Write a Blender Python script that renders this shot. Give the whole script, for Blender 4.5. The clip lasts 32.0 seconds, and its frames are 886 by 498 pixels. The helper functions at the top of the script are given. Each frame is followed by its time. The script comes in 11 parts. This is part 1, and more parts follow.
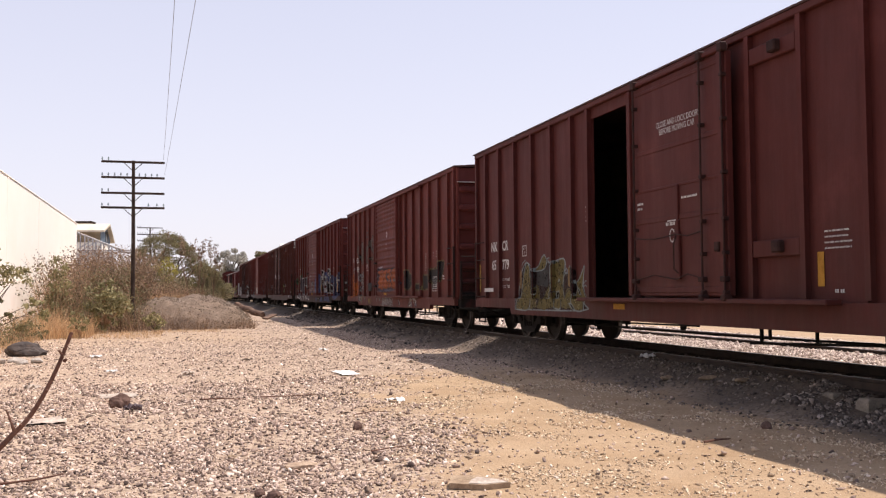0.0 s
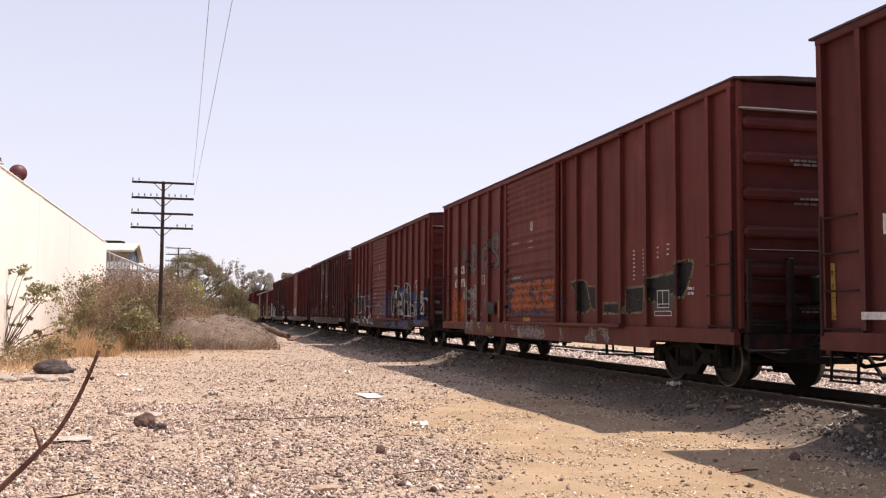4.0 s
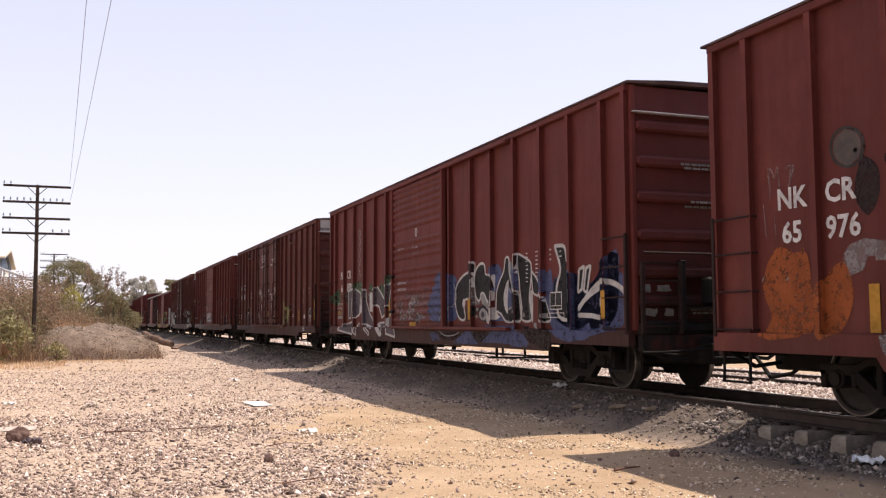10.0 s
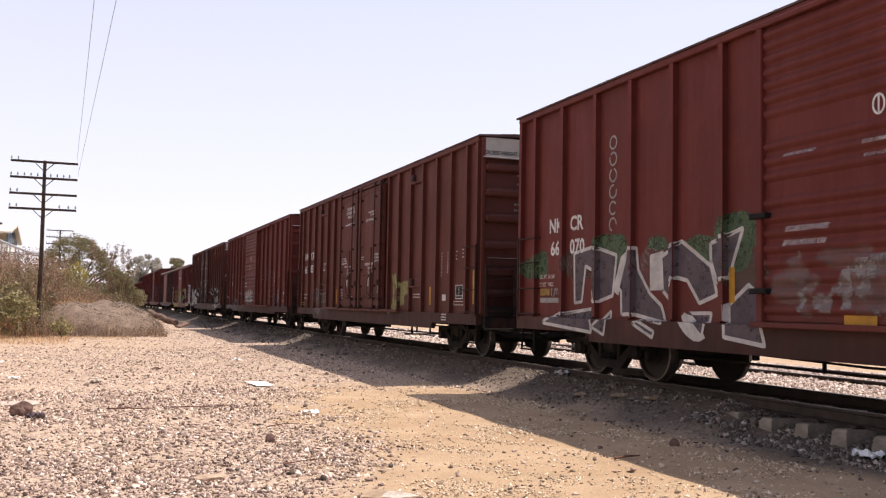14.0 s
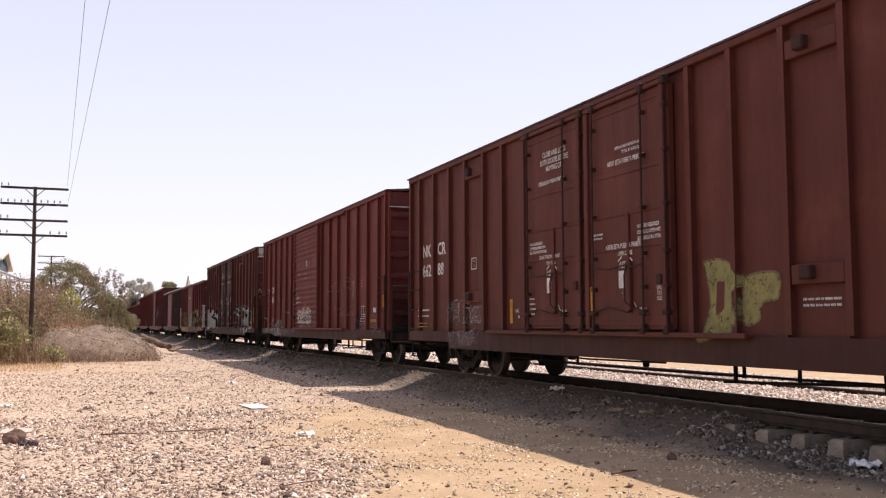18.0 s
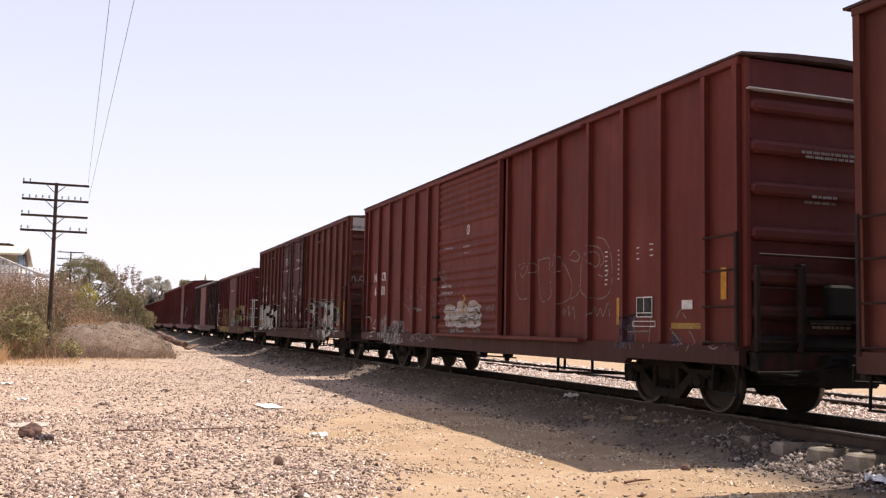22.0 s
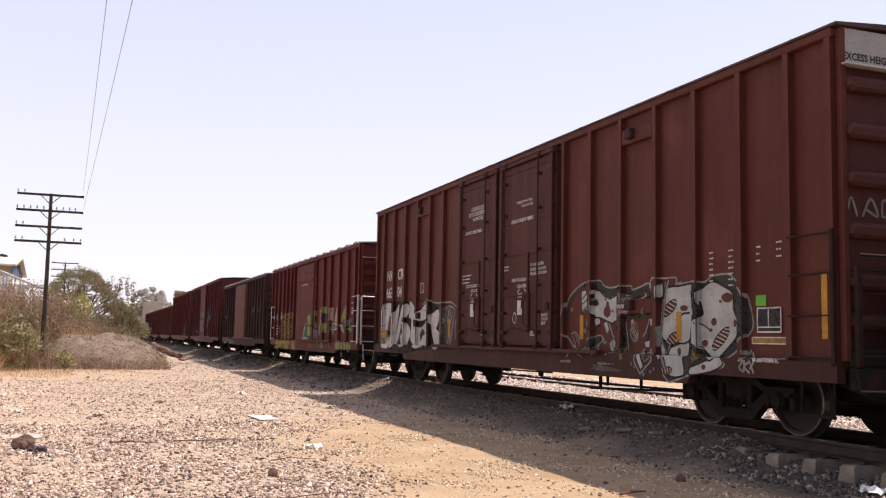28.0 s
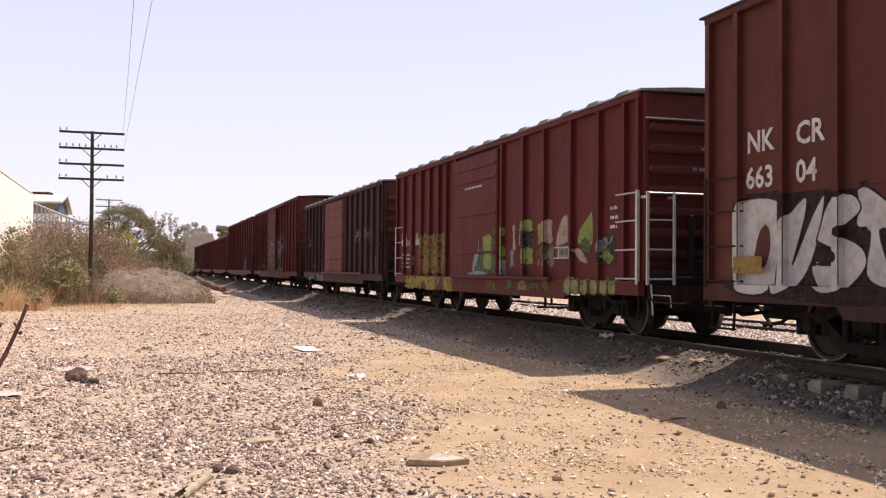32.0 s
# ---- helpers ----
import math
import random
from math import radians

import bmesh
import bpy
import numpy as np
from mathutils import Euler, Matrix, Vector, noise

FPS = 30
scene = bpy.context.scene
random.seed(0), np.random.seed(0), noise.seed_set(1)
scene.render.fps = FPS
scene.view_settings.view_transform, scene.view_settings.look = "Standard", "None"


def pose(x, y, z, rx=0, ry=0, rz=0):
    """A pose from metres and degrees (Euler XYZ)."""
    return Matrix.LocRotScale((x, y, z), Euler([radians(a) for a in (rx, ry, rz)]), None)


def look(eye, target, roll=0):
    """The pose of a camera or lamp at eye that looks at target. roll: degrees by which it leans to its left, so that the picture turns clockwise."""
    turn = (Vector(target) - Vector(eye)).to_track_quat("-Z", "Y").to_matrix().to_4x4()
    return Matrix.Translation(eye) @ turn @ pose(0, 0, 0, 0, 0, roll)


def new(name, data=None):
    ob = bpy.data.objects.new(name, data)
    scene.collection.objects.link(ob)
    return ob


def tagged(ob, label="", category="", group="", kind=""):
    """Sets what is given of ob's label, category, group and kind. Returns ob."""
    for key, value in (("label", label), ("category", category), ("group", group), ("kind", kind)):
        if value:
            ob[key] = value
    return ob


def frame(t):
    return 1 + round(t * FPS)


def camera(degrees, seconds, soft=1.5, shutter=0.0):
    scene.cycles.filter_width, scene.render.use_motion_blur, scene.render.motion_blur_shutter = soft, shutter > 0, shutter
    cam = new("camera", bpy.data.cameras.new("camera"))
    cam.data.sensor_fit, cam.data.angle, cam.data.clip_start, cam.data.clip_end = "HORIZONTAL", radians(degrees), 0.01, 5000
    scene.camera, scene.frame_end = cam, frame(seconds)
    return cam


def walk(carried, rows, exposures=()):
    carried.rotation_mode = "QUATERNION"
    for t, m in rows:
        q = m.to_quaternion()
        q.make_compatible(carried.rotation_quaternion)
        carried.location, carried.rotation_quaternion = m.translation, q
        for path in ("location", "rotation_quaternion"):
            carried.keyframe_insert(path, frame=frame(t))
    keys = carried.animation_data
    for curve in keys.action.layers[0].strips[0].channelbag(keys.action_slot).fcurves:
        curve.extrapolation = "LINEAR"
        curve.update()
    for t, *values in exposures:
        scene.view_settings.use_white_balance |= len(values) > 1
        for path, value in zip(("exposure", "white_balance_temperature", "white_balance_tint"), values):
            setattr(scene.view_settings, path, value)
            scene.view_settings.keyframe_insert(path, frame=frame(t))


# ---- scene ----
# ---- camera ----
CAM_Z = 1.6
cam = camera(50.63, 32.0, soft=1.2)
PATH = [
    (0.0, pose(0, 0, CAM_Z, 92.62, 0.41, -15.79)),
    (0.5, pose(0, 0, CAM_Z, 92.58, 0.38, -15.73)),
    (1.0, pose(0, 0, CAM_Z, 92.51, 0.07, -15.82)),
    (1.5, pose(0, 0, CAM_Z, 92.17, 0.26, -15.46)),
    (2.0, pose(0, 0, CAM_Z, 91.97, 0.52, -15.68)),
    (2.5, pose(0, 0, CAM_Z, 92.82, 0.61, -19.30)),
    (3.0, pose(0, 0, CAM_Z, 93.05, 0.33, -21.48)),
    (3.5, pose(0, 0, CAM_Z, 93.36, -0.14, -15.90)),
    (4.0, pose(0, 0, CAM_Z, 94.08, -0.45, -14.26)),
    (4.5, pose(0, 0, CAM_Z, 94.60, -0.69, -15.73)),
    (6.5, pose(0, 0, CAM_Z, 94.41, -0.83, -17.74)),
    (7.0, pose(0, 0, CAM_Z, 94.21, -0.62, -18.75)),
    (7.5, pose(0, 0, CAM_Z, 94.25, -0.15, -19.79)),
    (8.0, pose(0, 0, CAM_Z, 94.65, -0.37, -20.07)),
    (8.5, pose(0, 0, CAM_Z, 94.86, -0.44, -20.46)),
    (9.0, pose(0, 0, CAM_Z, 94.89, 0.01, -20.80)),
    (9.5, pose(0, 0, CAM_Z, 94.73, 0.21, -21.00)),
    (10.0, pose(0, 0, CAM_Z, 94.39, 0.27, -21.00)),
    (10.5, pose(0, 0, CAM_Z, 94.28, -0.29, -20.86)),
    (11.0, pose(0, 0, CAM_Z, 94.18, -0.16, -20.52)),
    (11.5, pose(0, 0, CAM_Z, 93.93, -0.00, -20.36)),
    (12.0, pose(0, 0, CAM_Z, 93.79, 0.36, -20.40)),
    (12.5, pose(0, 0, CAM_Z, 93.61, -0.29, -20.52)),
    (13.0, pose(0, 0, CAM_Z, 93.45, -0.65, -20.66)),
    (13.5, pose(0, 0, CAM_Z, 93.49, -1.22, -20.70)),
    (15.5, pose(0, 0, CAM_Z, 93.28, 0.14, -20.98)),
    (16.0, pose(0, 0, CAM_Z, 93.29, 0.22, -20.85)),
    (16.5, pose(0, 0, CAM_Z, 93.50, -0.06, -20.95)),
    (17.0, pose(0, 0, CAM_Z, 93.91, -0.27, -20.92)),
    (17.5, pose(0, 0, CAM_Z, 94.18, -0.60, -20.96)),
    (18.0, pose(0, 0, CAM_Z, 94.57, 0.14, -21.15)),
    (18.5, pose(0, 0, CAM_Z, 94.67, -0.21, -21.17)),
    (19.0, pose(0, 0, CAM_Z, 94.78, -0.89, -21.14)),
    (19.5, pose(0, 0, CAM_Z, 95.12, -0.47, -20.98)),
    (20.0, pose(0, 0, CAM_Z, 95.16, -0.19, -21.00)),
    (20.5, pose(0, 0, CAM_Z, 95.00, -0.30, -20.76)),
    (21.0, pose(0, 0, CAM_Z, 94.86, -0.88, -20.58)),
    (21.5, pose(0, 0, CAM_Z, 94.92, -1.29, -20.36)),
    (22.0, pose(0, 0, CAM_Z, 94.81, -1.15, -20.22)),
    (22.5, pose(0, 0, CAM_Z, 94.51, -1.63, -20.71)),
    (23.0, pose(0, 0, CAM_Z, 94.22, -0.59, -22.89)),
    (23.5, pose(0, 0, CAM_Z, 93.79, -1.34, -22.91)),
    (24.0, pose(0, 0, CAM_Z, 93.98, -1.00, -22.56)),
    (24.5, pose(0, 0, CAM_Z, 94.13, -1.26, -21.88)),
    (25.0, pose(0, 0, CAM_Z, 94.25, -0.83, -21.31)),
    (25.5, pose(0, 0, CAM_Z, 94.50, -1.21, -20.86)),
    (27.5, pose(0, 0, CAM_Z, 95.37, -0.98, -20.52)),
    (28.0, pose(0, 0, CAM_Z, 95.49, -1.16, -20.52)),
    (28.5, pose(0, 0, CAM_Z, 95.39, -1.04, -20.45)),
    (29.0, pose(0, 0, CAM_Z, 94.84, -0.65, -20.38)),
    (29.5, pose(0, 0, CAM_Z, 93.69, -0.49, -20.05)),
    (30.0, pose(0, 0, CAM_Z, 91.58, -0.46, -19.06)),
    (30.5, pose(0, 0, CAM_Z, 90.54, -0.40, -18.72)),
    (31.0, pose(0, 0, CAM_Z, 90.62, -0.37, -18.56)),
    (31.5, pose(0, 0, CAM_Z, 91.01, -0.48, -18.22)),
    (32.0, pose(0, 0, CAM_Z, 91.26, -0.46, -18.10)),
]
walk(cam, PATH, [(0.0, 0.12, 6500, 16), (2.0, 0.13, 6500, 16), (3.0, 0.42, 6450, 16), (3.6, 0.22, 6500, 16), (4.0, 0.15, 6500, 16), (7.0, 0.27, 6500, 16), (25.0, 0.28, 6500, 16), (28.0, 0.27, 6500, 16), (31.0, 0.2, 6500, 16), (32.0, 0.2, 6500, 16)])

# how far the train has come, in metres, at each time
RUN = [(0.0, 0.00), (0.5, 1.63), (1.0, 3.22), (1.5, 4.83), (2.0, 6.55), (2.5, 8.27), (3.0, 9.96), (3.5, 11.63), (4.0, 13.28), (4.5, 14.95), (6.5, 21.36), (7.0, 23.03), (7.5, 24.71), (8.0, 26.39), (8.5, 28.08), (9.0, 29.78), (9.5, 31.46), (10.0, 33.15), (10.5, 34.87), (11.0, 36.64), (11.5, 38.50), (12.0, 40.28), (12.5, 42.06), (13.0, 43.82), (13.5, 45.58), (15.5, 52.38), (16.0, 54.12), (16.5, 55.90), (17.0, 57.67), (17.5, 59.44), (18.0, 61.21), (18.5, 62.96), (19.0, 64.73), (19.5, 66.50), (20.0, 68.29), (20.5, 70.04), (21.0, 71.80), (21.5, 73.56), (22.0, 75.31), (22.5, 77.20), (23.0, 79.03), (23.5, 80.87), (24.0, 82.69), (24.5, 84.49), (25.0, 86.31), (25.5, 88.12), (27.5, 95.30), (28.0, 97.11), (28.5, 98.91), (29.0, 100.72), (29.5, 102.53), (30.0, 104.33), (30.5, 106.17), (31.0, 108.02), (31.5, 109.82), (32.0, 111.64)]

# ---- world, sun, exposure ----
SUN_EL, SUN_AZ = 67.4, 89.6          # height above the horizon; turn from +y towards +x
world = bpy.data.worlds.new("hazy_sky")
scene.world = world
world.use_nodes = True
wn, wl = world.node_tree.nodes, world.node_tree.links
wn.clear()
sky = wn.new("ShaderNodeTexSky")
sky.sky_type, sky.sun_disc = "NISHITA", False
sky.sun_elevation, sky.sun_rotation = radians(SUN_EL), radians(SUN_AZ)
sky.air_density, sky.dust_density, sky.ozone_density = 1.0, 0.9, 1.0
bg = wn.new("ShaderNodeBackground")
bg.inputs["Strength"].default_value = 0.15
wo = wn.new("ShaderNodeOutputWorld")
veil = wn.new("ShaderNodeMix")       # milky midday haze over the blue
veil.data_type = "RGBA"
tc, sxyz, haze = wn.new("ShaderNodeTexCoord"), wn.new("ShaderNodeSeparateXYZ"), wn.new("ShaderNodeMapRange")
haze.inputs[1].default_value, haze.inputs[2].default_value, haze.inputs[3].default_value, haze.inputs[4].default_value = 0.0, 0.72, 0.82, 0.34
wl.new(tc.outputs["Generated"], sxyz.inputs[0])
wl.new(sxyz.outputs[2], haze.inputs[0])
wl.new(haze.outputs[0], veil.inputs[0])
veil.inputs[7].default_value = (5.72, 5.58, 6.0, 1)
wl.new(sky.outputs[0], veil.inputs[6])
wl.new(veil.outputs[2], bg.inputs["Color"])
wl.new(bg.outputs[0], wo.inputs["Surface"])
sun = new("sun", bpy.data.lights.new("sun", "SUN"))
sun.data.energy, sun.data.angle, sun.data.color = 5.0, radians(0.5), (1.0, 0.92, 0.80)
e, a = radians(SUN_EL), radians(SUN_AZ)
sun.matrix_world = look((60 * math.cos(e) * math.sin(a), 60 * math.cos(e) * math.cos(a), 60 * math.sin(e)), (0, 0, 0))

# ---- materials ----
def node_mat(name):
    m = bpy.data.materials.new(name)
    m.use_nodes = True
    nt = m.node_tree
    return m, nt, nt.nodes["Principled BSDF"]


def add(nt, kind, **inputs):
    n = nt.nodes.new(kind)
    for k, v in inputs.items():
        n.inputs[k.replace("_", " ")].default_value = v
    return n


def ramp(nt, fac, stops):
    r = nt.nodes.new("ShaderNodeValToRGB")
    el = r.color_ramp.elements
    while len(el) < len(stops):
        el.new(0.5)
    for e_, (p, c) in zip(el, stops):
        e_.position, e_.color = p, (*c, 1) if len(c) == 3 else c
    nt.links.new(fac, r.inputs[0])
    return r.outputs[0]


def mix(nt, fac, c1, c2, how="MIX"):
    n = nt.nodes.new("ShaderNodeMix")
    n.data_type, n.blend_type = "RGBA", how
    for sock, v in ((0, fac), (6, c1), (7, c2)):
        if isinstance(v, bpy.types.NodeSocket):
            nt.links.new(v, n.inputs[sock])
        elif sock == 0:
            n.inputs[0].default_value = v
        else:
            n.inputs[sock].default_value = (*v, 1) if len(v) == 3 else v
    return n.outputs[2]


def noise_of(nt, vec, scale, detail=4, rough=0.6, stretch=None):
    if stretch:
        mp = nt.nodes.new("ShaderNodeMapping")
        mp.inputs["Scale"].default_value = stretch
        nt.links.new(vec, mp.inputs[0])
        vec = mp.outputs[0]
    n = add(nt, "ShaderNodeTexNoise", Scale=scale, Detail=detail, Roughness=rough)
    nt.links.new(vec, n.inputs["Vector"])
    return n.outputs[0]


def bumped(nt, bsdf, height, strength, distance):
    b = add(nt, "ShaderNodeBump", Strength=strength, Distance=distance)
    nt.links.new(height, b.inputs["Height"])
    nt.links.new(b.outputs[0], bsdf.inputs["Normal"])


def coords(nt, which="Object"):
    return nt.nodes.new("ShaderNodeTexCoord").outputs[which]


def world_pos(nt):
    return nt.nodes.new("ShaderNodeNewGeometry").outputs["Position"]


def surface(name, dark, light, scale=6.0, rough=0.85, metal=0.0, bump=0.3, dist=0.01, fine=60.0, world_space=False, island=0.0, obrand=0.0, contrast=0.8):
    """A matt, uneven surface: two scales of noise between two colours, with relief."""
    m, nt, b = node_mat(name)
    v = world_pos(nt) if world_space else coords(nt)
    big, small = noise_of(nt, v, scale), noise_of(nt, v, fine, 3)
    c = ramp(nt, big, [(0.3, dark), (0.7, light)])
    g = ramp(nt, small, [(0.25, (0.62, 0.62, 0.62)), (0.75, (1.2, 1.2, 1.2))])
    c = mix(nt, contrast, c, g, "MULTIPLY")
    if island or obrand:
        r = nt.nodes.new("ShaderNodeNewGeometry").outputs["Random Per Island"] if island else nt.nodes.new("ShaderNodeObjectInfo").outputs["Random"]
        k = island or obrand
        c = mix(nt, 1.0, c, ramp(nt, r, [(0.0, (1 - k,) * 3), (1.0, (1 + k,) * 3)]), "MULTIPLY")
    nt.links.new(c, b.inputs["Base Color"])
    b.inputs["Roughness"].default_value, b.inputs["Metallic"].default_value = rough, metal
    if rough > 0.6 and not metal:
        b.inputs["Specular IOR Level"].default_value = 0.2
    if bump:
        bumped(nt, b, small, bump, dist)
    return m


def car_paint(name, base, grime_shade_tint=(0.060, 0.030, 0.022), fade=0.35, low=1.2, rust=0.5, grime_shade=0.75):
    """Weathered freight-car paint: faded blotches, rain streaks, rust specks and road dust thrown up from the wheels.
    The low term also paints shade on ends and sills.
    """
    m, nt, b = node_mat(name)
    v = coords(nt)
    d = [min(1, c * (1 + fade)) + 0.006 for c in base]
    c = ramp(nt, noise_of(nt, v, 0.9, 6, 0.65), [(0.3, [k * 0.8 for k in base]), (0.55, base), (0.8, d)])
    streak = noise_of(nt, v, 1.5, 6, 0.75, (1.0, 4.0, 0.3))
    c = mix(nt, 0.22, c, ramp(nt, streak, [(0.3, (0.62, 0.6, 0.6)), (0.6, (1.05, 1.05, 1.05))]), "MULTIPLY")
    speck = noise_of(nt, v, 22.0, 4, 0.7)
    c = mix(nt, ramp(nt, speck, [(0.62, (0, 0, 0)), (0.74, (rust, rust, rust))]), c, (0.055, 0.026, 0.017))
    sep = nt.nodes.new("ShaderNodeSeparateXYZ")
    nt.links.new(v, sep.inputs[0])
    # stronger towards the bottom: road dust on sides, painted shade on ends
    mr = add(nt, "ShaderNodeMapRange", From_Min=0.6, From_Max=0.6 + low, To_Min=grime_shade, To_Max=0.0)
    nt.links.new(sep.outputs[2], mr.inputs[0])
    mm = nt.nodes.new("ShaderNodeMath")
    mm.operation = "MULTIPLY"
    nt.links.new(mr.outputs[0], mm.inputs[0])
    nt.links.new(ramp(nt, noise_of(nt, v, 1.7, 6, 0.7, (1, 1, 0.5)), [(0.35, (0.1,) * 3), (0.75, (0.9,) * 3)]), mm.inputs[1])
    c = mix(nt, mm.outputs[0], c, grime_shade_tint)
    nt.links.new(c, b.inputs["Base Color"])
    nt.links.new(ramp(nt, streak, [(0.3, (0.8,) * 3), (0.7, (0.62,) * 3)]), b.inputs["Roughness"])
    b.inputs["Specular IOR Level"].default_value = 0.22
    bumped(nt, b, noise_of(nt, v, 5.0, 4, 0.6), 0.25, 0.02)
    return m


def spray(name, colour, thin=0.25, veil=0.0):
    """Sprayed paint, uneven, with the ground showing through in places."""
    m, nt, b = node_mat(name)
    v = coords(nt)
    n = noise_of(nt, v, 2.6, 6, 0.7)
    c = ramp(nt, n, [(0.25, [k * 0.6 for k in colour]), (0.6, colour), (0.85, [min(1, k * 1.1) for k in colour])])
    nt.links.new(c, b.inputs["Base Color"])
    b.inputs["Roughness"].default_value = 0.7
    b.inputs["Specular IOR Level"].default_value = 0.2
    t = nt.nodes.new("ShaderNodeBsdfTransparent")
    mx = nt.nodes.new("ShaderNodeMixShader")
    nt.links.new(ramp(nt, noise_of(nt, v, 9.0, 6, 0.75), [(0.42 - thin * 0.3, (max(veil, min(1, thin * 2.4)),) * 3), (0.52 + 0.2 * veil, (max(veil, thin * 0.35),) * 3)]), mx.inputs[0])
    nt.links.new(b.outputs[0], mx.inputs[1])
    nt.links.new(t.outputs[0], mx.inputs[2])
    nt.links.new(mx.outputs[0], nt.nodes["Material Output"].inputs[0])
    return m


M = {}
M["paint_dull"] = car_paint("paint_dull_oxide", (0.0760, 0.0162, 0.0132), grime_shade_tint=(0.046, 0.027, 0.022), low=2.2)
M["paint_red"] = car_paint("paint_oxide_red", (0.1010, 0.0192, 0.0142))
M["paint_red_b"] = car_paint("paint_oxide_red_faded", (0.1010, 0.0212, 0.0158), fade=0.5)
M["paint_brown"] = car_paint("paint_mineral_brown", (0.0830, 0.0212, 0.0142))
M["paint_door_brown"] = car_paint("paint_grimy_door_brown", (0.062, 0.0165, 0.0118), grime_shade_tint=(0.030, 0.017, 0.013), low=2.4)
M["paint_maroon"] = car_paint("paint_maroon", (0.0892, 0.0132, 0.0115), low=0.8)
M["paint_dark"] = car_paint("paint_dark_brown", (0.0421, 0.0146, 0.0129))
# end paints: shade of the gap between cars painted in, blackest low down
M["paint_end"] = car_paint("paint_oxide_shaded_end", (0.088, 0.0180, 0.0150), grime_shade_tint=(0.010, 0.007, 0.006), low=2.1, grime_shade=2.2)
M["paint_end_brown"] = car_paint("paint_brown_shaded_end", (0.080, 0.0240, 0.0185), grime_shade_tint=(0.010, 0.007, 0.006), low=2.1, grime_shade=2.2)
# sill colour darkened for grime and for the shade under the body
M["paint_sill"] = car_paint("paint_sill_grime_and_shade", (0.050, 0.0160, 0.0120), grime_shade_tint=(0.014, 0.010, 0.009), low=1.2)
M["roof_dark"] = surface("rusty_brown_roof_sheet", (0.045, 0.022, 0.019), (0.10, 0.055, 0.048), 2, 0.8)
M["roof_grey"] = surface("weathered_grey_roof", (0.10, 0.085, 0.08), (0.26, 0.235, 0.225), 1.2, 0.7)
M["door_gear"] = surface("grimy_oxide_door_gear", (0.022, 0.010, 0.009), (0.050, 0.022, 0.018), 5, 0.8)
M["ladder_iron"] = surface("dark_ladder_iron", (0.012, 0.006, 0.005), (0.034, 0.016, 0.013), 5, 0.8)
M["paint_pink"] = car_paint("paint_faded_red", (0.135, 0.043, 0.035), low=0.6)
M["paint_white"] = surface("paint_white_weathered", (0.34, 0.32, 0.31), (0.62, 0.61, 0.60), 1.4, 0.6, bump=0.1)
M["board_grey"] = surface("faded_grey_board", (0.27, 0.245, 0.22), (0.42, 0.385, 0.35), 1.4, 0.7, bump=0.1)
M["container"] = car_paint("paint_container_beige", (0.42, 0.36, 0.29), low=0.5, rust=0.3)
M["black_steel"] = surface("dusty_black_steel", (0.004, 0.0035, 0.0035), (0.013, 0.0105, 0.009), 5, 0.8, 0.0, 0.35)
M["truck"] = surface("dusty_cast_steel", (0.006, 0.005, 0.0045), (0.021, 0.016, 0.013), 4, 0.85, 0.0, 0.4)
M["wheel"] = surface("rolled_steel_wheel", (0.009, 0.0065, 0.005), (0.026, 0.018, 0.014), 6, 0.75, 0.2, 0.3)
M["tread"] = surface("polished_wheel_tread", (0.10, 0.09, 0.085), (0.2, 0.185, 0.175), 9, 0.45, 0.9, 0.1)
M["galv"] = surface("galvanised_steel", (0.36, 0.35, 0.35), (0.55, 0.54, 0.53), 8, 0.5, 0.5, 0.1)
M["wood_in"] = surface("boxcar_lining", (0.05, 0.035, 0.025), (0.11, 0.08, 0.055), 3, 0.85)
M["white_mark"] = spray("stencil_white", (0.60, 0.58, 0.565), 0.16)
M["yellow"] = spray("reflector_yellow", (0.42, 0.215, 0.03), 0.1)
M["dull_yellow"] = spray("faded_yellow_band", (0.30, 0.19, 0.05), 0.2)
M["green_tag"] = spray("green_sticker", (0.14, 0.42, 0.06), 0.05)
M["plate_black"] = spray("stencil_black_panel", (0.03, 0.03, 0.03), 0.08)
M["g_white"] = spray("spray_white", (0.46, 0.44, 0.42), 0.08)
M["g_grey"] = spray("spray_silver_grey", (0.17, 0.155, 0.15), 0.25)
M["g_black"] = spray("spray_black", (0.015, 0.013, 0.014), 0.12)
M["g_ink"] = spray("spray_flat_black", (0.014, 0.012, 0.012), 0.05)
M["g_blue"] = spray("spray_blue", (0.064, 0.076, 0.155), 0.15)
M["g_green"] = spray("spray_green", (0.062, 0.095, 0.052), 0.2)
M["g_lime"] = spray("spray_lime", (0.20, 0.245, 0.065), 0.15)
M["g_orange"] = spray("spray_orange", (0.27, 0.070, 0.018), 0.2)
M["g_yellow"] = spray("spray_yellow", (0.26, 0.20, 0.045), 0.3)
M["g_mustard"] = spray("spray_mustard", (0.22, 0.14, 0.06), 0.3)
M["g_olive"] = spray("spray_olive", (0.118, 0.092, 0.030), 0.18)
M["g_khaki"] = spray("spray_khaki", (0.155, 0.125, 0.065), 0.28)
M["g_sky"] = spray("spray_pale_blue", (0.20, 0.24, 0.25), 0.2)
M["g_steel"] = spray("spray_dull_silver", (0.075, 0.062, 0.056), 0.02)
M["g_silver"] = spray("spray_worn_silver", (0.092, 0.073, 0.064), 0.07)
M["g_smoke"] = spray("spray_thin_black", (0.022, 0.012, 0.011), 0.2)
M["g_mist"] = spray("spray_chalk_white", (0.26, 0.255, 0.245), 0.15)
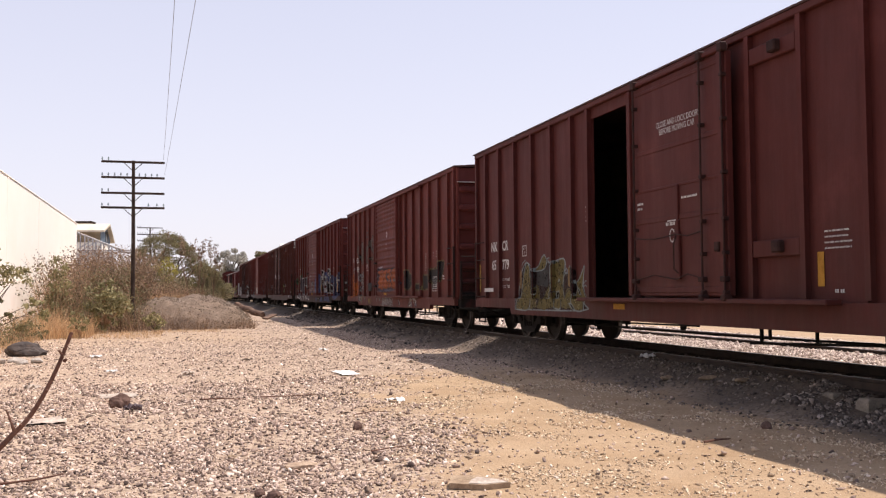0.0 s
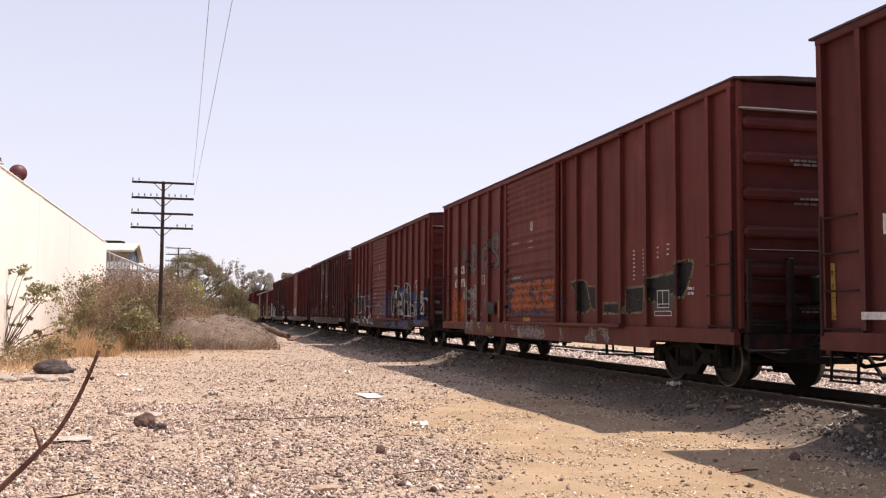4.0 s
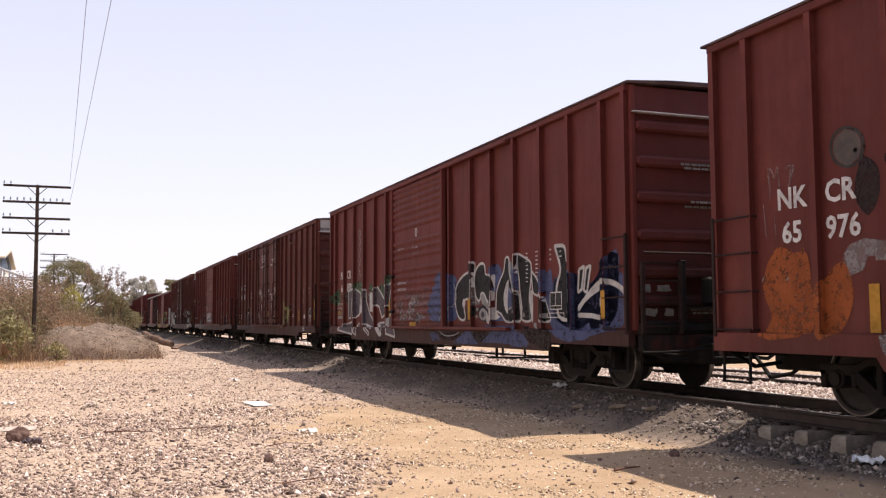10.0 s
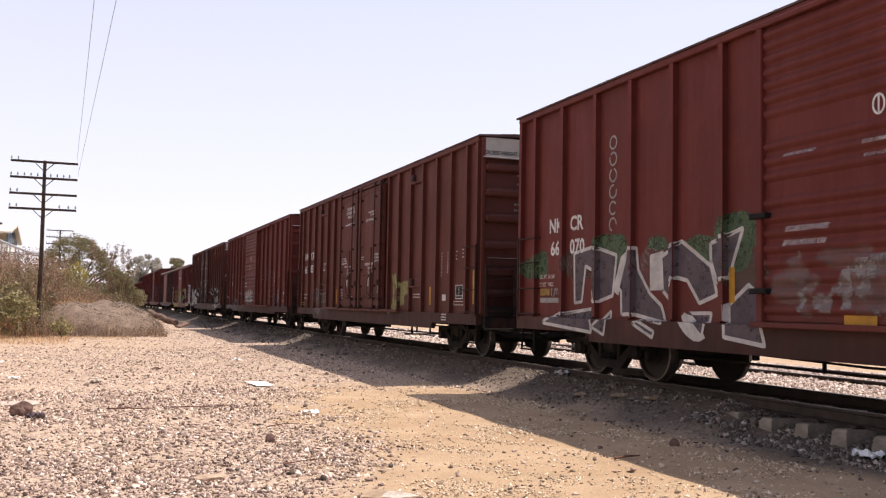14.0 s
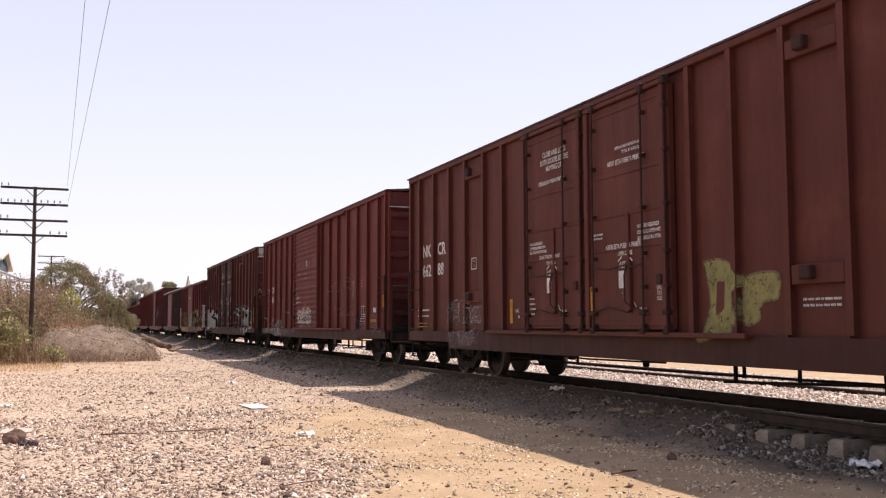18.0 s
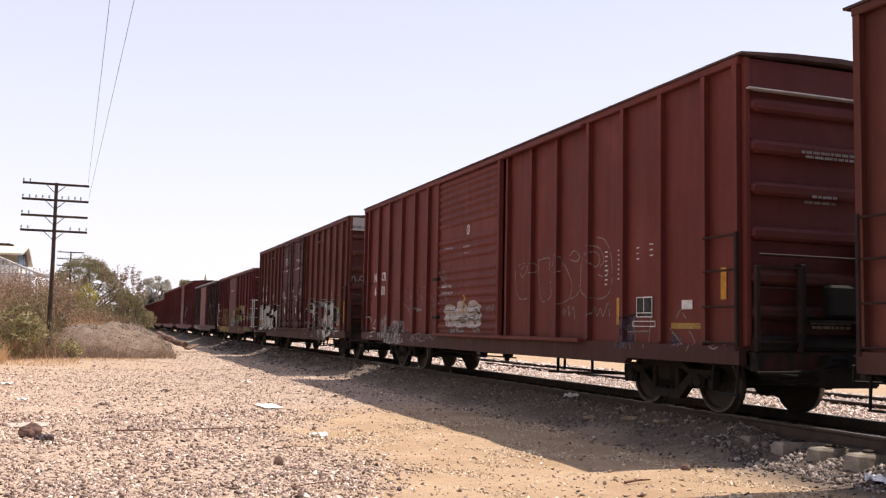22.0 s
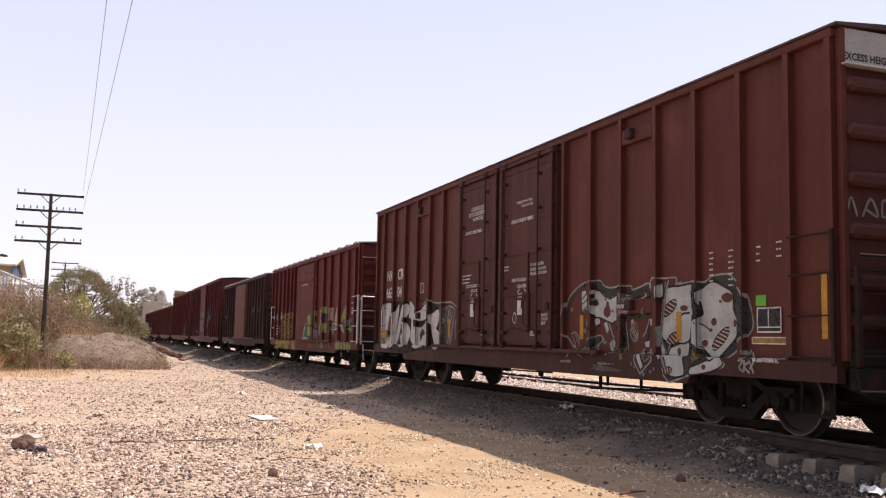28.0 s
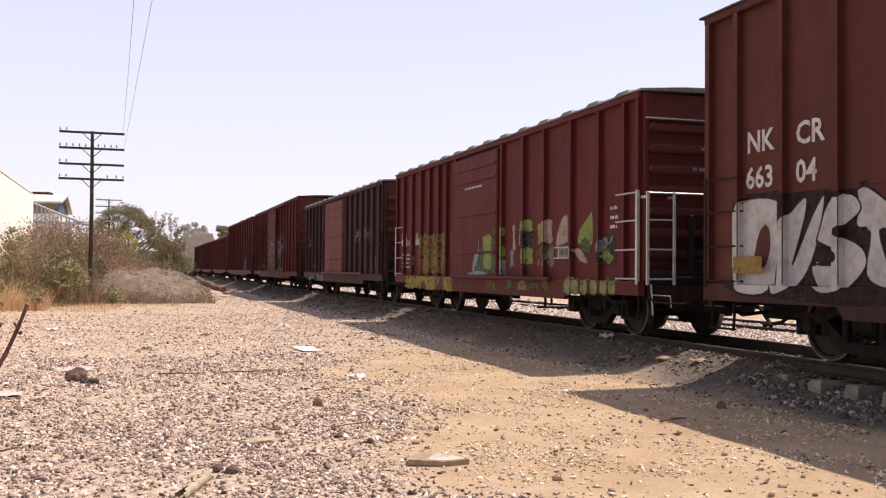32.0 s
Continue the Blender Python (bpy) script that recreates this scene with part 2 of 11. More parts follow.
M["g_pale"] = spray("spray_pale_grey", (0.12, 0.11, 0.09), 0.3, 0.45)
M["g_peach"] = spray("spray_peach", (0.36, 0.27, 0.21), 0.2)
M["g_mauveblue"] = spray("spray_mauve_blue", (0.068, 0.046, 0.062), 0.3)
M["g_dusk"] = spray("spray_dusk_blue", (0.050, 0.038, 0.060), 0.15)
M["g_purple"] = spray("spray_mauve", (0.088, 0.070, 0.080), 0.1)
M["g_haze"] = spray("spray_thin_white", (0.26, 0.235, 0.23), 0.3, 0.3)
M["g_chalk"] = spray("spray_faded_white", (0.21, 0.20, 0.195), 0.25, 0.2)
M["g_thin"] = spray("chalk_line", (0.20, 0.165, 0.155), 0.3)
M["g_film"] = spray("spray_worn_thin_white", (0.24, 0.205, 0.195), 0.4, 0.62)
M["g_bleach"] = spray("spray_streaky_white", (0.36, 0.325, 0.305), 0.22)
M["g_ice"] = spray("spray_pale_ice_grey", (0.38, 0.39, 0.375), 0.06)
M["g_slate"] = spray("spray_dark_slate", (0.036, 0.034, 0.030), 0.08)
M["g_moss"] = spray("spray_dull_lime", (0.235, 0.215, 0.085), 0.2)
M["rail"] = surface("rusty_rail_steel", (0.020, 0.013, 0.0105), (0.055, 0.037, 0.029), 5, 0.8, 0.2)
M["rail_head"] = surface("worn_rail_head", (0.12, 0.105, 0.095), (0.22, 0.20, 0.19), 9, 0.42, 0.9, 0.1)
M["concrete"] = surface("sleeper_concrete", (0.155, 0.13, 0.105), (0.31, 0.265, 0.215), 4, 0.9, 0, 0.5, 0.012, 45, obrand=0.15)
M["plaster"] = surface("whitewashed_plaster", (0.93, 0.87, 0.76), (0.96, 0.92, 0.83), 0.3, 0.9, 0, 0.0, 0.006, 0.9, contrast=0.0)
M["plaster_low"] = surface("stained_plaster_base", (0.86, 0.75, 0.65), (0.95, 0.88, 0.79), 0.45, 0.92, 0, 0.0, 0.01, 1.1, contrast=0.08)
M["creosote"] = surface("weathered_pole_wood", (0.030, 0.020, 0.015), (0.085, 0.058, 0.045), 3, 0.9, 0, 0.5, 0.01, 30)
M["glass_ins"] = surface("insulator_glass", (0.20, 0.26, 0.26), (0.40, 0.46, 0.47), 9, 0.2)
M["wire"] = surface("line_wire", (0.16, 0.15, 0.16), (0.24, 0.23, 0.24), 5, 0.6, 0.3, 0)
M["bark"] = surface("grey_bark", (0.06, 0.042, 0.03), (0.17, 0.125, 0.095), 8, 0.95, 0, 0.6, 0.01, 50)
M["twig"] = surface("reddish_dry_twig", (0.075, 0.030, 0.022), (0.20, 0.105, 0.075), 9, 0.85, 0, 0.5, 0.006, 70)
M["log"] = surface("old_timber", (0.09, 0.052, 0.038), (0.24, 0.16, 0.12), 4, 0.95, 0, 0.6, 0.015, 28)


def leaf_mat(name, dark, light):
    m, nt, b = node_mat(name)
    g = nt.nodes.new("ShaderNodeNewGeometry")
    c = ramp(nt, g.outputs["Random Per Island"], [(0.0, dark), (1.0, light)])
    c = mix(nt, 0.6, c, ramp(nt, noise_of(nt, g.outputs["Position"], 0.7, 3), [(0.3, (0.6,) * 3), (0.7, (1.25,) * 3)]), "MULTIPLY")
    nt.links.new(c, b.inputs["Base Color"])
    b.inputs["Roughness"].default_value = 0.7
    t = nt.nodes.new("ShaderNodeBsdfTranslucent")
    nt.links.new(c, t.inputs["Color"])
    mx = nt.nodes.new("ShaderNodeMixShader")
    mx.inputs[0].default_value = 0.3
    nt.links.new(b.outputs[0], mx.inputs[1])
    nt.links.new(t.outputs[0], mx.inputs[2])
    nt.links.new(mx.outputs[0], nt.nodes["Material Output"].inputs[0])
    return m


M["leaf_green"] = leaf_mat("leaves_dusty_green", (0.15, 0.135, 0.058), (0.43, 0.375, 0.19))
M["leaf_olive"] = leaf_mat("leaves_olive", (0.12, 0.105, 0.05), (0.30, 0.255, 0.13))
M["leaf_thorn"] = leaf_mat("leaves_dark_olive", (0.115, 0.105, 0.05), (0.30, 0.255, 0.13))
# far leaves: distance haze mixed into the leaf colour as a paler tone
M["leaf_far"] = leaf_mat("leaves_haze_paled_green", (0.37, 0.35, 0.30), (0.50, 0.475, 0.41))
M["leaf_yellow"] = leaf_mat("leaves_yellowing", (0.24, 0.21, 0.03), (0.42, 0.35, 0.06))
M["weed_dry"] = leaf_mat("dry_weed_stalks", (0.32, 0.19, 0.115), (0.62, 0.42, 0.265))
M["weed_rust"] = leaf_mat("withered_brown_weeds", (0.135, 0.083, 0.054), (0.335, 0.215, 0.135))
M["straw"] = leaf_mat("straw_grass", (0.46, 0.285, 0.145), (0.72, 0.50, 0.29))


def stone_mat(name, stops, k=0.35, rough=0.9):
    m, nt, b = node_mat(name)
    g = nt.nodes.new("ShaderNodeNewGeometry")
    c = ramp(nt, g.outputs["Random Per Island"], stops)
    n = noise_of(nt, g.outputs["Position"], 55.0, 3)
    c = mix(nt, 0.7, c, ramp(nt, n, [(0.25, (1 - k,) * 3), (0.75, (1 + k,) * 3)]), "MULTIPLY")
    nt.links.new(c, b.inputs["Base Color"])
    b.inputs["Roughness"].default_value = rough
    bumped(nt, b, n, 0.4, 0.006)
    return m


M["gravel"] = stone_mat("mixed_gravel_stones", [(0.0, (0.07, 0.046, 0.038)), (0.25, (0.23, 0.16, 0.128)), (0.55, (0.43, 0.316, 0.254)), (0.86, (0.64, 0.49, 0.40)), (1.0, (0.88, 0.75, 0.64))], 0.3)
M["ballast"] = stone_mat("track_ballast_stones", [(0.0, (0.20, 0.145, 0.12)), (0.5, (0.48, 0.38, 0.325)), (1.0, (0.76, 0.65, 0.57))])
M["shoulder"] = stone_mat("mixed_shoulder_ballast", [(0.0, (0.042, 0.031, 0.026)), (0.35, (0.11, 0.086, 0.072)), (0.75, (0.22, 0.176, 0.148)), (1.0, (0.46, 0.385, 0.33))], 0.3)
M["rubble"] = stone_mat("reddish_rubble", [(0.0, (0.09, 0.064, 0.047)), (0.5, (0.21, 0.155, 0.115)), (1.0, (0.36, 0.285, 0.22))])
M["grit"] = stone_mat("tan_grit", [(0.0, (0.17, 0.105, 0.066)), (0.15, (0.40, 0.285, 0.185)), (0.6, (0.60, 0.455, 0.315)), (1.0, (0.80, 0.67, 0.50))], 0.3)
# stone colours kept dark to carry the shade beside the train
M["ballast_shade"] = stone_mat("ballast_shade_darkened", [(0.0, (0.05, 0.039, 0.034)), (0.6, (0.13, 0.102, 0.086)), (1.0, (0.29, 0.237, 0.203))])
M["paper"] = surface("white_paper", (0.72, 0.71, 0.70), (0.84, 0.84, 0.84), 8, 0.8, 0, 0.2, 0.01, 20)
M["card"] = surface("bleached_cardboard", (0.36, 0.29, 0.24), (0.56, 0.48, 0.41), 7, 0.9, 0, 0.2, 0.01, 30, contrast=0.7)
M["bone"] = surface("pale_cream_shell", (0.30, 0.235, 0.165), (0.48, 0.39, 0.285), 8, 0.7, 0, 0.2, contrast=0.5)
M["stone_tan"] = surface("tan_flat_stone", (0.34, 0.24, 0.165), (0.48, 0.36, 0.265), 9, 0.9, 0, 0.4, 0.01, 40)
M["rag"] = surface("greyish_rag", (0.07, 0.052, 0.058), (0.17, 0.135, 0.14), 9, 0.9)
M["board"] = surface("broken_white_board", (0.30, 0.265, 0.235), (0.52, 0.47, 0.42), 9, 0.85)
M["black_bag"] = surface("black_plastic", (0.045, 0.036, 0.034), (0.10, 0.08, 0.072), 5, 0.75, 0, 0.6, 0.03, 12)
M["ball"] = surface("dark_red_rubber", (0.10, 0.018, 0.022), (0.15, 0.03, 0.034), 4, 0.55, 0, 0.1)
M["roof_white"] = surface("white_roof_sheet", (0.66, 0.63, 0.60), (0.78, 0.76, 0.73), 1, 0.7)
M["gable_blue"] = surface("blue_grey_gable", (0.12, 0.16, 0.20), (0.22, 0.27, 0.32), 2, 0.7)
M["frame_grey"] = surface("grey_steel_frame", (0.34, 0.34, 0.35), (0.50, 0.50, 0.51), 3, 0.6)
M["dark_glass"] = surface("dark_window_glass", (0.015, 0.02, 0.025), (0.03, 0.04, 0.05), 2, 0.1, 0, 0)
M["stone_plain"] = surface("plain_weathered_stone", (0.25, 0.175, 0.115), (0.42, 0.315, 0.215), 9, 0.9, 0, 0.5, 0.01, 40)
M["stone_red"] = surface("reddish_brown_stone", (0.085, 0.05, 0.04), (0.19, 0.12, 0.097), 7, 0.9, 0, 0.5, 0.01, 35)

# ---- mesh helpers ----
class Geo:
    """Collects vertices and faces of one mesh."""

    def __init__(self):
        self.v, self.f = [], []

    def raw(self, v, f):
        n = len(self.v)
        self.v += [tuple(p) for p in v]
        self.f += [tuple(n + i for i in q) for q in f]
        return self

    def box(self, x0, x1, y0, y1, z0, z1, c=0.0):
        """A box, with its edges cut at c."""
        if c <= 0:
            v = [(x, y, z) for x in (x0, x1) for y in (y0, y1) for z in (z0, z1)]
            return self.raw(v, [(0, 1, 3, 2), (4, 6, 7, 5), (0, 4, 5, 1), (2, 3, 7, 6), (0, 2, 6, 4), (1, 5, 7, 3)])
        v, idx = [], {}
        for i, x in enumerate((x0, x1)):
            for j, y in enumerate((y0, y1)):
                for k, z in enumerate((z0, z1)):
                    sx, sy, sz = 1 - 2 * i, 1 - 2 * j, 1 - 2 * k
                    for a_, p in enumerate(((x, y + sy * c, z + sz * c), (x + sx * c, y, z + sz * c), (x + sx * c, y + sy * c, z))):
                        idx[i, j, k, a_] = len(v)
                        v.append(p)
        f = []
        for i in (0, 1):
            f.append([idx[i, j, k, 0] for j, k in ((0, 0), (0, 1), (1, 1), (1, 0))][:: 1 if i == 0 else -1])
            f.append([idx[j, i, k, 1] for j, k in ((0, 0), (1, 0), (1, 1), (0, 1))][:: 1 if i == 0 else -1])
            f.append([idx[j, k, i, 2] for j, k in ((0, 0), (0, 1), (1, 1), (1, 0))][:: 1 if i == 0 else -1])
        for i in (0, 1):
            for j in (0, 1):
                f.append((idx[i, j, 0, 0], idx[i, j, 1, 0], idx[i, j, 1, 1], idx[i, j, 0, 1]))
                f.append((idx[i, 0, j, 0], idx[i, 1, j, 0], idx[i, 1, j, 2], idx[i, 0, j, 2]))
                f.append((idx[0, i, j, 1], idx[1, i, j, 1], idx[1, i, j, 2], idx[0, i, j, 2]))
                for k in (0, 1):
                    f.append((idx[i, j, k, 0], idx[i, j, k, 1], idx[i, j, k, 2]))
        return self.raw(v, f)

    def tube(self, pts, r, n=8, r2=None, cap=True):
        """A round bar along a line of points, tapering from r to r2."""
        pts = [Vector(p) for p in pts]
        r2 = r if r2 is None else r2
        v, f = [], []
        m = len(pts)
        side_ = None
        for i, p in enumerate(pts):
            d = (pts[min(i + 1, m - 1)] - pts[max(i - 1, 0)]).normalized()
            if side_ is None:
                side_ = d.orthogonal().normalized()
            side_ = (side_ - d * side_.dot(d)).normalized()
            up = d.cross(side_)
            rr = r + (r2 - r) * i / max(1, m - 1)
            v += [p + (side_ * math.cos(2 * math.pi * k / n) + up * math.sin(2 * math.pi * k / n)) * rr for k in range(n)]
        for i in range(m - 1):
            for k in range(n):
                f.append((i * n + k, i * n + (k + 1) % n, (i + 1) * n + (k + 1) % n, (i + 1) * n + k))
        if cap:
            f += [tuple(range(n - 1, -1, -1)), tuple((m - 1) * n + k for k in range(n))]
        return self.raw(v, f)

    def disc_x(self, profile, n=32, cy=0.0, cz=0.0, caps=True):
        """A turned body about an axle that runs along x: profile is (x, radius) pairs."""
        v = [(x, cy + r * math.cos(2 * math.pi * k / n), cz + r * math.sin(2 * math.pi * k / n)) for x, r in profile for k in range(n)]
        f = [(i * n + k, i * n + (k + 1) % n, (i + 1) * n + (k + 1) % n, (i + 1) * n + k) for i in range(len(profile) - 1) for k in range(n)]
        if caps:
            f += [tuple(range(n - 1, -1, -1)), tuple((len(profile) - 1) * n + k for k in range(n))]
        return self.raw(v, f)

    def extrude_x(self, outline, x0, x1):
        """A plate: an outline in (y, z), run from x0 to x1."""
        n = len(outline)
        v = [(x, y, z) for x in (x0, x1) for y, z in outline]
        f = [tuple(range(n)), tuple(range(2 * n - 1, n - 1, -1))]
        f += [(k, n + k, n + (k + 1) % n, (k + 1) % n) for k in range(n)]
        return self.raw(v, f)

    def extrude_y(self, outline, y0, y1):
        """A bar: an outline in (x, z), run from y0 to y1."""
        n = len(outline)
        v = [(x, y, z) for y in (y0, y1) for x, z in outline]
        f = [tuple(range(n)), tuple(range(2 * n - 1, n - 1, -1))]
        f += [(k, n + k, n + (k + 1) % n, (k + 1) % n) for k in range(n)]
        return self.raw(v, f)

    def mesh(self, name, material, smooth=False):
        me = bpy.data.meshes.new(name)
        me.from_pydata(self.v, [], self.f)
        me.materials.append(material)
        if smooth:
            me.polygons.foreach_set("use_smooth", [True] * len(me.polygons))
        bm = bmesh.new()
        bm.from_mesh(me)
        bmesh.ops.recalc_face_normals(bm, faces=bm.faces)
        bm.to_mesh(me)
        bm.free()
        me.update()
        return me


def part(name, geo, material, parent, label="", at=None, smooth=False):
    """ONE mesh object under a thing or a part. geo: a Geo, or a mesh shared with alike parts."""
    me = geo if isinstance(geo, bpy.types.Mesh) else geo.mesh(name, material, smooth)
    ob = new(name, me)
    ob.parent = parent
    if at is not None:
        ob.matrix_basis = at if isinstance(at, Matrix) else Matrix.Translation(at)
    if label:
        tagged(ob, label)
    return ob


def thing(name, label, category, at=(0, 0, 0), group="", kind=""):
    ob = new(name)
    ob.matrix_basis = at if isinstance(at, Matrix) else Matrix.Translation(at)
    ob.empty_display_size = 0.2
    return tagged(ob, label, category, group, kind)


def solid(name, geo, material, label, category, at=None, kind="", group="", smooth=False):
    ob = new(name, geo.mesh(name, material, smooth))
    if at is not None:
        ob.matrix_basis = at if isinstance(at, Matrix) else Matrix.Translation(at)
    return tagged(ob, label, category, group, kind)


def big_mesh(name, v, f, material):
    """A large mesh from arrays, quickly. v: (n, 3); f: (m, 3) or (m, 4)."""
    me = bpy.data.meshes.new(name)
    v, f = np.asarray(v, np.float32), np.asarray(f, np.int32)
    k = f.shape[1]
    me.vertices.add(len(v))
    me.vertices.foreach_set("co", v.ravel())
    me.loops.add(f.size)
    me.loops.foreach_set("vertex_index", f.ravel())
    me.polygons.add(len(f))
    me.polygons.foreach_set("loop_start", np.arange(0, f.size, k, dtype=np.int32))
    me.update(calc_edges=True)
    me.materials.append(material)
    return me

# ---- ground and tracks ----
RAIL_Z, TRACK_X, SIDING_X, SIDING_Z = 0.46, 9.2, 13.85, 0.40


def sstep(v, a_, b_):
    t = np.clip((v - a_) / (b_ - a_), 0, 1)
    return t * t * (3 - 2 * t)


def lump(x, y, s):
    """Smooth uneven waves, about -1 to 1."""
    return (np.sin(x * 1.3 * s + 1.7 * np.sin(y * 0.7 * s)) + np.sin(y * 1.1 * s + 1.3 * np.sin(x * 0.9 * s + 2)) + np.sin((x + y) * 0.83 * s + 4)) / 3


def sandy(x, y):
    """How much of the ground is bare sandy earth rather than gravel, 0 to 1."""
    n = 0.55 * lump(x, y, 1.1) + 0.4 * lump(x, y, 3.7) + 0.25 * lump(x, y, 9.0)
    edge = 3.0 - 0.7 * sstep(y, 13.0, 8.5) + 1.9 * sstep(y, 15, 23)
    s = 0.9 * sstep(x - edge + 1.1 * n, -0.9, 1.2) * sstep(y + n, 22, 15) * sstep(x + 0.3 * n, 7.6, 6.9)
    far = 0.35 * sstep(y + 2 * n, 26, 36) * sstep(x + n, 4.5, 1.5) * sstep(x, 20, 10)
    return np.clip(np.maximum(s, far) + 0.75 * sstep(x + n, 18.0, 21.0), 0, 1)


def gz(x, y):
    """Height of the ground."""
    z = 0.02 * lump(x, y, 0.9) + 0.012 * lump(x, y, 4.0) - 0.02
    eroded = sstep(y + 0.5 * lump(x, y, 1.0), 10.8, 8.8)
    foot = 7.15 + 0.38 * eroded
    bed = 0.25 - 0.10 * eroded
    z = z + (bed - z) * sstep(x, foot, 8.22 + 0.25 * eroded) * sstep(x, 17.5, 15.6)
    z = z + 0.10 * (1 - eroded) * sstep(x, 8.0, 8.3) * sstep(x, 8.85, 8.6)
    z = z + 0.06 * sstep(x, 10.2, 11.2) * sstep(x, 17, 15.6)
    z = z + 0.95 * sstep(y, 45, 51) * sstep(x, 2.4, -0.4) * sstep(x, -60, -20)
    return z


def ground():
    xs = np.concatenate([np.linspace(-1800, -70, 9), np.linspace(-55, -10, 14), np.arange(-8.4, 17.0, 0.16), np.linspace(18, 60, 12), np.linspace(80, 1800, 9)])
    ys = np.concatenate([np.linspace(-1500, -60, 8), np.linspace(-45, 1, 14), np.arange(2.0, 30, 0.16), np.arange(30, 62, 0.35), np.linspace(64, 200, 30), np.linspace(230, 2500, 10)])
    X, Y = np.meshgrid(xs, ys)
    Z = gz(X, Y) * sstep(np.hypot(X, Y), 1500, 200)
    nx, ny = len(xs), len(ys)
    i = np.arange(nx * ny).reshape(ny, nx)
    f = np.stack([i[:-1, :-1], i[:-1, 1:], i[1:, 1:], i[1:, :-1]], -1).reshape(-1, 4)
    m, nt, b = node_mat("gravel_and_sandy_earth")
    p = world_pos(nt)
    at = nt.nodes.new("ShaderNodeAttribute")
    at.attribute_name = "sand"
    fine, mid = noise_of(nt, p, 38.0, 5, 0.7), noise_of(nt, p, 2.3, 5, 0.6)
    vor = add(nt, "ShaderNodeTexVoronoi", Scale=24.0)
    nt.links.new(p, vor.inputs["Vector"])
    gr = ramp(nt, vor.outputs["Color"], [(0.1, (0.25, 0.18, 0.13)), (0.5, (0.43, 0.322, 0.238)), (0.9, (0.55, 0.43, 0.33))])
    gr = mix(nt, 0.6, gr, ramp(nt, fine, [(0.3, (0.6,) * 3), (0.7, (1.2,) * 3)]), "MULTIPLY")
    sa = ramp(nt, noise_of(nt, p, 0.8, 6, 0.65), [(0.3, (0.345, 0.232, 0.136)), (0.65, (0.455, 0.328, 0.212))])
    sa = mix(nt, 0.7, sa, ramp(nt, fine, [(0.3, (0.68,) * 3), (0.7, (1.16,) * 3)]), "MULTIPLY")
    grit = noise_of(nt, p, 130.0, 3, 0.7)
    sa = mix(nt, 0.7, sa, ramp(nt, grit, [(0.32, (0.62,) * 3), (0.45, (1.0,) * 3), (0.7, (1.12,) * 3)]), "MULTIPLY")
    ma = nt.nodes.new("ShaderNodeMath")
    ma.operation = "ADD"
    nt.links.new(at.outputs["Fac"], ma.inputs[0])
    nt.links.new(ramp(nt, noise_of(nt, p, 5.0, 5, 0.7), [(0.3, (0.0,) * 3), (0.7, (0.45,) * 3)]), ma.inputs[1])
    k = ramp(nt, ma.outputs[0], [(0.35, (0,) * 3), (0.95, (1,) * 3)])
    c = mix(nt, k, gr, sa)
    # the train's shade along the near rail, painted into the ground colour
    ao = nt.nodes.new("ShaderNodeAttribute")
    ao.attribute_name = "track_shade"
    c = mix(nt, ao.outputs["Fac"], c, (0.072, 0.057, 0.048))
    c = mix(nt, 0.5, c, ramp(nt, mid, [(0.3, (0.82,) * 3), (0.7, (1.1,) * 3)]), "MULTIPLY")
    nt.links.new(c, b.inputs["Base Color"])
    b.inputs["Roughness"].default_value = 0.95
    b.inputs["Specular IOR Level"].default_value = 0.15
    bumped(nt, b, grit, 0.5, 0.012)
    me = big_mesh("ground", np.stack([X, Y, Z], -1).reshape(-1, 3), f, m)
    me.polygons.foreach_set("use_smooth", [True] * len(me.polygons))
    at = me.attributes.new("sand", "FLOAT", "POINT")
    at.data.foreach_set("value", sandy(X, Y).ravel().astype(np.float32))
    # mask of the painted shade band beside and under the train
    at = me.attributes.new("track_shade", "FLOAT", "POINT")
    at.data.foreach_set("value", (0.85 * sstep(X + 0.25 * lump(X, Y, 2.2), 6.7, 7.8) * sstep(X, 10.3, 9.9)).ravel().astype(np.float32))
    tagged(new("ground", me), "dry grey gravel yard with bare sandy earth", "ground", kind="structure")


ground()


def rail_profile(x):
    return [(x - 0.07, 0), (x + 0.07, 0), (x + 0.07, 0.012), (x + 0.012, 0.032), (x + 0.012, 0.125), (x + 0.037, 0.14), (x + 0.037, 0.165), (x + 0.03, 0.172), (x - 0.03, 0.172), (x - 0.037, 0.165), (x - 0.037, 0.14), (x - 0.012, 0.125), (x - 0.012, 0.032), (x - 0.07, 0.012)]


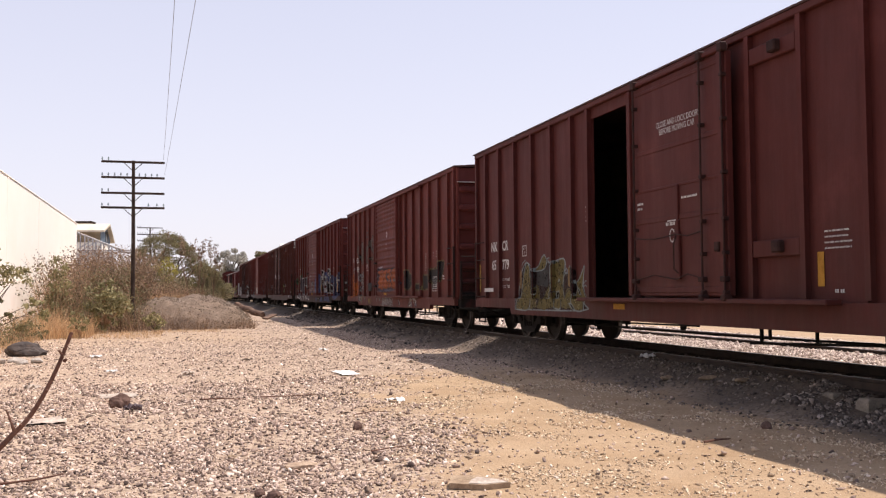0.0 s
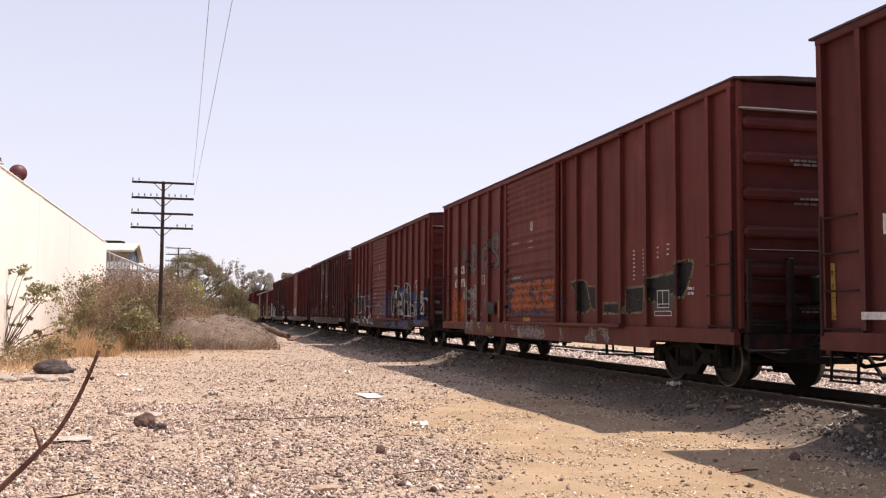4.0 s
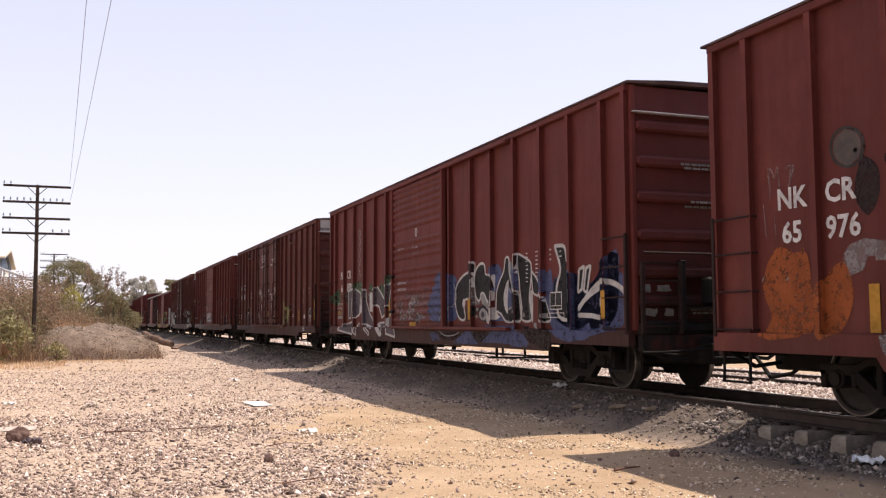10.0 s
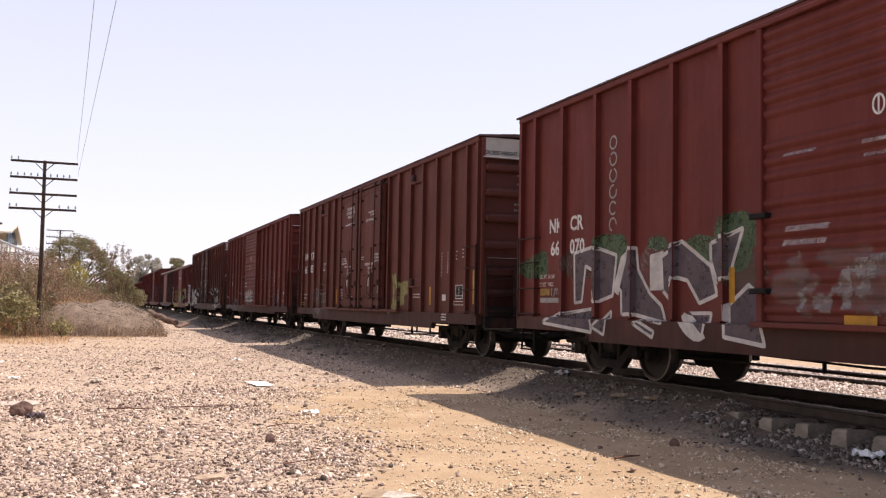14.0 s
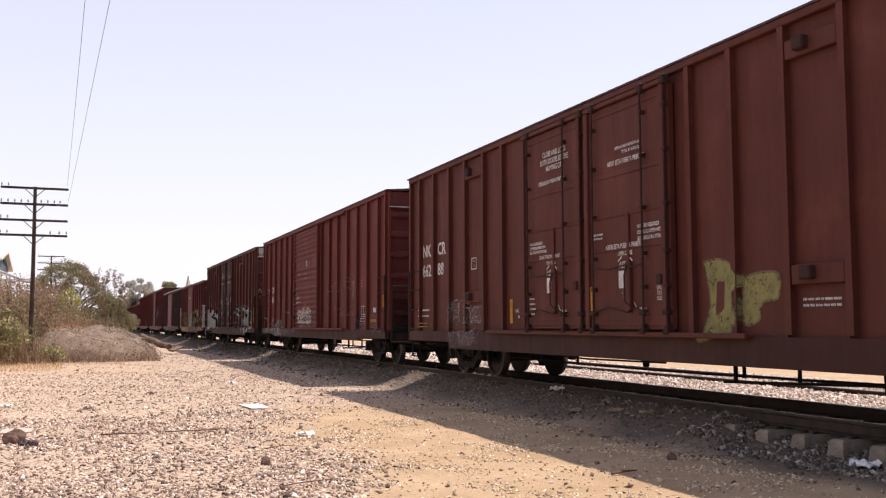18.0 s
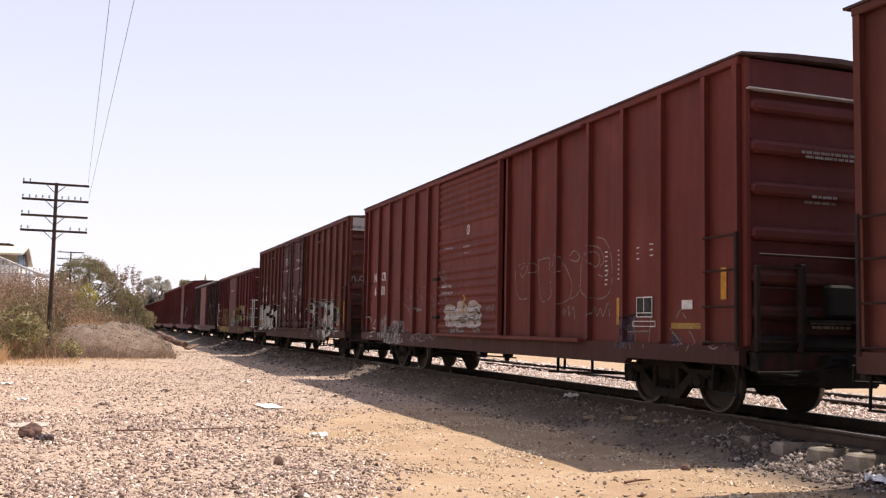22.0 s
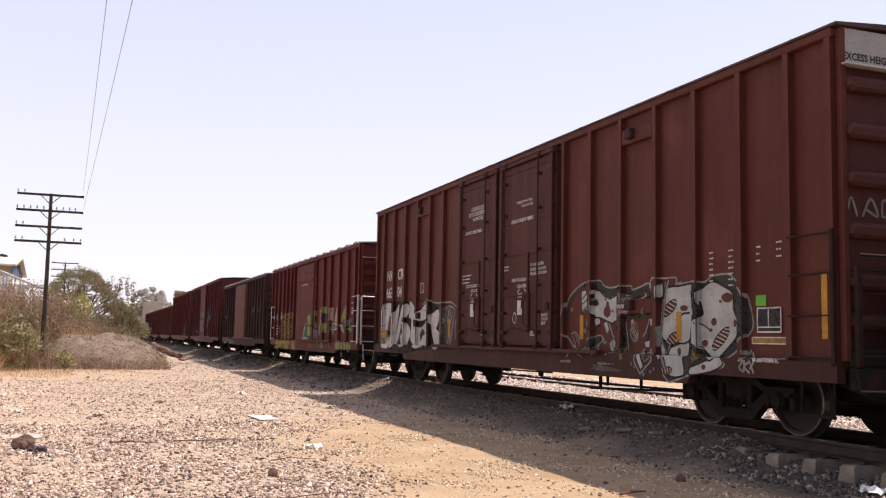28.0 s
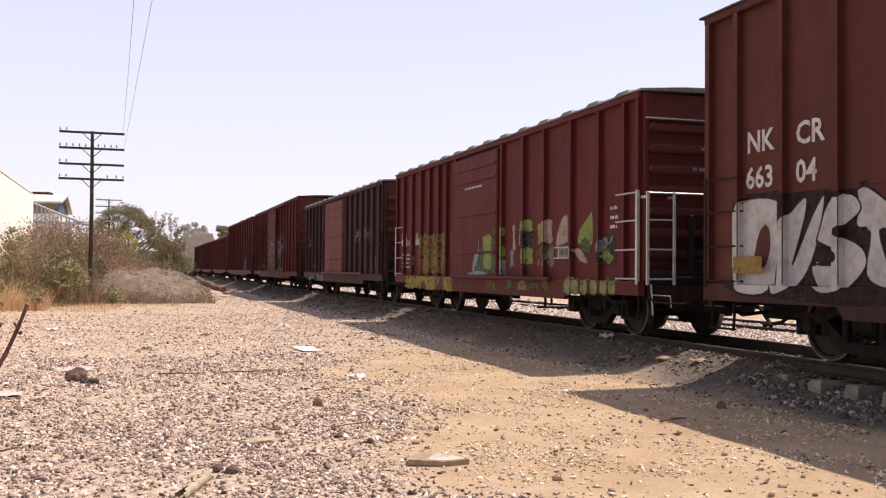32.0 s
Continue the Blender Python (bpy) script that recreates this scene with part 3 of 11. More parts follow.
def railway(name, label, x, ztop, y0, y1, s0, s1):
    tr = thing(name, label, "railway track", (x, 0, ztop), kind="structure")
    for sx in (-0.754, 0.754):
        g = Geo().extrude_y([(px, pz - 0.172) for px, pz in rail_profile(sx)], y0, y1)
        r = part("rail", g, M["rail"], tr)
        part("rail_head", Geo().box(sx - 0.029, sx + 0.029, y0, y1, -0.001, 0.003), M["rail_head"], r, "worn bright running surface")
    v = [(x, y, z) for x, z, h, k in ((-1.13, -0.40, 0.125, 0), (-1.11, -0.215, 0.105, 0), (-1.08, -0.188, 0.085, 0), (-0.62, -0.185, 0.09, 0), (-0.45, -0.205, 0.09, 0), (0.45, -0.205, 0.09, 0), (0.62, -0.185, 0.09, 0), (1.08, -0.188, 0.085, 0), (1.11, -0.215, 0.105, 0), (1.13, -0.40, 0.125, 0)) for y in (-h, h)]
    f = [(2 * i, 2 * i + 2, 2 * i + 3, 2 * i + 1) for i in range(9)] + [tuple(range(0, 20, 2)), tuple(range(1, 21, 2))[::-1], (0, 1, 19, 18)]
    me = Geo().raw(v, f).mesh("sleeper", M["concrete"])
    clip = Geo().box(-0.06, 0.06, -0.05, 0.05, -0.19, -0.15, 0.012).mesh("rail_clip", M["rail"])
    rng = random.Random(5)
    y = s0
    while y < s1:
        s = part("sleeper", me, None, tr, at=pose(rng.uniform(-0.03, 0.03), y, rng.uniform(-0.012, 0.0), 0, rng.uniform(-0.5, 0.5), rng.uniform(-1.2, 1.2)))
        if y < 26:
            for cx in (-0.86, -0.65, 0.65, 0.86):
                part("rail_clip", clip, None, s, at=(cx, 0, 0))
        y += 0.61
    return tr


railway("railway_track_main", "rusty steel rails on concrete sleepers in gravel ballast", TRACK_X, RAIL_Z, -60, 420, 3.0, 70)
railway("railway_track_siding", "second pair of rusty rails beyond the train", SIDING_X, SIDING_Z, -60, 420, 6.0, 60)


def stones(n, seed, region, size, keep=None, flat=0.8, sink=0.2, height=gz):
    """Vertices and faces of n tumbled stones strewn over region = (x0, x1, y0, y1)."""
    r = np.random.RandomState(seed)
    x, y = r.uniform(region[0], region[1], n), r.uniform(region[2], region[3], n)
    if keep is not None:
        ok = r.rand(n) < keep(x, y)
        x, y = x[ok], y[ok]
    n = len(x)
    s = size[0] + (size[1] - size[0]) * r.rand(n) ** 2.0
    base = np.array([(a_, b_, c_) for a_ in (-1, 1) for b_ in (-1, 1) for c_ in (-1, 1)], float) * 0.5
    v = base[None] * r.uniform(0.15, 1.4, (n, 8, 3))
    v *= (s[:, None] * r.uniform(0.45, 1.85, (n, 3)))[:, None, :]
    v[:, :, 2] *= flat
    q = r.normal(size=(n, 4)) * [1, 0.4, 0.4, 1]
    q /= np.linalg.norm(q, axis=1)[:, None]
    w_, a_, b_, c_ = q.T
    R = np.stack([1 - 2 * (b_ * b_ + c_ * c_), 2 * (a_ * b_ - c_ * w_), 2 * (a_ * c_ + b_ * w_), 2 * (a_ * b_ + c_ * w_), 1 - 2 * (a_ * a_ + c_ * c_), 2 * (b_ * c_ - a_ * w_), 2 * (a_ * c_ - b_ * w_), 2 * (b_ * c_ + a_ * w_), 1 - 2 * (a_ * a_ + b_ * b_)], 1).reshape(n, 3, 3)
    v = np.einsum("nij,nkj->nki", R, v)
    v += np.stack([x, y, height(x, y) + s * flat * (0.5 - sink)], 1)[:, None, :]
    f0 = np.array([(0, 1, 3, 2), (4, 6, 7, 5), (0, 4, 5, 1), (2, 3, 7, 6), (0, 2, 6, 4), (1, 5, 7, 3)])
    f = (f0[None] + 8 * np.arange(n)[:, None, None]).reshape(-1, 4)
    return v.reshape(-1, 3), f


def strewn(name, label, sets, material):
    vs, fs, k = [], [], 0
    for v, f in sets:
        vs.append(v), fs.append(f + k)
        k += len(v)
    me = big_mesh(name, np.concatenate(vs), np.concatenate(fs), material)
    return tagged(new(name, me), label, "gravel", kind="stuff")


loose = lambda x, y: np.clip(1.0 - 1.25 * sandy(x, y), 0.03, 1) * (0.35 + 0.65 * sstep(lump(x, y, 2.1) + 0.5 * lump(x, y, 6.0), -0.6, 0.3))
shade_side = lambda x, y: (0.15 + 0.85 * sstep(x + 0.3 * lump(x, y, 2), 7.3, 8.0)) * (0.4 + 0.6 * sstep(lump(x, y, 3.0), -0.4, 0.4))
strewn("loose_gravel", "loose grey and pinkish gravel strewn over the yard", [
    stones(74000, 11, (-4.5, 7.0, 4.5, 10.5), (0.011, 0.038), loose, 0.5, 0.05),
    stones(48000, 12, (-5.5, 7.2, 10.5, 18), (0.013, 0.042), loose, 0.45, 0.06),
    stones(32000, 13, (-6.0, 7.2, 18, 34), (0.014, 0.042), loose, 0.38, 0.12),
    stones(9000, 14, (-6.0, 7.2, 34, 56), (0.022, 0.055), loose, 0.4, 0.2),
], M["gravel"])
strewn("sandy_grit", "small tan stones and grit on the sandy earth", [
    stones(60000, 15, (2.0, 7.2, 5.0, 17), (0.006, 0.026), lambda x, y: 0.06 + 0.9 * sstep(lump(x, y, 1.7) + 0.6 * lump(x, y, 5.3), 0.0, 0.6), 0.4, 0.05),
    stones(260, 16, (2.2, 7.2, 5.0, 16), (0.02, 0.05), None, 0.45, 0.1),
], M["grit"])
# these stones have the train's shade in their colour
strewn("stained_ballast", "gravel beside the near rail, coloured dark for the train's shade", [
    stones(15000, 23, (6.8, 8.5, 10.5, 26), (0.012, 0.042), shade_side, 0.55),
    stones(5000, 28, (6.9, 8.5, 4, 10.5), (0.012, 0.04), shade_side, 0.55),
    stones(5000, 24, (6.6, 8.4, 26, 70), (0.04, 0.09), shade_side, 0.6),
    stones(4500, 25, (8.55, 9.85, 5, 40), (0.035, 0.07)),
], M["ballast_shade"])
between = lambda x, y: np.where((x > 7.86) & (np.abs((y - 3.0 + 0.305) % 0.61 - 0.305) < 0.17), 0.0, 1.0)
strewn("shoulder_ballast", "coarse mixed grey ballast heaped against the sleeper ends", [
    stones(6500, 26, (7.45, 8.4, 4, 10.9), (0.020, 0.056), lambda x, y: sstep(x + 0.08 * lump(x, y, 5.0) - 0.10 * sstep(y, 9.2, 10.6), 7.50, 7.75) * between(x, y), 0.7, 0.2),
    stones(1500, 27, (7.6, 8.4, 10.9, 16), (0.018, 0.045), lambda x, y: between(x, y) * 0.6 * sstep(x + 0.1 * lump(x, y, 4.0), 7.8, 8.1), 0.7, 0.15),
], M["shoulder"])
strewn("track_ballast", "pale crushed stone ballast along the rails", [
    stones(46000, 21, (9.95, 17.2, 8, 26), (0.022, 0.055), None, 0.6),
    stones(12000, 22, (9.95, 16.5, 26, 70), (0.05, 0.10)),
], M["ballast"])

# ---- boundary wall, poles, mound, buildings ----
def boundary_wall():
    w_ = thing("wall_boundary", "tall whitewashed plaster wall with stained base", "wall", (-6.3, 0, 0), kind="structure")
    part("wall_face", Geo().box(-0.28, 0.0, 8, 64.5, 2.2, 6.14, 0.02), M["plaster"], w_)
    part("wall_base", Geo().box(-0.30, 0.035, 8, 47.5, -0.3, 2.2, 0.02), M["plaster_low"], w_, "pinkish stained lower course")
    part("wall_base", Geo().box(-0.30, 0.02, 47.503, 64.5, -0.3, 2.2, 0.02), M["plaster_low"], w_)
    part("coping", Geo().box(-0.32, 0.03, 8, 64.55, 6.14, 6.2, 0.015), M["plaster"], w_)
    for y in (22.0, 39.0, 47.5):
        part("pilaster", Geo().box(-0.02, 0.012, y - 0.16, y + 0.16, 2.2, 6.14, 0.006), M["plaster"], w_)


boundary_wall()


def telegraph_pole(x, y, base, height, arm=2.82, label=""):
    p = thing("telegraph_pole", label or "dark wooden telegraph pole with four crossarms", "telegraph pole", (x, y, base), group="telegraph poles by the track")
    part("pole", Geo().tube([(0, 0, -0.6), (0.02, 0, height * 0.5), (0, 0, height)], 0.105, 12, 0.07), M["creosote"], p)
    pins = [(-1.0, -0.8), (-1.0, -0.8, -0.6, -0.4, -0.2, 0.2, 0.4, 0.6, 0.78), (-1.0, -0.8), (-1.0, -0.8, 0.5, 0.78, 1.0)]
    ins = Geo()
    ins.tube([(0, 0, 0), (0, 0, 0.05)], 0.012, 6).tube([(0, 0, 0.04), (0, 0, 0.065), (0, 0, 0.075), (0, 0, 0.12), (0, 0, 0.15)], 0.042, 8, 0.022)
    ins = ins.mesh("insulator", M["glass_ins"])
    for k in range(4):
        z = height - 0.08 - k * 0.70 + 0.05 * (k == 3)
        a_ = part("crossarm", Geo().box(-arm / 2, arm / 2, -0.16, -0.07, z - 0.048, z + 0.048, 0.012), M["creosote"], p)
        for sx in (-1, 1):
            part("brace", Geo().tube([(0, -0.17, z - 0.42), (sx * 0.40, -0.17, z - 0.04)], 0.018, 5), M["rail"], p)
        for px in pins[k]:
            part("insulator", ins, None, a_, at=(px * arm * 0.485, -0.115, z + 0.055))
    return p


telegraph_pole(-1.95, 44.0, float(gz(-1.95, 44.0)), 7.58 - float(gz(-1.95, 44.0)), 2.7)
telegraph_pole(-2.9, 105.0, 0.9, 7.85, 2.6, "far wooden telegraph pole above the bushes")
telegraph_pole(0.45, -18.0, 0.0, 8.9, 2.7, "wooden telegraph pole carrying the line wires overhead")


def line_wire(p0, p1, sag):
    n = 40
    pts = []
    for i in range(n + 1):
        t = i / n
        p = Vector(p0).lerp(Vector(p1), t)
        p.z -= sag * 4 * t * (1 - t)
        pts.append(p)
    solid("line_wire", Geo().tube(pts, 0.006, 5), M["wire"], "thin sagging telegraph wire between the poles", "wire", group="line wires")


line_wire((-0.66, 43.88, 7.66), (0.76, -18.1, 8.95), 0.75)
line_wire((-0.60, 43.88, 6.98), (1.74, -18.1, 8.95), 0.15)


def mound():
    n, m_ = 70, 46
    v, f = [], []
    for j in range(m_):
        for i in range(n):
            u, w_ = i / (n - 1) * 2 - 1, j / (m_ - 1) * 2 - 1
            x, y = 0.75 + 3.1 * u, 47.0 + 3.4 * w_
            r = math.hypot(u * (1.12 if u > 0 else 0.74), w_)
            nz = noise.noise((x * 0.9, y * 0.9, 3.1)) * 0.30 + noise.noise((x * 2.4, y * 2.4, 1.0)) * 0.26 + noise.noise((x * 8, y * 8, 5.0)) * 0.05
            h = 2.3 * max(0, 1 - r) ** 0.8 * (1 + 0.35 * nz) + nz * 0.4 * max(0, 1 - r)
            h = 1.5 * math.tanh(h / 1.2) * (1 + 0.22 * noise.noise((x * 1.3, y * 0.6, 7.7)) * (1 - r * r if r < 1 else 0)) + 0.12 * noise.noise((x * 2.1, y * 2.1, 9.0)) * (r < 0.95)
            v.append((x, y, float(gz(x, y)) * (1 if r > 0.9 else 0.2) + h - 0.06 * (r > 0.98)))
    f = [(j * n + i, j * n + i + 1, (j + 1) * n + i + 1, (j + 1) * n + i) for j in range(m_ - 1) for i in range(n - 1)]
    ob = solid("gravel_mound", Geo().raw(v, f), M["mound"], "low heap of reddish-grey rubble and gravel", "mound", kind="structure", smooth=True)
    vv = np.array(v).reshape(m_, n, 3)

    def top(x, y):
        i = np.clip(((x - 0.75) / 3.1 + 1) / 2 * (n - 1), 0, n - 1).astype(int)
        j = np.clip(((y - 47.0) / 3.4 + 1) / 2 * (m_ - 1), 0, m_ - 1).astype(int)
        return vv[j, i, 2]
    strewn("mound_rubble", "loose stones lying over the rubble heap", [stones(11000, 31, (-2.2, 3.7, 43.7, 48), (0.018, 0.055), lambda x, y: 0.9 * (np.hypot((x - 0.75) / 3.1, (y - 47) / 3.4) < 0.93), 0.6, 0.3, top)], M["rubble"])


M["mound"] = surface("reddish_rubble_earth", (0.14, 0.10, 0.074), (0.27, 0.198, 0.148), 2.2, 0.95, 0, 0.8, 0.04, 14, world_space=True)
mound()


def far_house(name, x, y, w_, d, h, rise, label):
    """A small house with a pitched roof whose ridge runs along x."""
    t = thing(name, label, "house", (x, y, 0))
    part("wall", Geo().box(-w_ / 2, w_ / 2, -d / 2, d / 2, -0.5, h, 0.02), M["plaster"], t)
    o = 0.35
    g = Geo()
    for s in (-1, 1):
        g.raw([(-w_ / 2 - o, s * (d / 2 + o), h - 0.1), (w_ / 2 + o, s * (d / 2 + o), h - 0.1), (w_ / 2 + o, 0, h + rise), (-w_ / 2 - o, 0, h + rise),
               (-w_ / 2 - o, s * (d / 2 + o), h + 0.02), (w_ / 2 + o, s * (d / 2 + o), h + 0.02), (w_ / 2 + o, 0, h + rise + 0.12), (-w_ / 2 - o, 0, h + rise + 0.12)],
              [(0, 1, 2, 3), (4, 5, 6, 7), (0, 1, 5, 4), (1, 2, 6, 5), (2, 3, 7, 6), (3, 0, 4, 7)])
    part("roof", g, M["roof_white"], t)
    for s in (-1, 1):
        part("gable", Geo().extrude_x([(-d / 2, h), (d / 2, h), (0, h + rise - 0.05)], s * w_ / 2 - 0.1, s * w_ / 2 + 0.06), M["plaster"], t)
        wi = part("window", Geo().box(s * w_ / 2 - 0.03, s * w_ / 2 + 0.05, -0.6, 0.6, h - 1.7, h - 0.5), M["dark_glass"], t)
        part("window_frame", Geo().box(s * w_ / 2 - 0.02, s * w_ / 2 + 0.09, -0.04, 0.04, h - 1.7, h - 0.5), M["roof_white"], wi)
    return t


def white_house():
    """House behind the wall: cream roof, a long rear slope, a blue-grey gable with a window."""
    t = thing("white_house", "cream-roofed house with blue-grey gable behind the wall", "house", pose(-8.0, 70.4, 0, 0, 0, -12))
    part("wall", Geo().box(-2.3, 3.05, -0.9, 1.2, -0.5, 5.2, 0.02), M["plaster"], t)
    for p, q in (((-1.15, 5.9), (0.25, 6.44)), ((0.25, 6.44), (1.45, 5.25))):
        part("roof", Geo().raw([(x, y, z + d) for x in (-2.6, 3.4) for d in (0, 0.13) for y, z in (p, q)],
             [(0, 1, 3, 2), (4, 6, 7, 5), (0, 4, 5, 1), (2, 3, 7, 6), (0, 2, 6, 4), (1, 5, 7, 3)]), M["roof_cream"], t)
    g = part("gable", Geo().extrude_x([(-0.9, 5.2), (1.2, 5.2), (1.2, 5.45), (0.25, 6.42), (-0.9, 5.97)], 3.051, 3.13), M["gable_blue"], t)
    part("gable_window", Geo().box(3.13, 3.16, 0.0, 0.6, 5.3, 6.0), M["dark_glass"], g)
    part("rear_wall", Geo().box(-0.4, 1.65, 1.5, 2.3, -0.5, 6.70, 0.02), M["plaster"], t)
    part("flat_roof", Geo().box(-0.5, 1.77, 1.4, 2.4, 6.70, 6.86, 0.02), M["creosote"], t, "dark flat roof slab")


M["roof_cream"] = surface("cream_roof_sheet", (0.66, 0.57, 0.44), (0.80, 0.72, 0.58), 1, 0.75)
white_house()
far_house("trackside_house", 21.5, 175, 6, 8, 8.6, 2.0, "pale house with pitched roof beyond the train")


def cage():
    t = thing("rooftop_frame", "open grey steel frame standing behind the wall", "steel frame", (-6.4, 65.5, 0))
    for i in range(5):
        for y in (0, 2.4):
            part("post", Geo().box(i * 0.5 - 0.04, i * 0.5 + 0.04, y - 0.04, y + 0.04, 0.5, 5.7 - 0.22 * i), M["frame_grey"], t)
    for y in (0, 2.4):
        part("bar", Geo().box(-0.1, 3.4, y - 0.04, y + 0.04, 4.44, 4.52), M["frame_grey"], t)
        part("top_bar", Geo().tube([(-0.1, y, 5.72), (2.9, y, 4.5)], 0.05, 6), M["frame_grey"], t)
        part("brace", Geo().tube([(0, y, 4.5), (1.0, y, 5.2)], 0.03, 6), M["frame_grey"], t)
    part("wall_panel", Geo().box(-0.2, 2.2, 2.5, 2.58, 0.4, 4.4), M["roof_white"], t)


cage()

# ---- the train ----
HALF, SHEET, WHEEL_R = 1.60, 1.505, 0.457
CAR_Z = RAIL_Z - 0.055
TEXTS = {}


def text_mesh(words, size, material, bold=0.0, squeeze=0.85):
    """Lettering in the plane that faces -x, reading towards -y, as a mesh with its left foot at the origin."""
    key = (words, size, material.name, bold)
    if key not in TEXTS:
        cu = bpy.data.curves.new("lettering", "FONT")
        cu.body, cu.size, cu.offset, cu.resolution_u, cu.space_line = words, size, bold, 2, 1.0
        ob = bpy.data.objects.new("lettering", cu)
        me = bpy.data.meshes.new_from_object(ob)
        bpy.data.objects.remove(ob)
        co = np.zeros(len(me.vertices) * 3)
        me.vertices.foreach_get("co", co)
        co = co.reshape(-1, 3)
        out = np.stack([np.zeros(len(co)), -co[:, 0] * squeeze, co[:, 1]], 1)
        me.vertices.foreach_set("co", out.ravel())
        me.materials.clear()
        me.materials.append(material)
        me.update()
        TEXTS[key] = me
    return TEXTS[key]


DOOR_RIBS = [1.22, 1.40, 1.58, 1.76, 1.94, 2.12, 2.30, 2.48, 2.80, 2.98, 3.16, 3.56, 3.74, 3.91, 4.07, 4.23, 4.39, 4.53]


def door_rib(z):
    """How far a corrugated door bulges at height z."""
    z = np.asarray(z, float)
    d = np.min(np.abs(z[..., None] - np.array(DOOR_RIBS)), axis=-1)
    return 0.038 * np.cos(np.clip(d / 0.068, 0, 1) * math.pi / 2) ** 1.1


def profile(spec):
    """How far out (x, negative) the near side of a car lies at (y, z)."""
    posts, doors, hw = spec["posts"], spec.get("doors", []), spec.get("post_w", 0.095) / 2

    def at(y, z):
        y, z = np.asarray(y, float), np.asarray(z, float)
        x = np.full(np.broadcast(y, z).shape, -SHEET)
        for p in posts:
            d = np.abs(y - p)
            x = np.where((d < hw) & (z > 1.0), -HALF, x)
        x = np.where((z < 1.03) | (z > spec["top"] - 0.12), -HALF, x)
        for p, q in spec.get("brackets", []):
            for z0, z1 in ((spec["top"] - 0.55, spec["top"] - 0.32), (1.63, 1.86)):
                x = np.where((y > q + 0.06) & (y < p - 0.06) & (z > z0 - 0.012) & (z < z1 + 0.012), -HALF + 0.002, x)
        for a_, b_, kind in doors:
            ins = (y > a_) & (y < b_) & (z > 1.03) & (z < spec["top"] - 0.16)
            d = -HALF - 0.03 - (door_rib(z) if kind == "corr" else 0.011 + spec.get("door_out", 0))
            x = np.where(ins, d, x)
        return x
    return at


def lettered(car, spec, words, y, z, size, material=None, bold=0.0, label="", squeeze=0.85):
    """Stencilled words on the near side, starting at y (the left end) and foot at z."""
    me = text_mesh(words, size, material or M["white_mark"], bold, squeeze).copy()
    bm = bmesh.new()
    bm.from_mesh(me)
    for _ in range(4):
        long = [e_ for e_ in bm.edges if e_.calc_length() > max(0.03, size * 0.12)]
        if not long:
            break
        bmesh.ops.subdivide_edges(bm, edges=long, cuts=1)
        bmesh.ops.triangulate(bm, faces=[f_ for f_ in bm.faces if len(f_.verts) > 4])
    bm.to_mesh(me)
    bm.free()
    co = np.zeros(len(me.vertices) * 3)
    me.vertices.foreach_get("co", co)
    co = co.reshape(-1, 3)
    co[:, 1] += y
    co[:, 2] += z
    co[:, 0] = spec["at"](co[:, 1], co[:, 2]) - 0.0125
    me.vertices.foreach_set("co", co.ravel())
    me.update()
    return tagged(part("lettering", me, None, car, label), kind="stuff")


def plate(car, spec, y0, y1, z0, z1, material, name="marking", label=""):
    x = float(np.min(spec["at"](np.linspace(y0, y1, 5), (z0 + z1) / 2))) - (0.0145 if name == "marking" else 0.0115)
    return part(name, Geo().box(x - 0.002, x, y0, y1, z0, z1), material, car, label)


def bars(car, spec, y, z, rows, width, h=0.045, gap=0.085, seed=1, material=None):
    """Small stencil lines too fine to read."""
    r = random.Random(seed)
    g = Geo()
    for k in range(rows):
        yy = y
        end = y - width * r.uniform(0.8, 1.0)
        while yy > end:
            for _ in range(r.choice((2, 3, 4, 5))):
                l_ = h * r.uniform(0.42, 0.66)
                x = float(spec["at"](yy - l_ / 2, z - k * gap)) - 0.0125
                g.box(x, x + 0.002, yy - l_, yy, z - k * gap, z - k * gap + h * r.uniform(0.82, 1.0))
                yy -= l_ + h * 0.22
                if yy < end:
                    break
            yy -= h * 0.5
    return tagged(part("stencil_line", g, material or M["white_mark"], car, "small white stencilled lines"), kind="stuff")


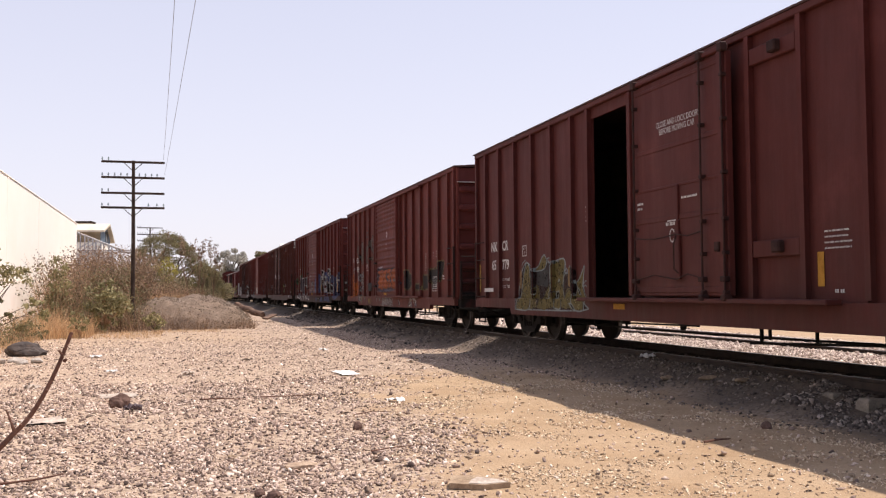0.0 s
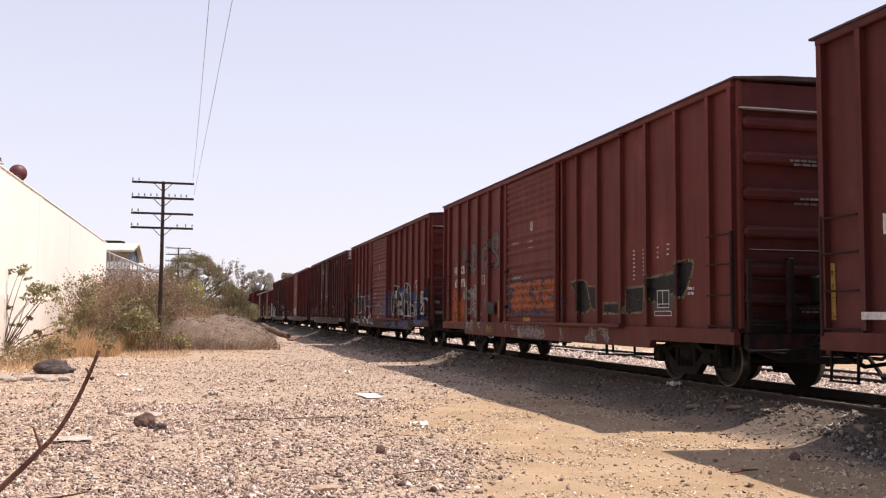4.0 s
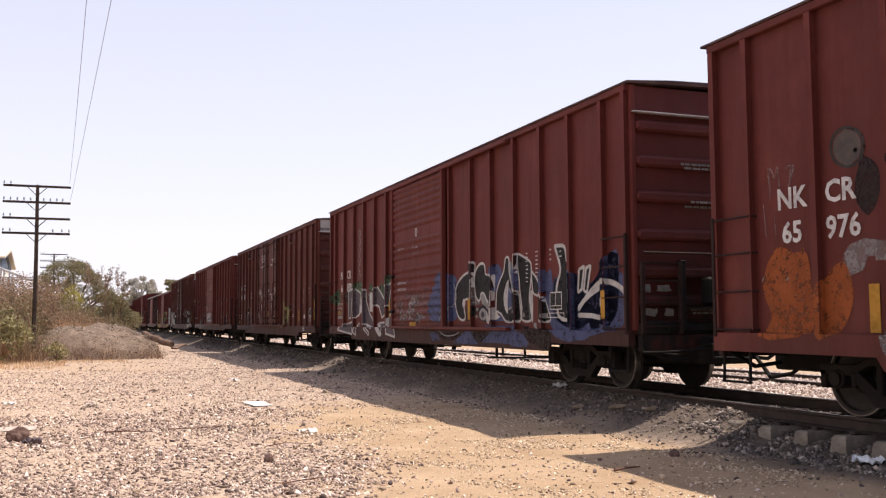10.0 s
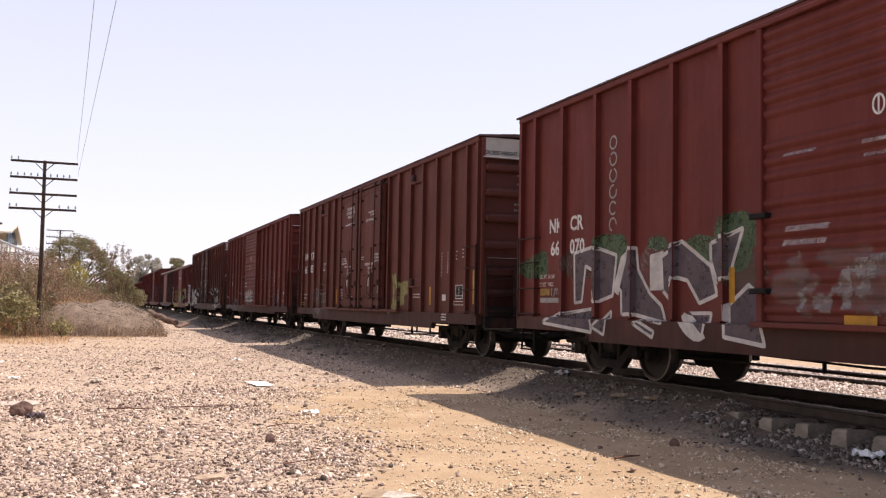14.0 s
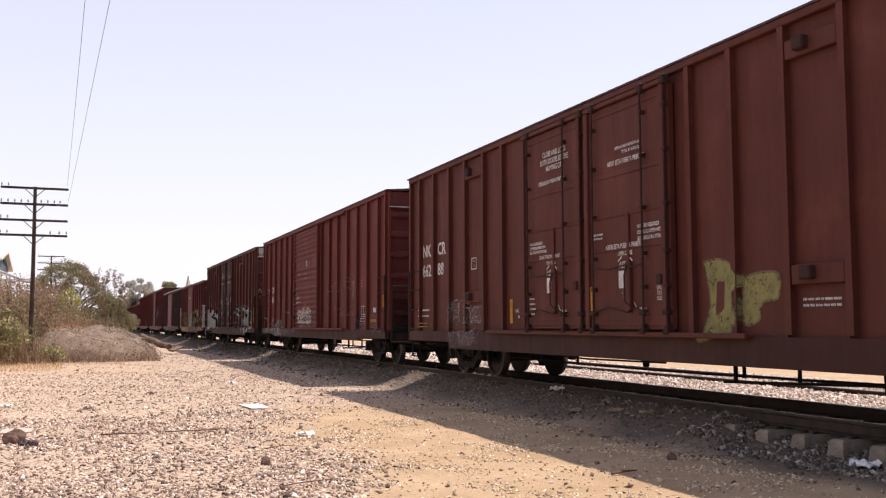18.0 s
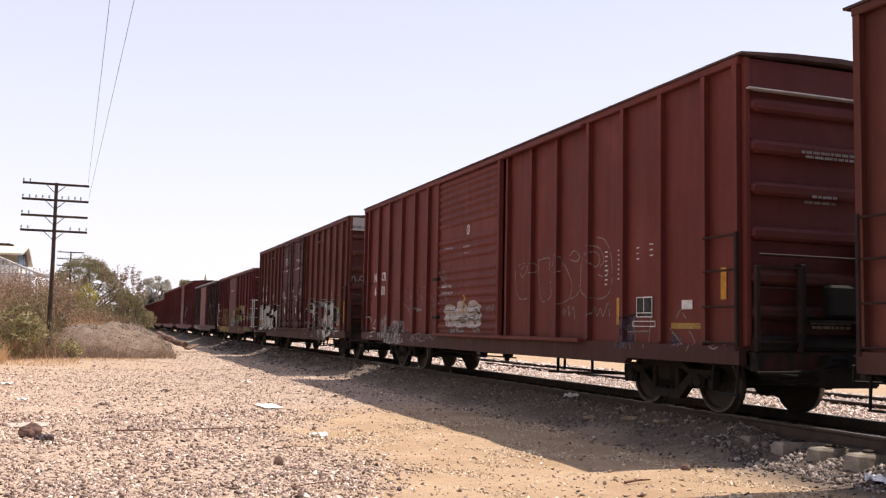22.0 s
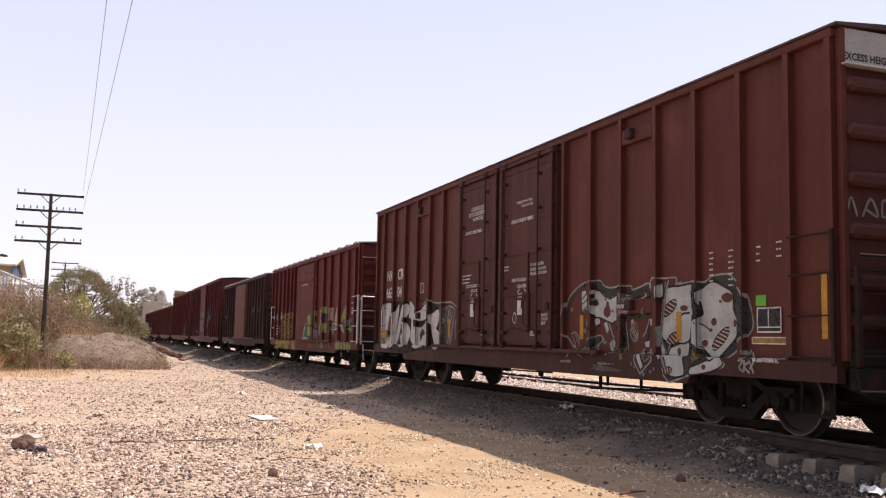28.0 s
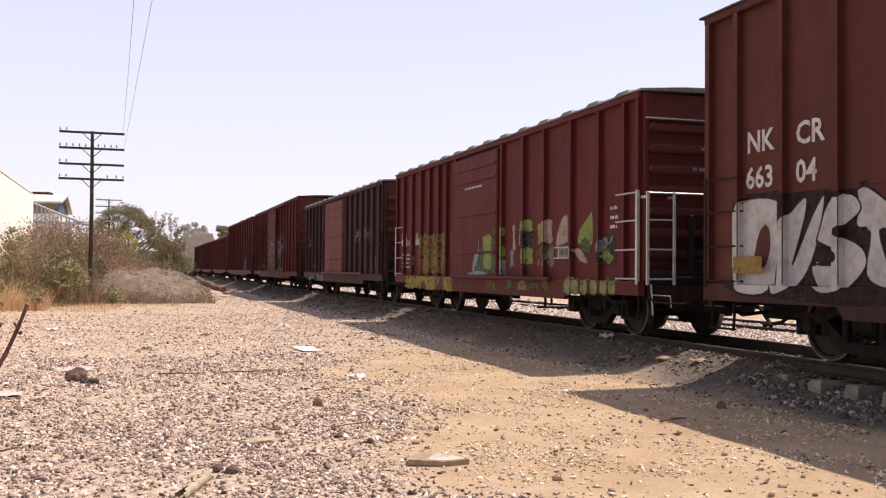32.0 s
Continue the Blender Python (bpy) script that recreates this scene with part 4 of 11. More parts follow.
def truck(car, y):
    """A four-wheel freight truck; its wheelsets are returned to be turned."""
    zc = WHEEL_R
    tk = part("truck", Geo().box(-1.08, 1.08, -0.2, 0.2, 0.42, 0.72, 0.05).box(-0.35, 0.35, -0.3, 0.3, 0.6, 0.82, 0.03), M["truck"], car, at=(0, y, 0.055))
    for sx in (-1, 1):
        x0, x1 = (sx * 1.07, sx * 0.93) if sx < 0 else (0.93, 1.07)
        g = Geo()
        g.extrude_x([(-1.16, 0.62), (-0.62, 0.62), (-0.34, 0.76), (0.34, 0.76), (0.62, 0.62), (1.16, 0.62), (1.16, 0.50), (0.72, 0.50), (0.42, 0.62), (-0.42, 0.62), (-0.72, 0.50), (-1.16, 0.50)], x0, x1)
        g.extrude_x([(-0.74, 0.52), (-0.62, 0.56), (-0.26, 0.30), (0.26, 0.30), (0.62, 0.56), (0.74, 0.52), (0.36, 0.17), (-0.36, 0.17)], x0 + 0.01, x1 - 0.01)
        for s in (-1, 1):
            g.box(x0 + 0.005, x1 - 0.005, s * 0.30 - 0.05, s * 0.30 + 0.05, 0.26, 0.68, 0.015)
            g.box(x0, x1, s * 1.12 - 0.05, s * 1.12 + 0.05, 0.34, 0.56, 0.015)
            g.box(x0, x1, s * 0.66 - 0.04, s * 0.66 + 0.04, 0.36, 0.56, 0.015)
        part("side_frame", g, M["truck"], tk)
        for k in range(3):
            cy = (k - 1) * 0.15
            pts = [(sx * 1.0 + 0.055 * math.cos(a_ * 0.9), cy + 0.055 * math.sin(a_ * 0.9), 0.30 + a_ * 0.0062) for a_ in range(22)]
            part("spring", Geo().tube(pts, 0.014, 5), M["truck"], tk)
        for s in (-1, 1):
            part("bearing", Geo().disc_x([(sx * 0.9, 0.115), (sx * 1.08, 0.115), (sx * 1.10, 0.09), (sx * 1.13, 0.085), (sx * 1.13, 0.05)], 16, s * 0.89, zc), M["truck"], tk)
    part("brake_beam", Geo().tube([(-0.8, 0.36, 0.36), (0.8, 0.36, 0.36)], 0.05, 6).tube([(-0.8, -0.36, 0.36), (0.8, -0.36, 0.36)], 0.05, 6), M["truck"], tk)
    out = []
    for s in (-1, 1):
        g = Geo()
        for sx in (-1, 1):
            o = lambda d: sx * (0.68 + d)
            g.disc_x([(o(-0.045), WHEEL_R + 0.026), (o(-0.015), WHEEL_R + 0.026), (o(-0.005), WHEEL_R + 0.006), (o(0.0), WHEEL_R - 0.001), (o(0.085), WHEEL_R - 0.007), (o(0.095), WHEEL_R - 0.02), (o(0.095), 0.385), (o(0.055), 0.37), (o(0.035), 0.18), (o(0.09), 0.13), (o(0.09), 0.08)], 40)
        g.disc_x([(-1.05, 0.07), (-0.62, 0.075), (-0.1, 0.065), (0.1, 0.065), (0.62, 0.075), (1.05, 0.07)], 12)
        ws = part("wheelset", WHEELS.setdefault("w", None) or g, M["wheel"], car, at=(0, y + s * 0.89, zc + 0.055))
        WHEELS["w"] = ws.data
        for sx in (-1, 1):
            t_ = Geo().disc_x([(sx * 0.683, WHEEL_R + 0.0005), (sx * 0.764, WHEEL_R - 0.0055), (sx * 0.7765, WHEEL_R - 0.018), (sx * 0.7765, WHEEL_R - 0.03)], 40, caps=False)
            tr_ = part("wheel_tread", WHEELS.setdefault(sx, None) or t_, M["tread"], ws)
            WHEELS[sx] = tr_.data
        out.append(ws)
    return out


WHEELS, TURNING, TRAIN = {}, [], []


def corrugated(y0, y1, z0, z1, x):
    """A sheet with narrow level ribs that bulge towards -x, closed at the back."""
    n = int(round((z1 - z0) / 0.0125))
    zs = [z0 + (z1 - z0) * i / n for i in range(n + 1)]
    o = [(x - float(door_rib(z)), z) for z in zs]
    return Geo().extrude_y(o + [(x + 0.05, z1), (x + 0.05, z0)], y0, y1)


END_RIBS = [1.10, 1.48, 1.92, 2.49, 3.07, 3.61, 4.15]
END_RIBS_LOW = [1.14, 1.48, 1.82, 2.16, 2.50, 2.84, 3.18, 3.52]


def end_wall(car, spec, y, out, mat_):
    """The ribbed end of a car: out is -1 for the end at the low y, 1 for the other."""
    top = spec["top"]
    g = Geo().box(-SHEET + 0.052, SHEET - 0.052, min(y - out * 0.003, y - out * 0.06), max(y - out * 0.003, y - out * 0.06), 0.95, top - 0.03)
    e_ = part("end_wall", g, mat_, car)
    for z in END_RIBS if top > 4.5 else END_RIBS_LOW:
        h = 0.10 if top > 4.5 else 0.085
        o = [(-1.46, -h * 0.5), (-1.40, -h), (1.40, -h), (1.46, -h * 0.5), (1.46, h * 0.5), (1.40, h), (-1.40, h), (-1.46, h * 0.5)]
        v = [(x, 0, z + q) for x, q in o] + [(x * 0.985, out * 0.075, z + q * 0.8 - 0.008) for x, q in o] + [(x * 0.97, out * 0.105, z + q * 0.42 - 0.012) for x, q in o]
        f = [(r_ * 8 + i, r_ * 8 + (i + 1) % 8, r_ * 8 + 8 + (i + 1) % 8, r_ * 8 + 8 + i) for r_ in (0, 1) for i in range(8)] + [tuple(range(16, 24))]
        me = Geo().raw(v, f).mesh("end_rib", mat_)
        part("end_rib", me, None, e_, at=(0, y, 0))
    for sx in (-1, 1):
        part("corner_post", Geo().box(-SHEET - 0.02 if sx < 0 else SHEET - 0.06, -SHEET + 0.06 if sx < 0 else SHEET + 0.02, min(y - out * 0.02, y + out * 0.06), max(y - out * 0.02, y + out * 0.06), 1.04, top - 0.03, 0.01), spec["paint"], e_)
    part("end_sill", Geo().box(-1.45, 1.45, min(y, y + out * 0.12), max(y, y + out * 0.12), 0.72, 0.98, 0.02), mat_, car)
    # coupler, hose and cut lever
    c = part("coupler", Geo().box(-0.12, 0.12, min(y + out * 0.05, y + out * 0.62), max(y + out * 0.05, y + out * 0.62), 0.74, 0.96, 0.03).box(-0.19, 0.17, min(y + out * 0.6, y + out * 1.0), max(y + out * 0.6, y + out * 1.0), 0.70, 1.0, 0.05), M["black_steel"], car)
    part("draft_pocket", Geo().box(-0.42, 0.42, min(y - out * 1.3, y + out * 0.28), max(y - out * 1.3, y + out * 0.28), 0.52, 0.94, 0.04), M["black_steel"], car)
    for sx in (-1, 1):
        part("step_brace", Geo().tube([(sx * 1.45, y - out * 0.1, 0.80), (sx * 0.9, y + out * 0.06, 0.58), (sx * 0.45, y + out * 0.1, 0.62)], 0.03, 6), M["black_steel"], car)
    hose = [(0.35, y + out * 0.2, 0.72), (0.36, y + out * 0.45, 0.62), (0.30, y + out * 0.75, 0.42), (0.15, y + out * 1.0, 0.36)]
    part("air_hose", Geo().tube(hose, 0.03, 8), M["black_steel"], c)
    part("cut_lever", Geo().tube([(-1.5, y + out * 0.14, 0.88), (-1.45, y + out * 0.2, 0.7), (-0.9, y + out * 0.22, 0.68), (-0.25, y + out * 0.3, 0.86)], 0.016, 6), M["black_steel"], car)
    return e_


def corner_ladder(car, y, s, mat_):
    """Four grab irons at a corner of the side, held by an upright at the corner."""
    x = -SHEET
    lad = part("ladder", Geo().box(x - 0.115, x - 0.055, min(y + s * 0.02, y + s * 0.075), max(y + s * 0.02, y + s * 0.075), 0.98, 2.50, 0.008), mat_, car)
    rung = Geo().tube([(x - 0.085, y + s * 0.06, 0), (x - 0.10, y + s * 0.10, 0), (x - 0.10, y + s * 0.74, 0), (x, y + s * 0.78, 0)], 0.014, 6).mesh("rung", mat_)
    for z in (1.07, 1.54, 2.01, 2.46):
        part("rung", rung, None, lad, at=(0, 0, z))


def boxcar(name, label, spec):
    """A freight boxcar. Local y runs from its near end (0) to its far end (length)."""
    L, top = spec["y1"] - spec["y0"], spec["top"]
    off = spec["y0"]
    spec["posts"] = [p - off for p in spec["posts"]]
    spec["doors"] = [(a_ - off, b_ - off, k) for a_, b_, k in spec.get("doors", [])]
    spec["brackets"] = [(p - off, q - off) for p, q in spec.get("brackets", [])]
    spec["at"] = profile(spec)
    mt = spec["paint"]
    car = thing(name, label, "boxcar", (TRACK_X, off, CAR_Z), group="boxcars of the freight train")
    op = spec.get("opening")
    op = (op[0] - off, op[1] - off) if op else None
    # side sheets, with a doorway where a door stands open
    spans = [(0.0, L)] if not op else [(0.0, op[0]), (op[1], L)]
    for a_, b_ in spans:
        part("side_wall", Geo().box(-SHEET, -SHEET + 0.05, a_, b_, 0.98, top - 0.02), mt, car)
    if op:
        part("door_lintel", Geo().box(-SHEET, -SHEET + 0.05, op[0], op[1], top - 0.32, top - 0.02), mt, car)
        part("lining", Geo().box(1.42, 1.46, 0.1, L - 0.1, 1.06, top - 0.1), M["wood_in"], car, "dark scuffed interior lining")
    part("side_wall", Geo().box(SHEET - 0.05, SHEET, 0, L, 0.98, top - 0.02), mt, car)
    part("floor", Geo().box(-SHEET + 0.05, SHEET - 0.05, 0.05, L - 0.05, 0.98, 1.05), M["wood_in"], car)
    # roof
    o = [(-1.615, top - 0.018), (-1.615, top + 0.012), (-0.8, top + 0.075), (0, top + 0.10), (0.8, top + 0.075), (1.615, top + 0.012), (1.615, top - 0.018), (0, top + 0.03)]
    rf = part("roof", Geo().extrude_y(o, -0.10, L + 0.10), spec.get("roof", M["roof_dark"]), car)
    rib = None
    k = spec.get("roof_ribs", 14)
    for i in range(k):
        y = L * (i + 0.5) / k
        h = 0.05 if spec.get("roof_bumps") else 0.008
        if rib is None:
            w_ = 0.28 if spec.get("roof_bumps") else 0.05
            rib = Geo().raw([(-1.63, -w_, top - 0.01), (-1.63, w_, top - 0.01), (0, -w_, top + 0.09), (0, w_, top + 0.09), (1.63, -w_, top - 0.01), (1.63, w_, top - 0.01),
                             (-1.60, -w_ * 0.6, top + 0.015 + h), (-1.60, w_ * 0.6, top + 0.015 + h), (0, -w_ * 0.6, top + 0.10 + h), (0, w_ * 0.6, top + 0.10 + h), (1.60, -w_ * 0.6, top + 0.015 + h), (1.60, w_ * 0.6, top + 0.015 + h)],
                            [(6, 7, 9, 8), (8, 9, 11, 10), (0, 6, 8, 2), (2, 8, 10, 4), (1, 3, 9, 7), (3, 5, 11, 9), (0, 1, 7, 6), (4, 10, 11, 5)]).mesh("roof_rib", spec.get("roof", M["roof_dark"]))
        part("roof_rib", rib, None, rf, at=(0, y, 0))
    for sx in (-1, 1):
        x0, x1 = sorted((sx * (SHEET - 0.03), sx * (HALF + 0.002)))
        part("top_plate", Geo().box(x0, x1, 0, L, top - 0.12, top - 0.018, 0.012), mt, car)
        x0, x1 = sorted((sx * (SHEET - 0.02), sx * HALF))
        st = spec.get("step", 2.75)
        lo, hi = spec.get("sill", 0.66), spec.get("sill_end", 0.80)
        part("side_sill", Geo().extrude_x([(0, 1.03), (L, 1.03), (L, hi), (L - st + 0.1, hi), (L - st, lo), (st, lo), (st - 0.1, hi), (0, hi)], x0, x1), spec.get("sill_paint", mt), car)
    # posts
    hw = spec.get("post_w", 0.095) / 2
    z0, z1 = 1.03, top - 0.12
    web, fl = hw * 0.5, HALF - 0.014
    pm = Geo().box(-HALF, -fl, -hw, hw, z0 + 0.03, z1).raw([(-fl, -web, z0), (-fl, web, z0), (-SHEET, web, z0), (-SHEET, -web, z0), (-fl, -web, z1), (-fl, web, z1), (-SHEET, web, z1), (-SHEET, -web, z1)],
                                                    [(0, 1, 2, 3), (4, 5, 6, 7), (0, 3, 7, 4), (1, 2, 6, 5)]).mesh("side_post", mt)
    for p in spec["posts"]:
        part("side_post", pm, None, car, at=(0, p, 0))
        part("side_post", pm, None, car, at=pose(0, p, 0, 0, 0, 180))
    for p, q in spec["brackets"]:
        for z0, z1 in ((top - 0.55, top - 0.32), (1.63, 1.86)):
            part("frame_bar", Geo().box(-HALF + 0.004, -SHEET, q + 0.06, p - 0.06, z0, z1, 0.012), mt, car)
            hb = q + 0.46 if spec.get("opening") else p - 0.36
            part("hinge_block", Geo().box(-HALF - 0.09, -SHEET, hb - 0.09, hb + 0.09, z0 + 0.05, z1 - 0.02, 0.02), M["door_gear"], car)
    for a_, b_, kind in spec["doors"]:
        {"corr": corrugated_door, "plug": plug_door, "flat": flat_door}[kind](car, spec, a_, b_)
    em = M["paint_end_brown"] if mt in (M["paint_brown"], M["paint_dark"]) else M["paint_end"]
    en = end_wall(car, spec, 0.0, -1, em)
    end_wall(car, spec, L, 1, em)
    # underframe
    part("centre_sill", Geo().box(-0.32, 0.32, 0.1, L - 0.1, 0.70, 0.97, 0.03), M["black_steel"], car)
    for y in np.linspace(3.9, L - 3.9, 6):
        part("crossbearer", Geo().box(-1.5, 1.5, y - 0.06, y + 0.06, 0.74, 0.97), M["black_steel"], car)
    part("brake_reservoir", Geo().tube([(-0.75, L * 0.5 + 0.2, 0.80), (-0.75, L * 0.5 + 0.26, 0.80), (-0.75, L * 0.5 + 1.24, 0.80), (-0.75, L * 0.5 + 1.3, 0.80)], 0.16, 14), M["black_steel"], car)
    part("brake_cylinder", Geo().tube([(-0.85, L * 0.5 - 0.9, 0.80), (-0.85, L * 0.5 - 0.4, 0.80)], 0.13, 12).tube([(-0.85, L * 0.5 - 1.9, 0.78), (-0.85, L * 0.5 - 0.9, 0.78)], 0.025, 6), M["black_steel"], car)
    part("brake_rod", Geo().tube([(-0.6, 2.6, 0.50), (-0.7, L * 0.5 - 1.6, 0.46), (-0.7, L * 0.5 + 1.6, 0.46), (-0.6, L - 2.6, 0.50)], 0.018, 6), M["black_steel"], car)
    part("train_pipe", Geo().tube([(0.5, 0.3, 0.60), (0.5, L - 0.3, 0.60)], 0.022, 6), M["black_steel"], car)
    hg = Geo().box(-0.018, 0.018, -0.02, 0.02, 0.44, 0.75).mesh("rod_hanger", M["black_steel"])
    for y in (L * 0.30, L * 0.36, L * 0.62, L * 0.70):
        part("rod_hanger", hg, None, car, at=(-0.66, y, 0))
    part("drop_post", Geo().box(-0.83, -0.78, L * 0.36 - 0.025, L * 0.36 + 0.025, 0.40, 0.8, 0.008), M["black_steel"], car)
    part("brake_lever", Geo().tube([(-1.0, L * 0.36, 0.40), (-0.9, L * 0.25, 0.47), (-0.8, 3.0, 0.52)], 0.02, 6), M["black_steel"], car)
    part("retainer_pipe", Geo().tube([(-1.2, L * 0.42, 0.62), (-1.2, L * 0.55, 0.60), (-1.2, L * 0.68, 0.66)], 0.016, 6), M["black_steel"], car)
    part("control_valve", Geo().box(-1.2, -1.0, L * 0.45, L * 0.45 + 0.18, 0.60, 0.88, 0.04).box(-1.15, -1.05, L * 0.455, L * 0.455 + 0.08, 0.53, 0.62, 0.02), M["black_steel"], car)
    # steps, ladders
    for s, ya in ((-1, 0.12), (1, L - 0.62)):
        g = Geo()
        g.tube([(-1.52, ya, 0.85), (-1.54, ya, 0.42), (-1.54, ya + 0.5, 0.42), (-1.52, ya + 0.5, 0.85)], 0.022, 6)
        g.box(-1.58, -1.5, ya, ya + 0.5, 0.41, 0.43)
        part("sill_step", g, M["black_steel"], car)
    lm = spec.get("ladder_paint", M["ladder_iron"])
    corner_ladder(car, 0.0, 1, lm)
    corner_ladder(car, L, -1, lm)
    if spec.get("end_ladder"):
        el = None
        for x in (-1.54, -1.06):
            g = Geo().box(x - 0.025, x + 0.025, -0.20, -0.17, 0.98, 2.46, 0.004).box(x - 0.02, x + 0.02, -0.18, 0.0, 2.36, 2.40)
            el = part("stile", g, spec["end_ladder"], el) if el else part("end_ladder", g, spec["end_ladder"], car, "pale end ladder")
        for z in (1.07, 1.54, 2.01, 2.44):
            part("rung", Geo().tube([(-1.54, -0.185, z), (-1.06, -0.185, z)], 0.014, 6), spec["end_ladder"], el)
        part("end_rail", Geo().tube([(-1.06, -0.185, 2.44), (0.9, -0.185, 2.44)], 0.016, 6), spec["end_ladder"], el)
        part("release_rod", Geo().tube([(-1.46, -0.16, 0.98), (-1.46, -0.18, 0.80), (-1.44, -0.18, 0.50)], 0.013, 6).tube([(-1.44, -0.18, 0.82), (-1.14, -0.2, 0.80), (-1.12, -0.2, 0.62)], 0.011, 6), spec["end_ladder"], car, "pale uncoupling rod")
    else:
        el = part("end_ladder", Geo().box(-1.47, -1.41, -0.19, -0.13, 0.98, 2.06, 0.006), lm, car)
        part("stile", Geo().box(-0.81, -0.75, -0.19, -0.13, 0.98, 2.06, 0.006), lm, el)
        for z in (1.10, 1.44, 1.78, 2.04):
            part("rung", Geo().tube([(-1.44, -0.16, z), (-0.78, -0.16, z)], 0.014, 6), lm, el)
        part("crossover_rail", Geo().tube([(-1.42, -0.17, 2.20), (1.3, -0.17, 2.20)], 0.018, 6), lm, car)
        part("release_rod", Geo().tube([(-1.50, -0.2, 0.95), (-1.50, -0.22, 0.72), (-1.1, -0.24, 0.72), (-0.3, -0.3, 0.76)], 0.018, 6), M["galv"] if spec.get("pale_rod") else M["black_steel"], car)
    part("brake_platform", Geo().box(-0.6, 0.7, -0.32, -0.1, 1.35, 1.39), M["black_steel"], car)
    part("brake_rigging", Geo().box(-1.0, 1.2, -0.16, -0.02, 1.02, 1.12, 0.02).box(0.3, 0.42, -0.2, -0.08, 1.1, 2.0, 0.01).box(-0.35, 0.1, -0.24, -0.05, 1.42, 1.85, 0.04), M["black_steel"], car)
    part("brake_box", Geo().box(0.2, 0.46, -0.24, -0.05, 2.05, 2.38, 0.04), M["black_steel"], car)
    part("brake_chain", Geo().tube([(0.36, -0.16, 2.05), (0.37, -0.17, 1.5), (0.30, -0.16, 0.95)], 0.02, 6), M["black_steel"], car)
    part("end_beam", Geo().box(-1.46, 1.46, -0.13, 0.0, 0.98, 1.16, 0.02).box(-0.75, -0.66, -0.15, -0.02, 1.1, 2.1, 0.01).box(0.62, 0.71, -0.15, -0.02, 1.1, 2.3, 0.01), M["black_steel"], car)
    part("hand_brake_wheel", Geo().tube([(0.35 + 0.27 * math.cos(i * 0.35), -0.34, 2.25 + 0.27 * math.sin(i * 0.35)) for i in range(19)], 0.02, 6), M["black_steel"], car)
    for y in (spec.get("truck_in", 2.45), L - spec.get("truck_in", 2.45)):
        TURNING.append((truck(car, y), spec))
    TRAIN.append((car, off))
    return car


def corrugated_door(car, spec, a_, b_):
    top = spec["top"]
    mt = spec.get("door_paint", spec["paint"])
    d = part("sliding_door", corrugated(a_, b_, 1.08, top - 0.19, -HALF - 0.03), mt, car, "horizontally corrugated sliding door")
    for y in (a_, b_):
        part("door_edge", Geo().box(-HALF - 0.10, -HALF + 0.01, y - 0.05, y + 0.05, 1.06, top - 0.18, 0.012), mt, d)
    part("door_rail", Geo().box(-HALF - 0.12, -HALF, a_ - (b_ - a_) * 0.95, b_ + 0.15, 1.0, 1.07, 0.012), mt, car)
    part("door_track", Geo().box(-HALF - 0.10, -HALF, a_ - (b_ - a_) * 0.95, b_ + 0.1, top - 0.18, top - 0.11, 0.01), mt, car)
    for z in (1.4, 2.3):
        part("door_latch", Geo().box(-HALF - 0.15, -HALF - 0.05, b_ - 0.18, b_ + 0.12, z, z + 0.07, 0.012), M["black_steel"], d)


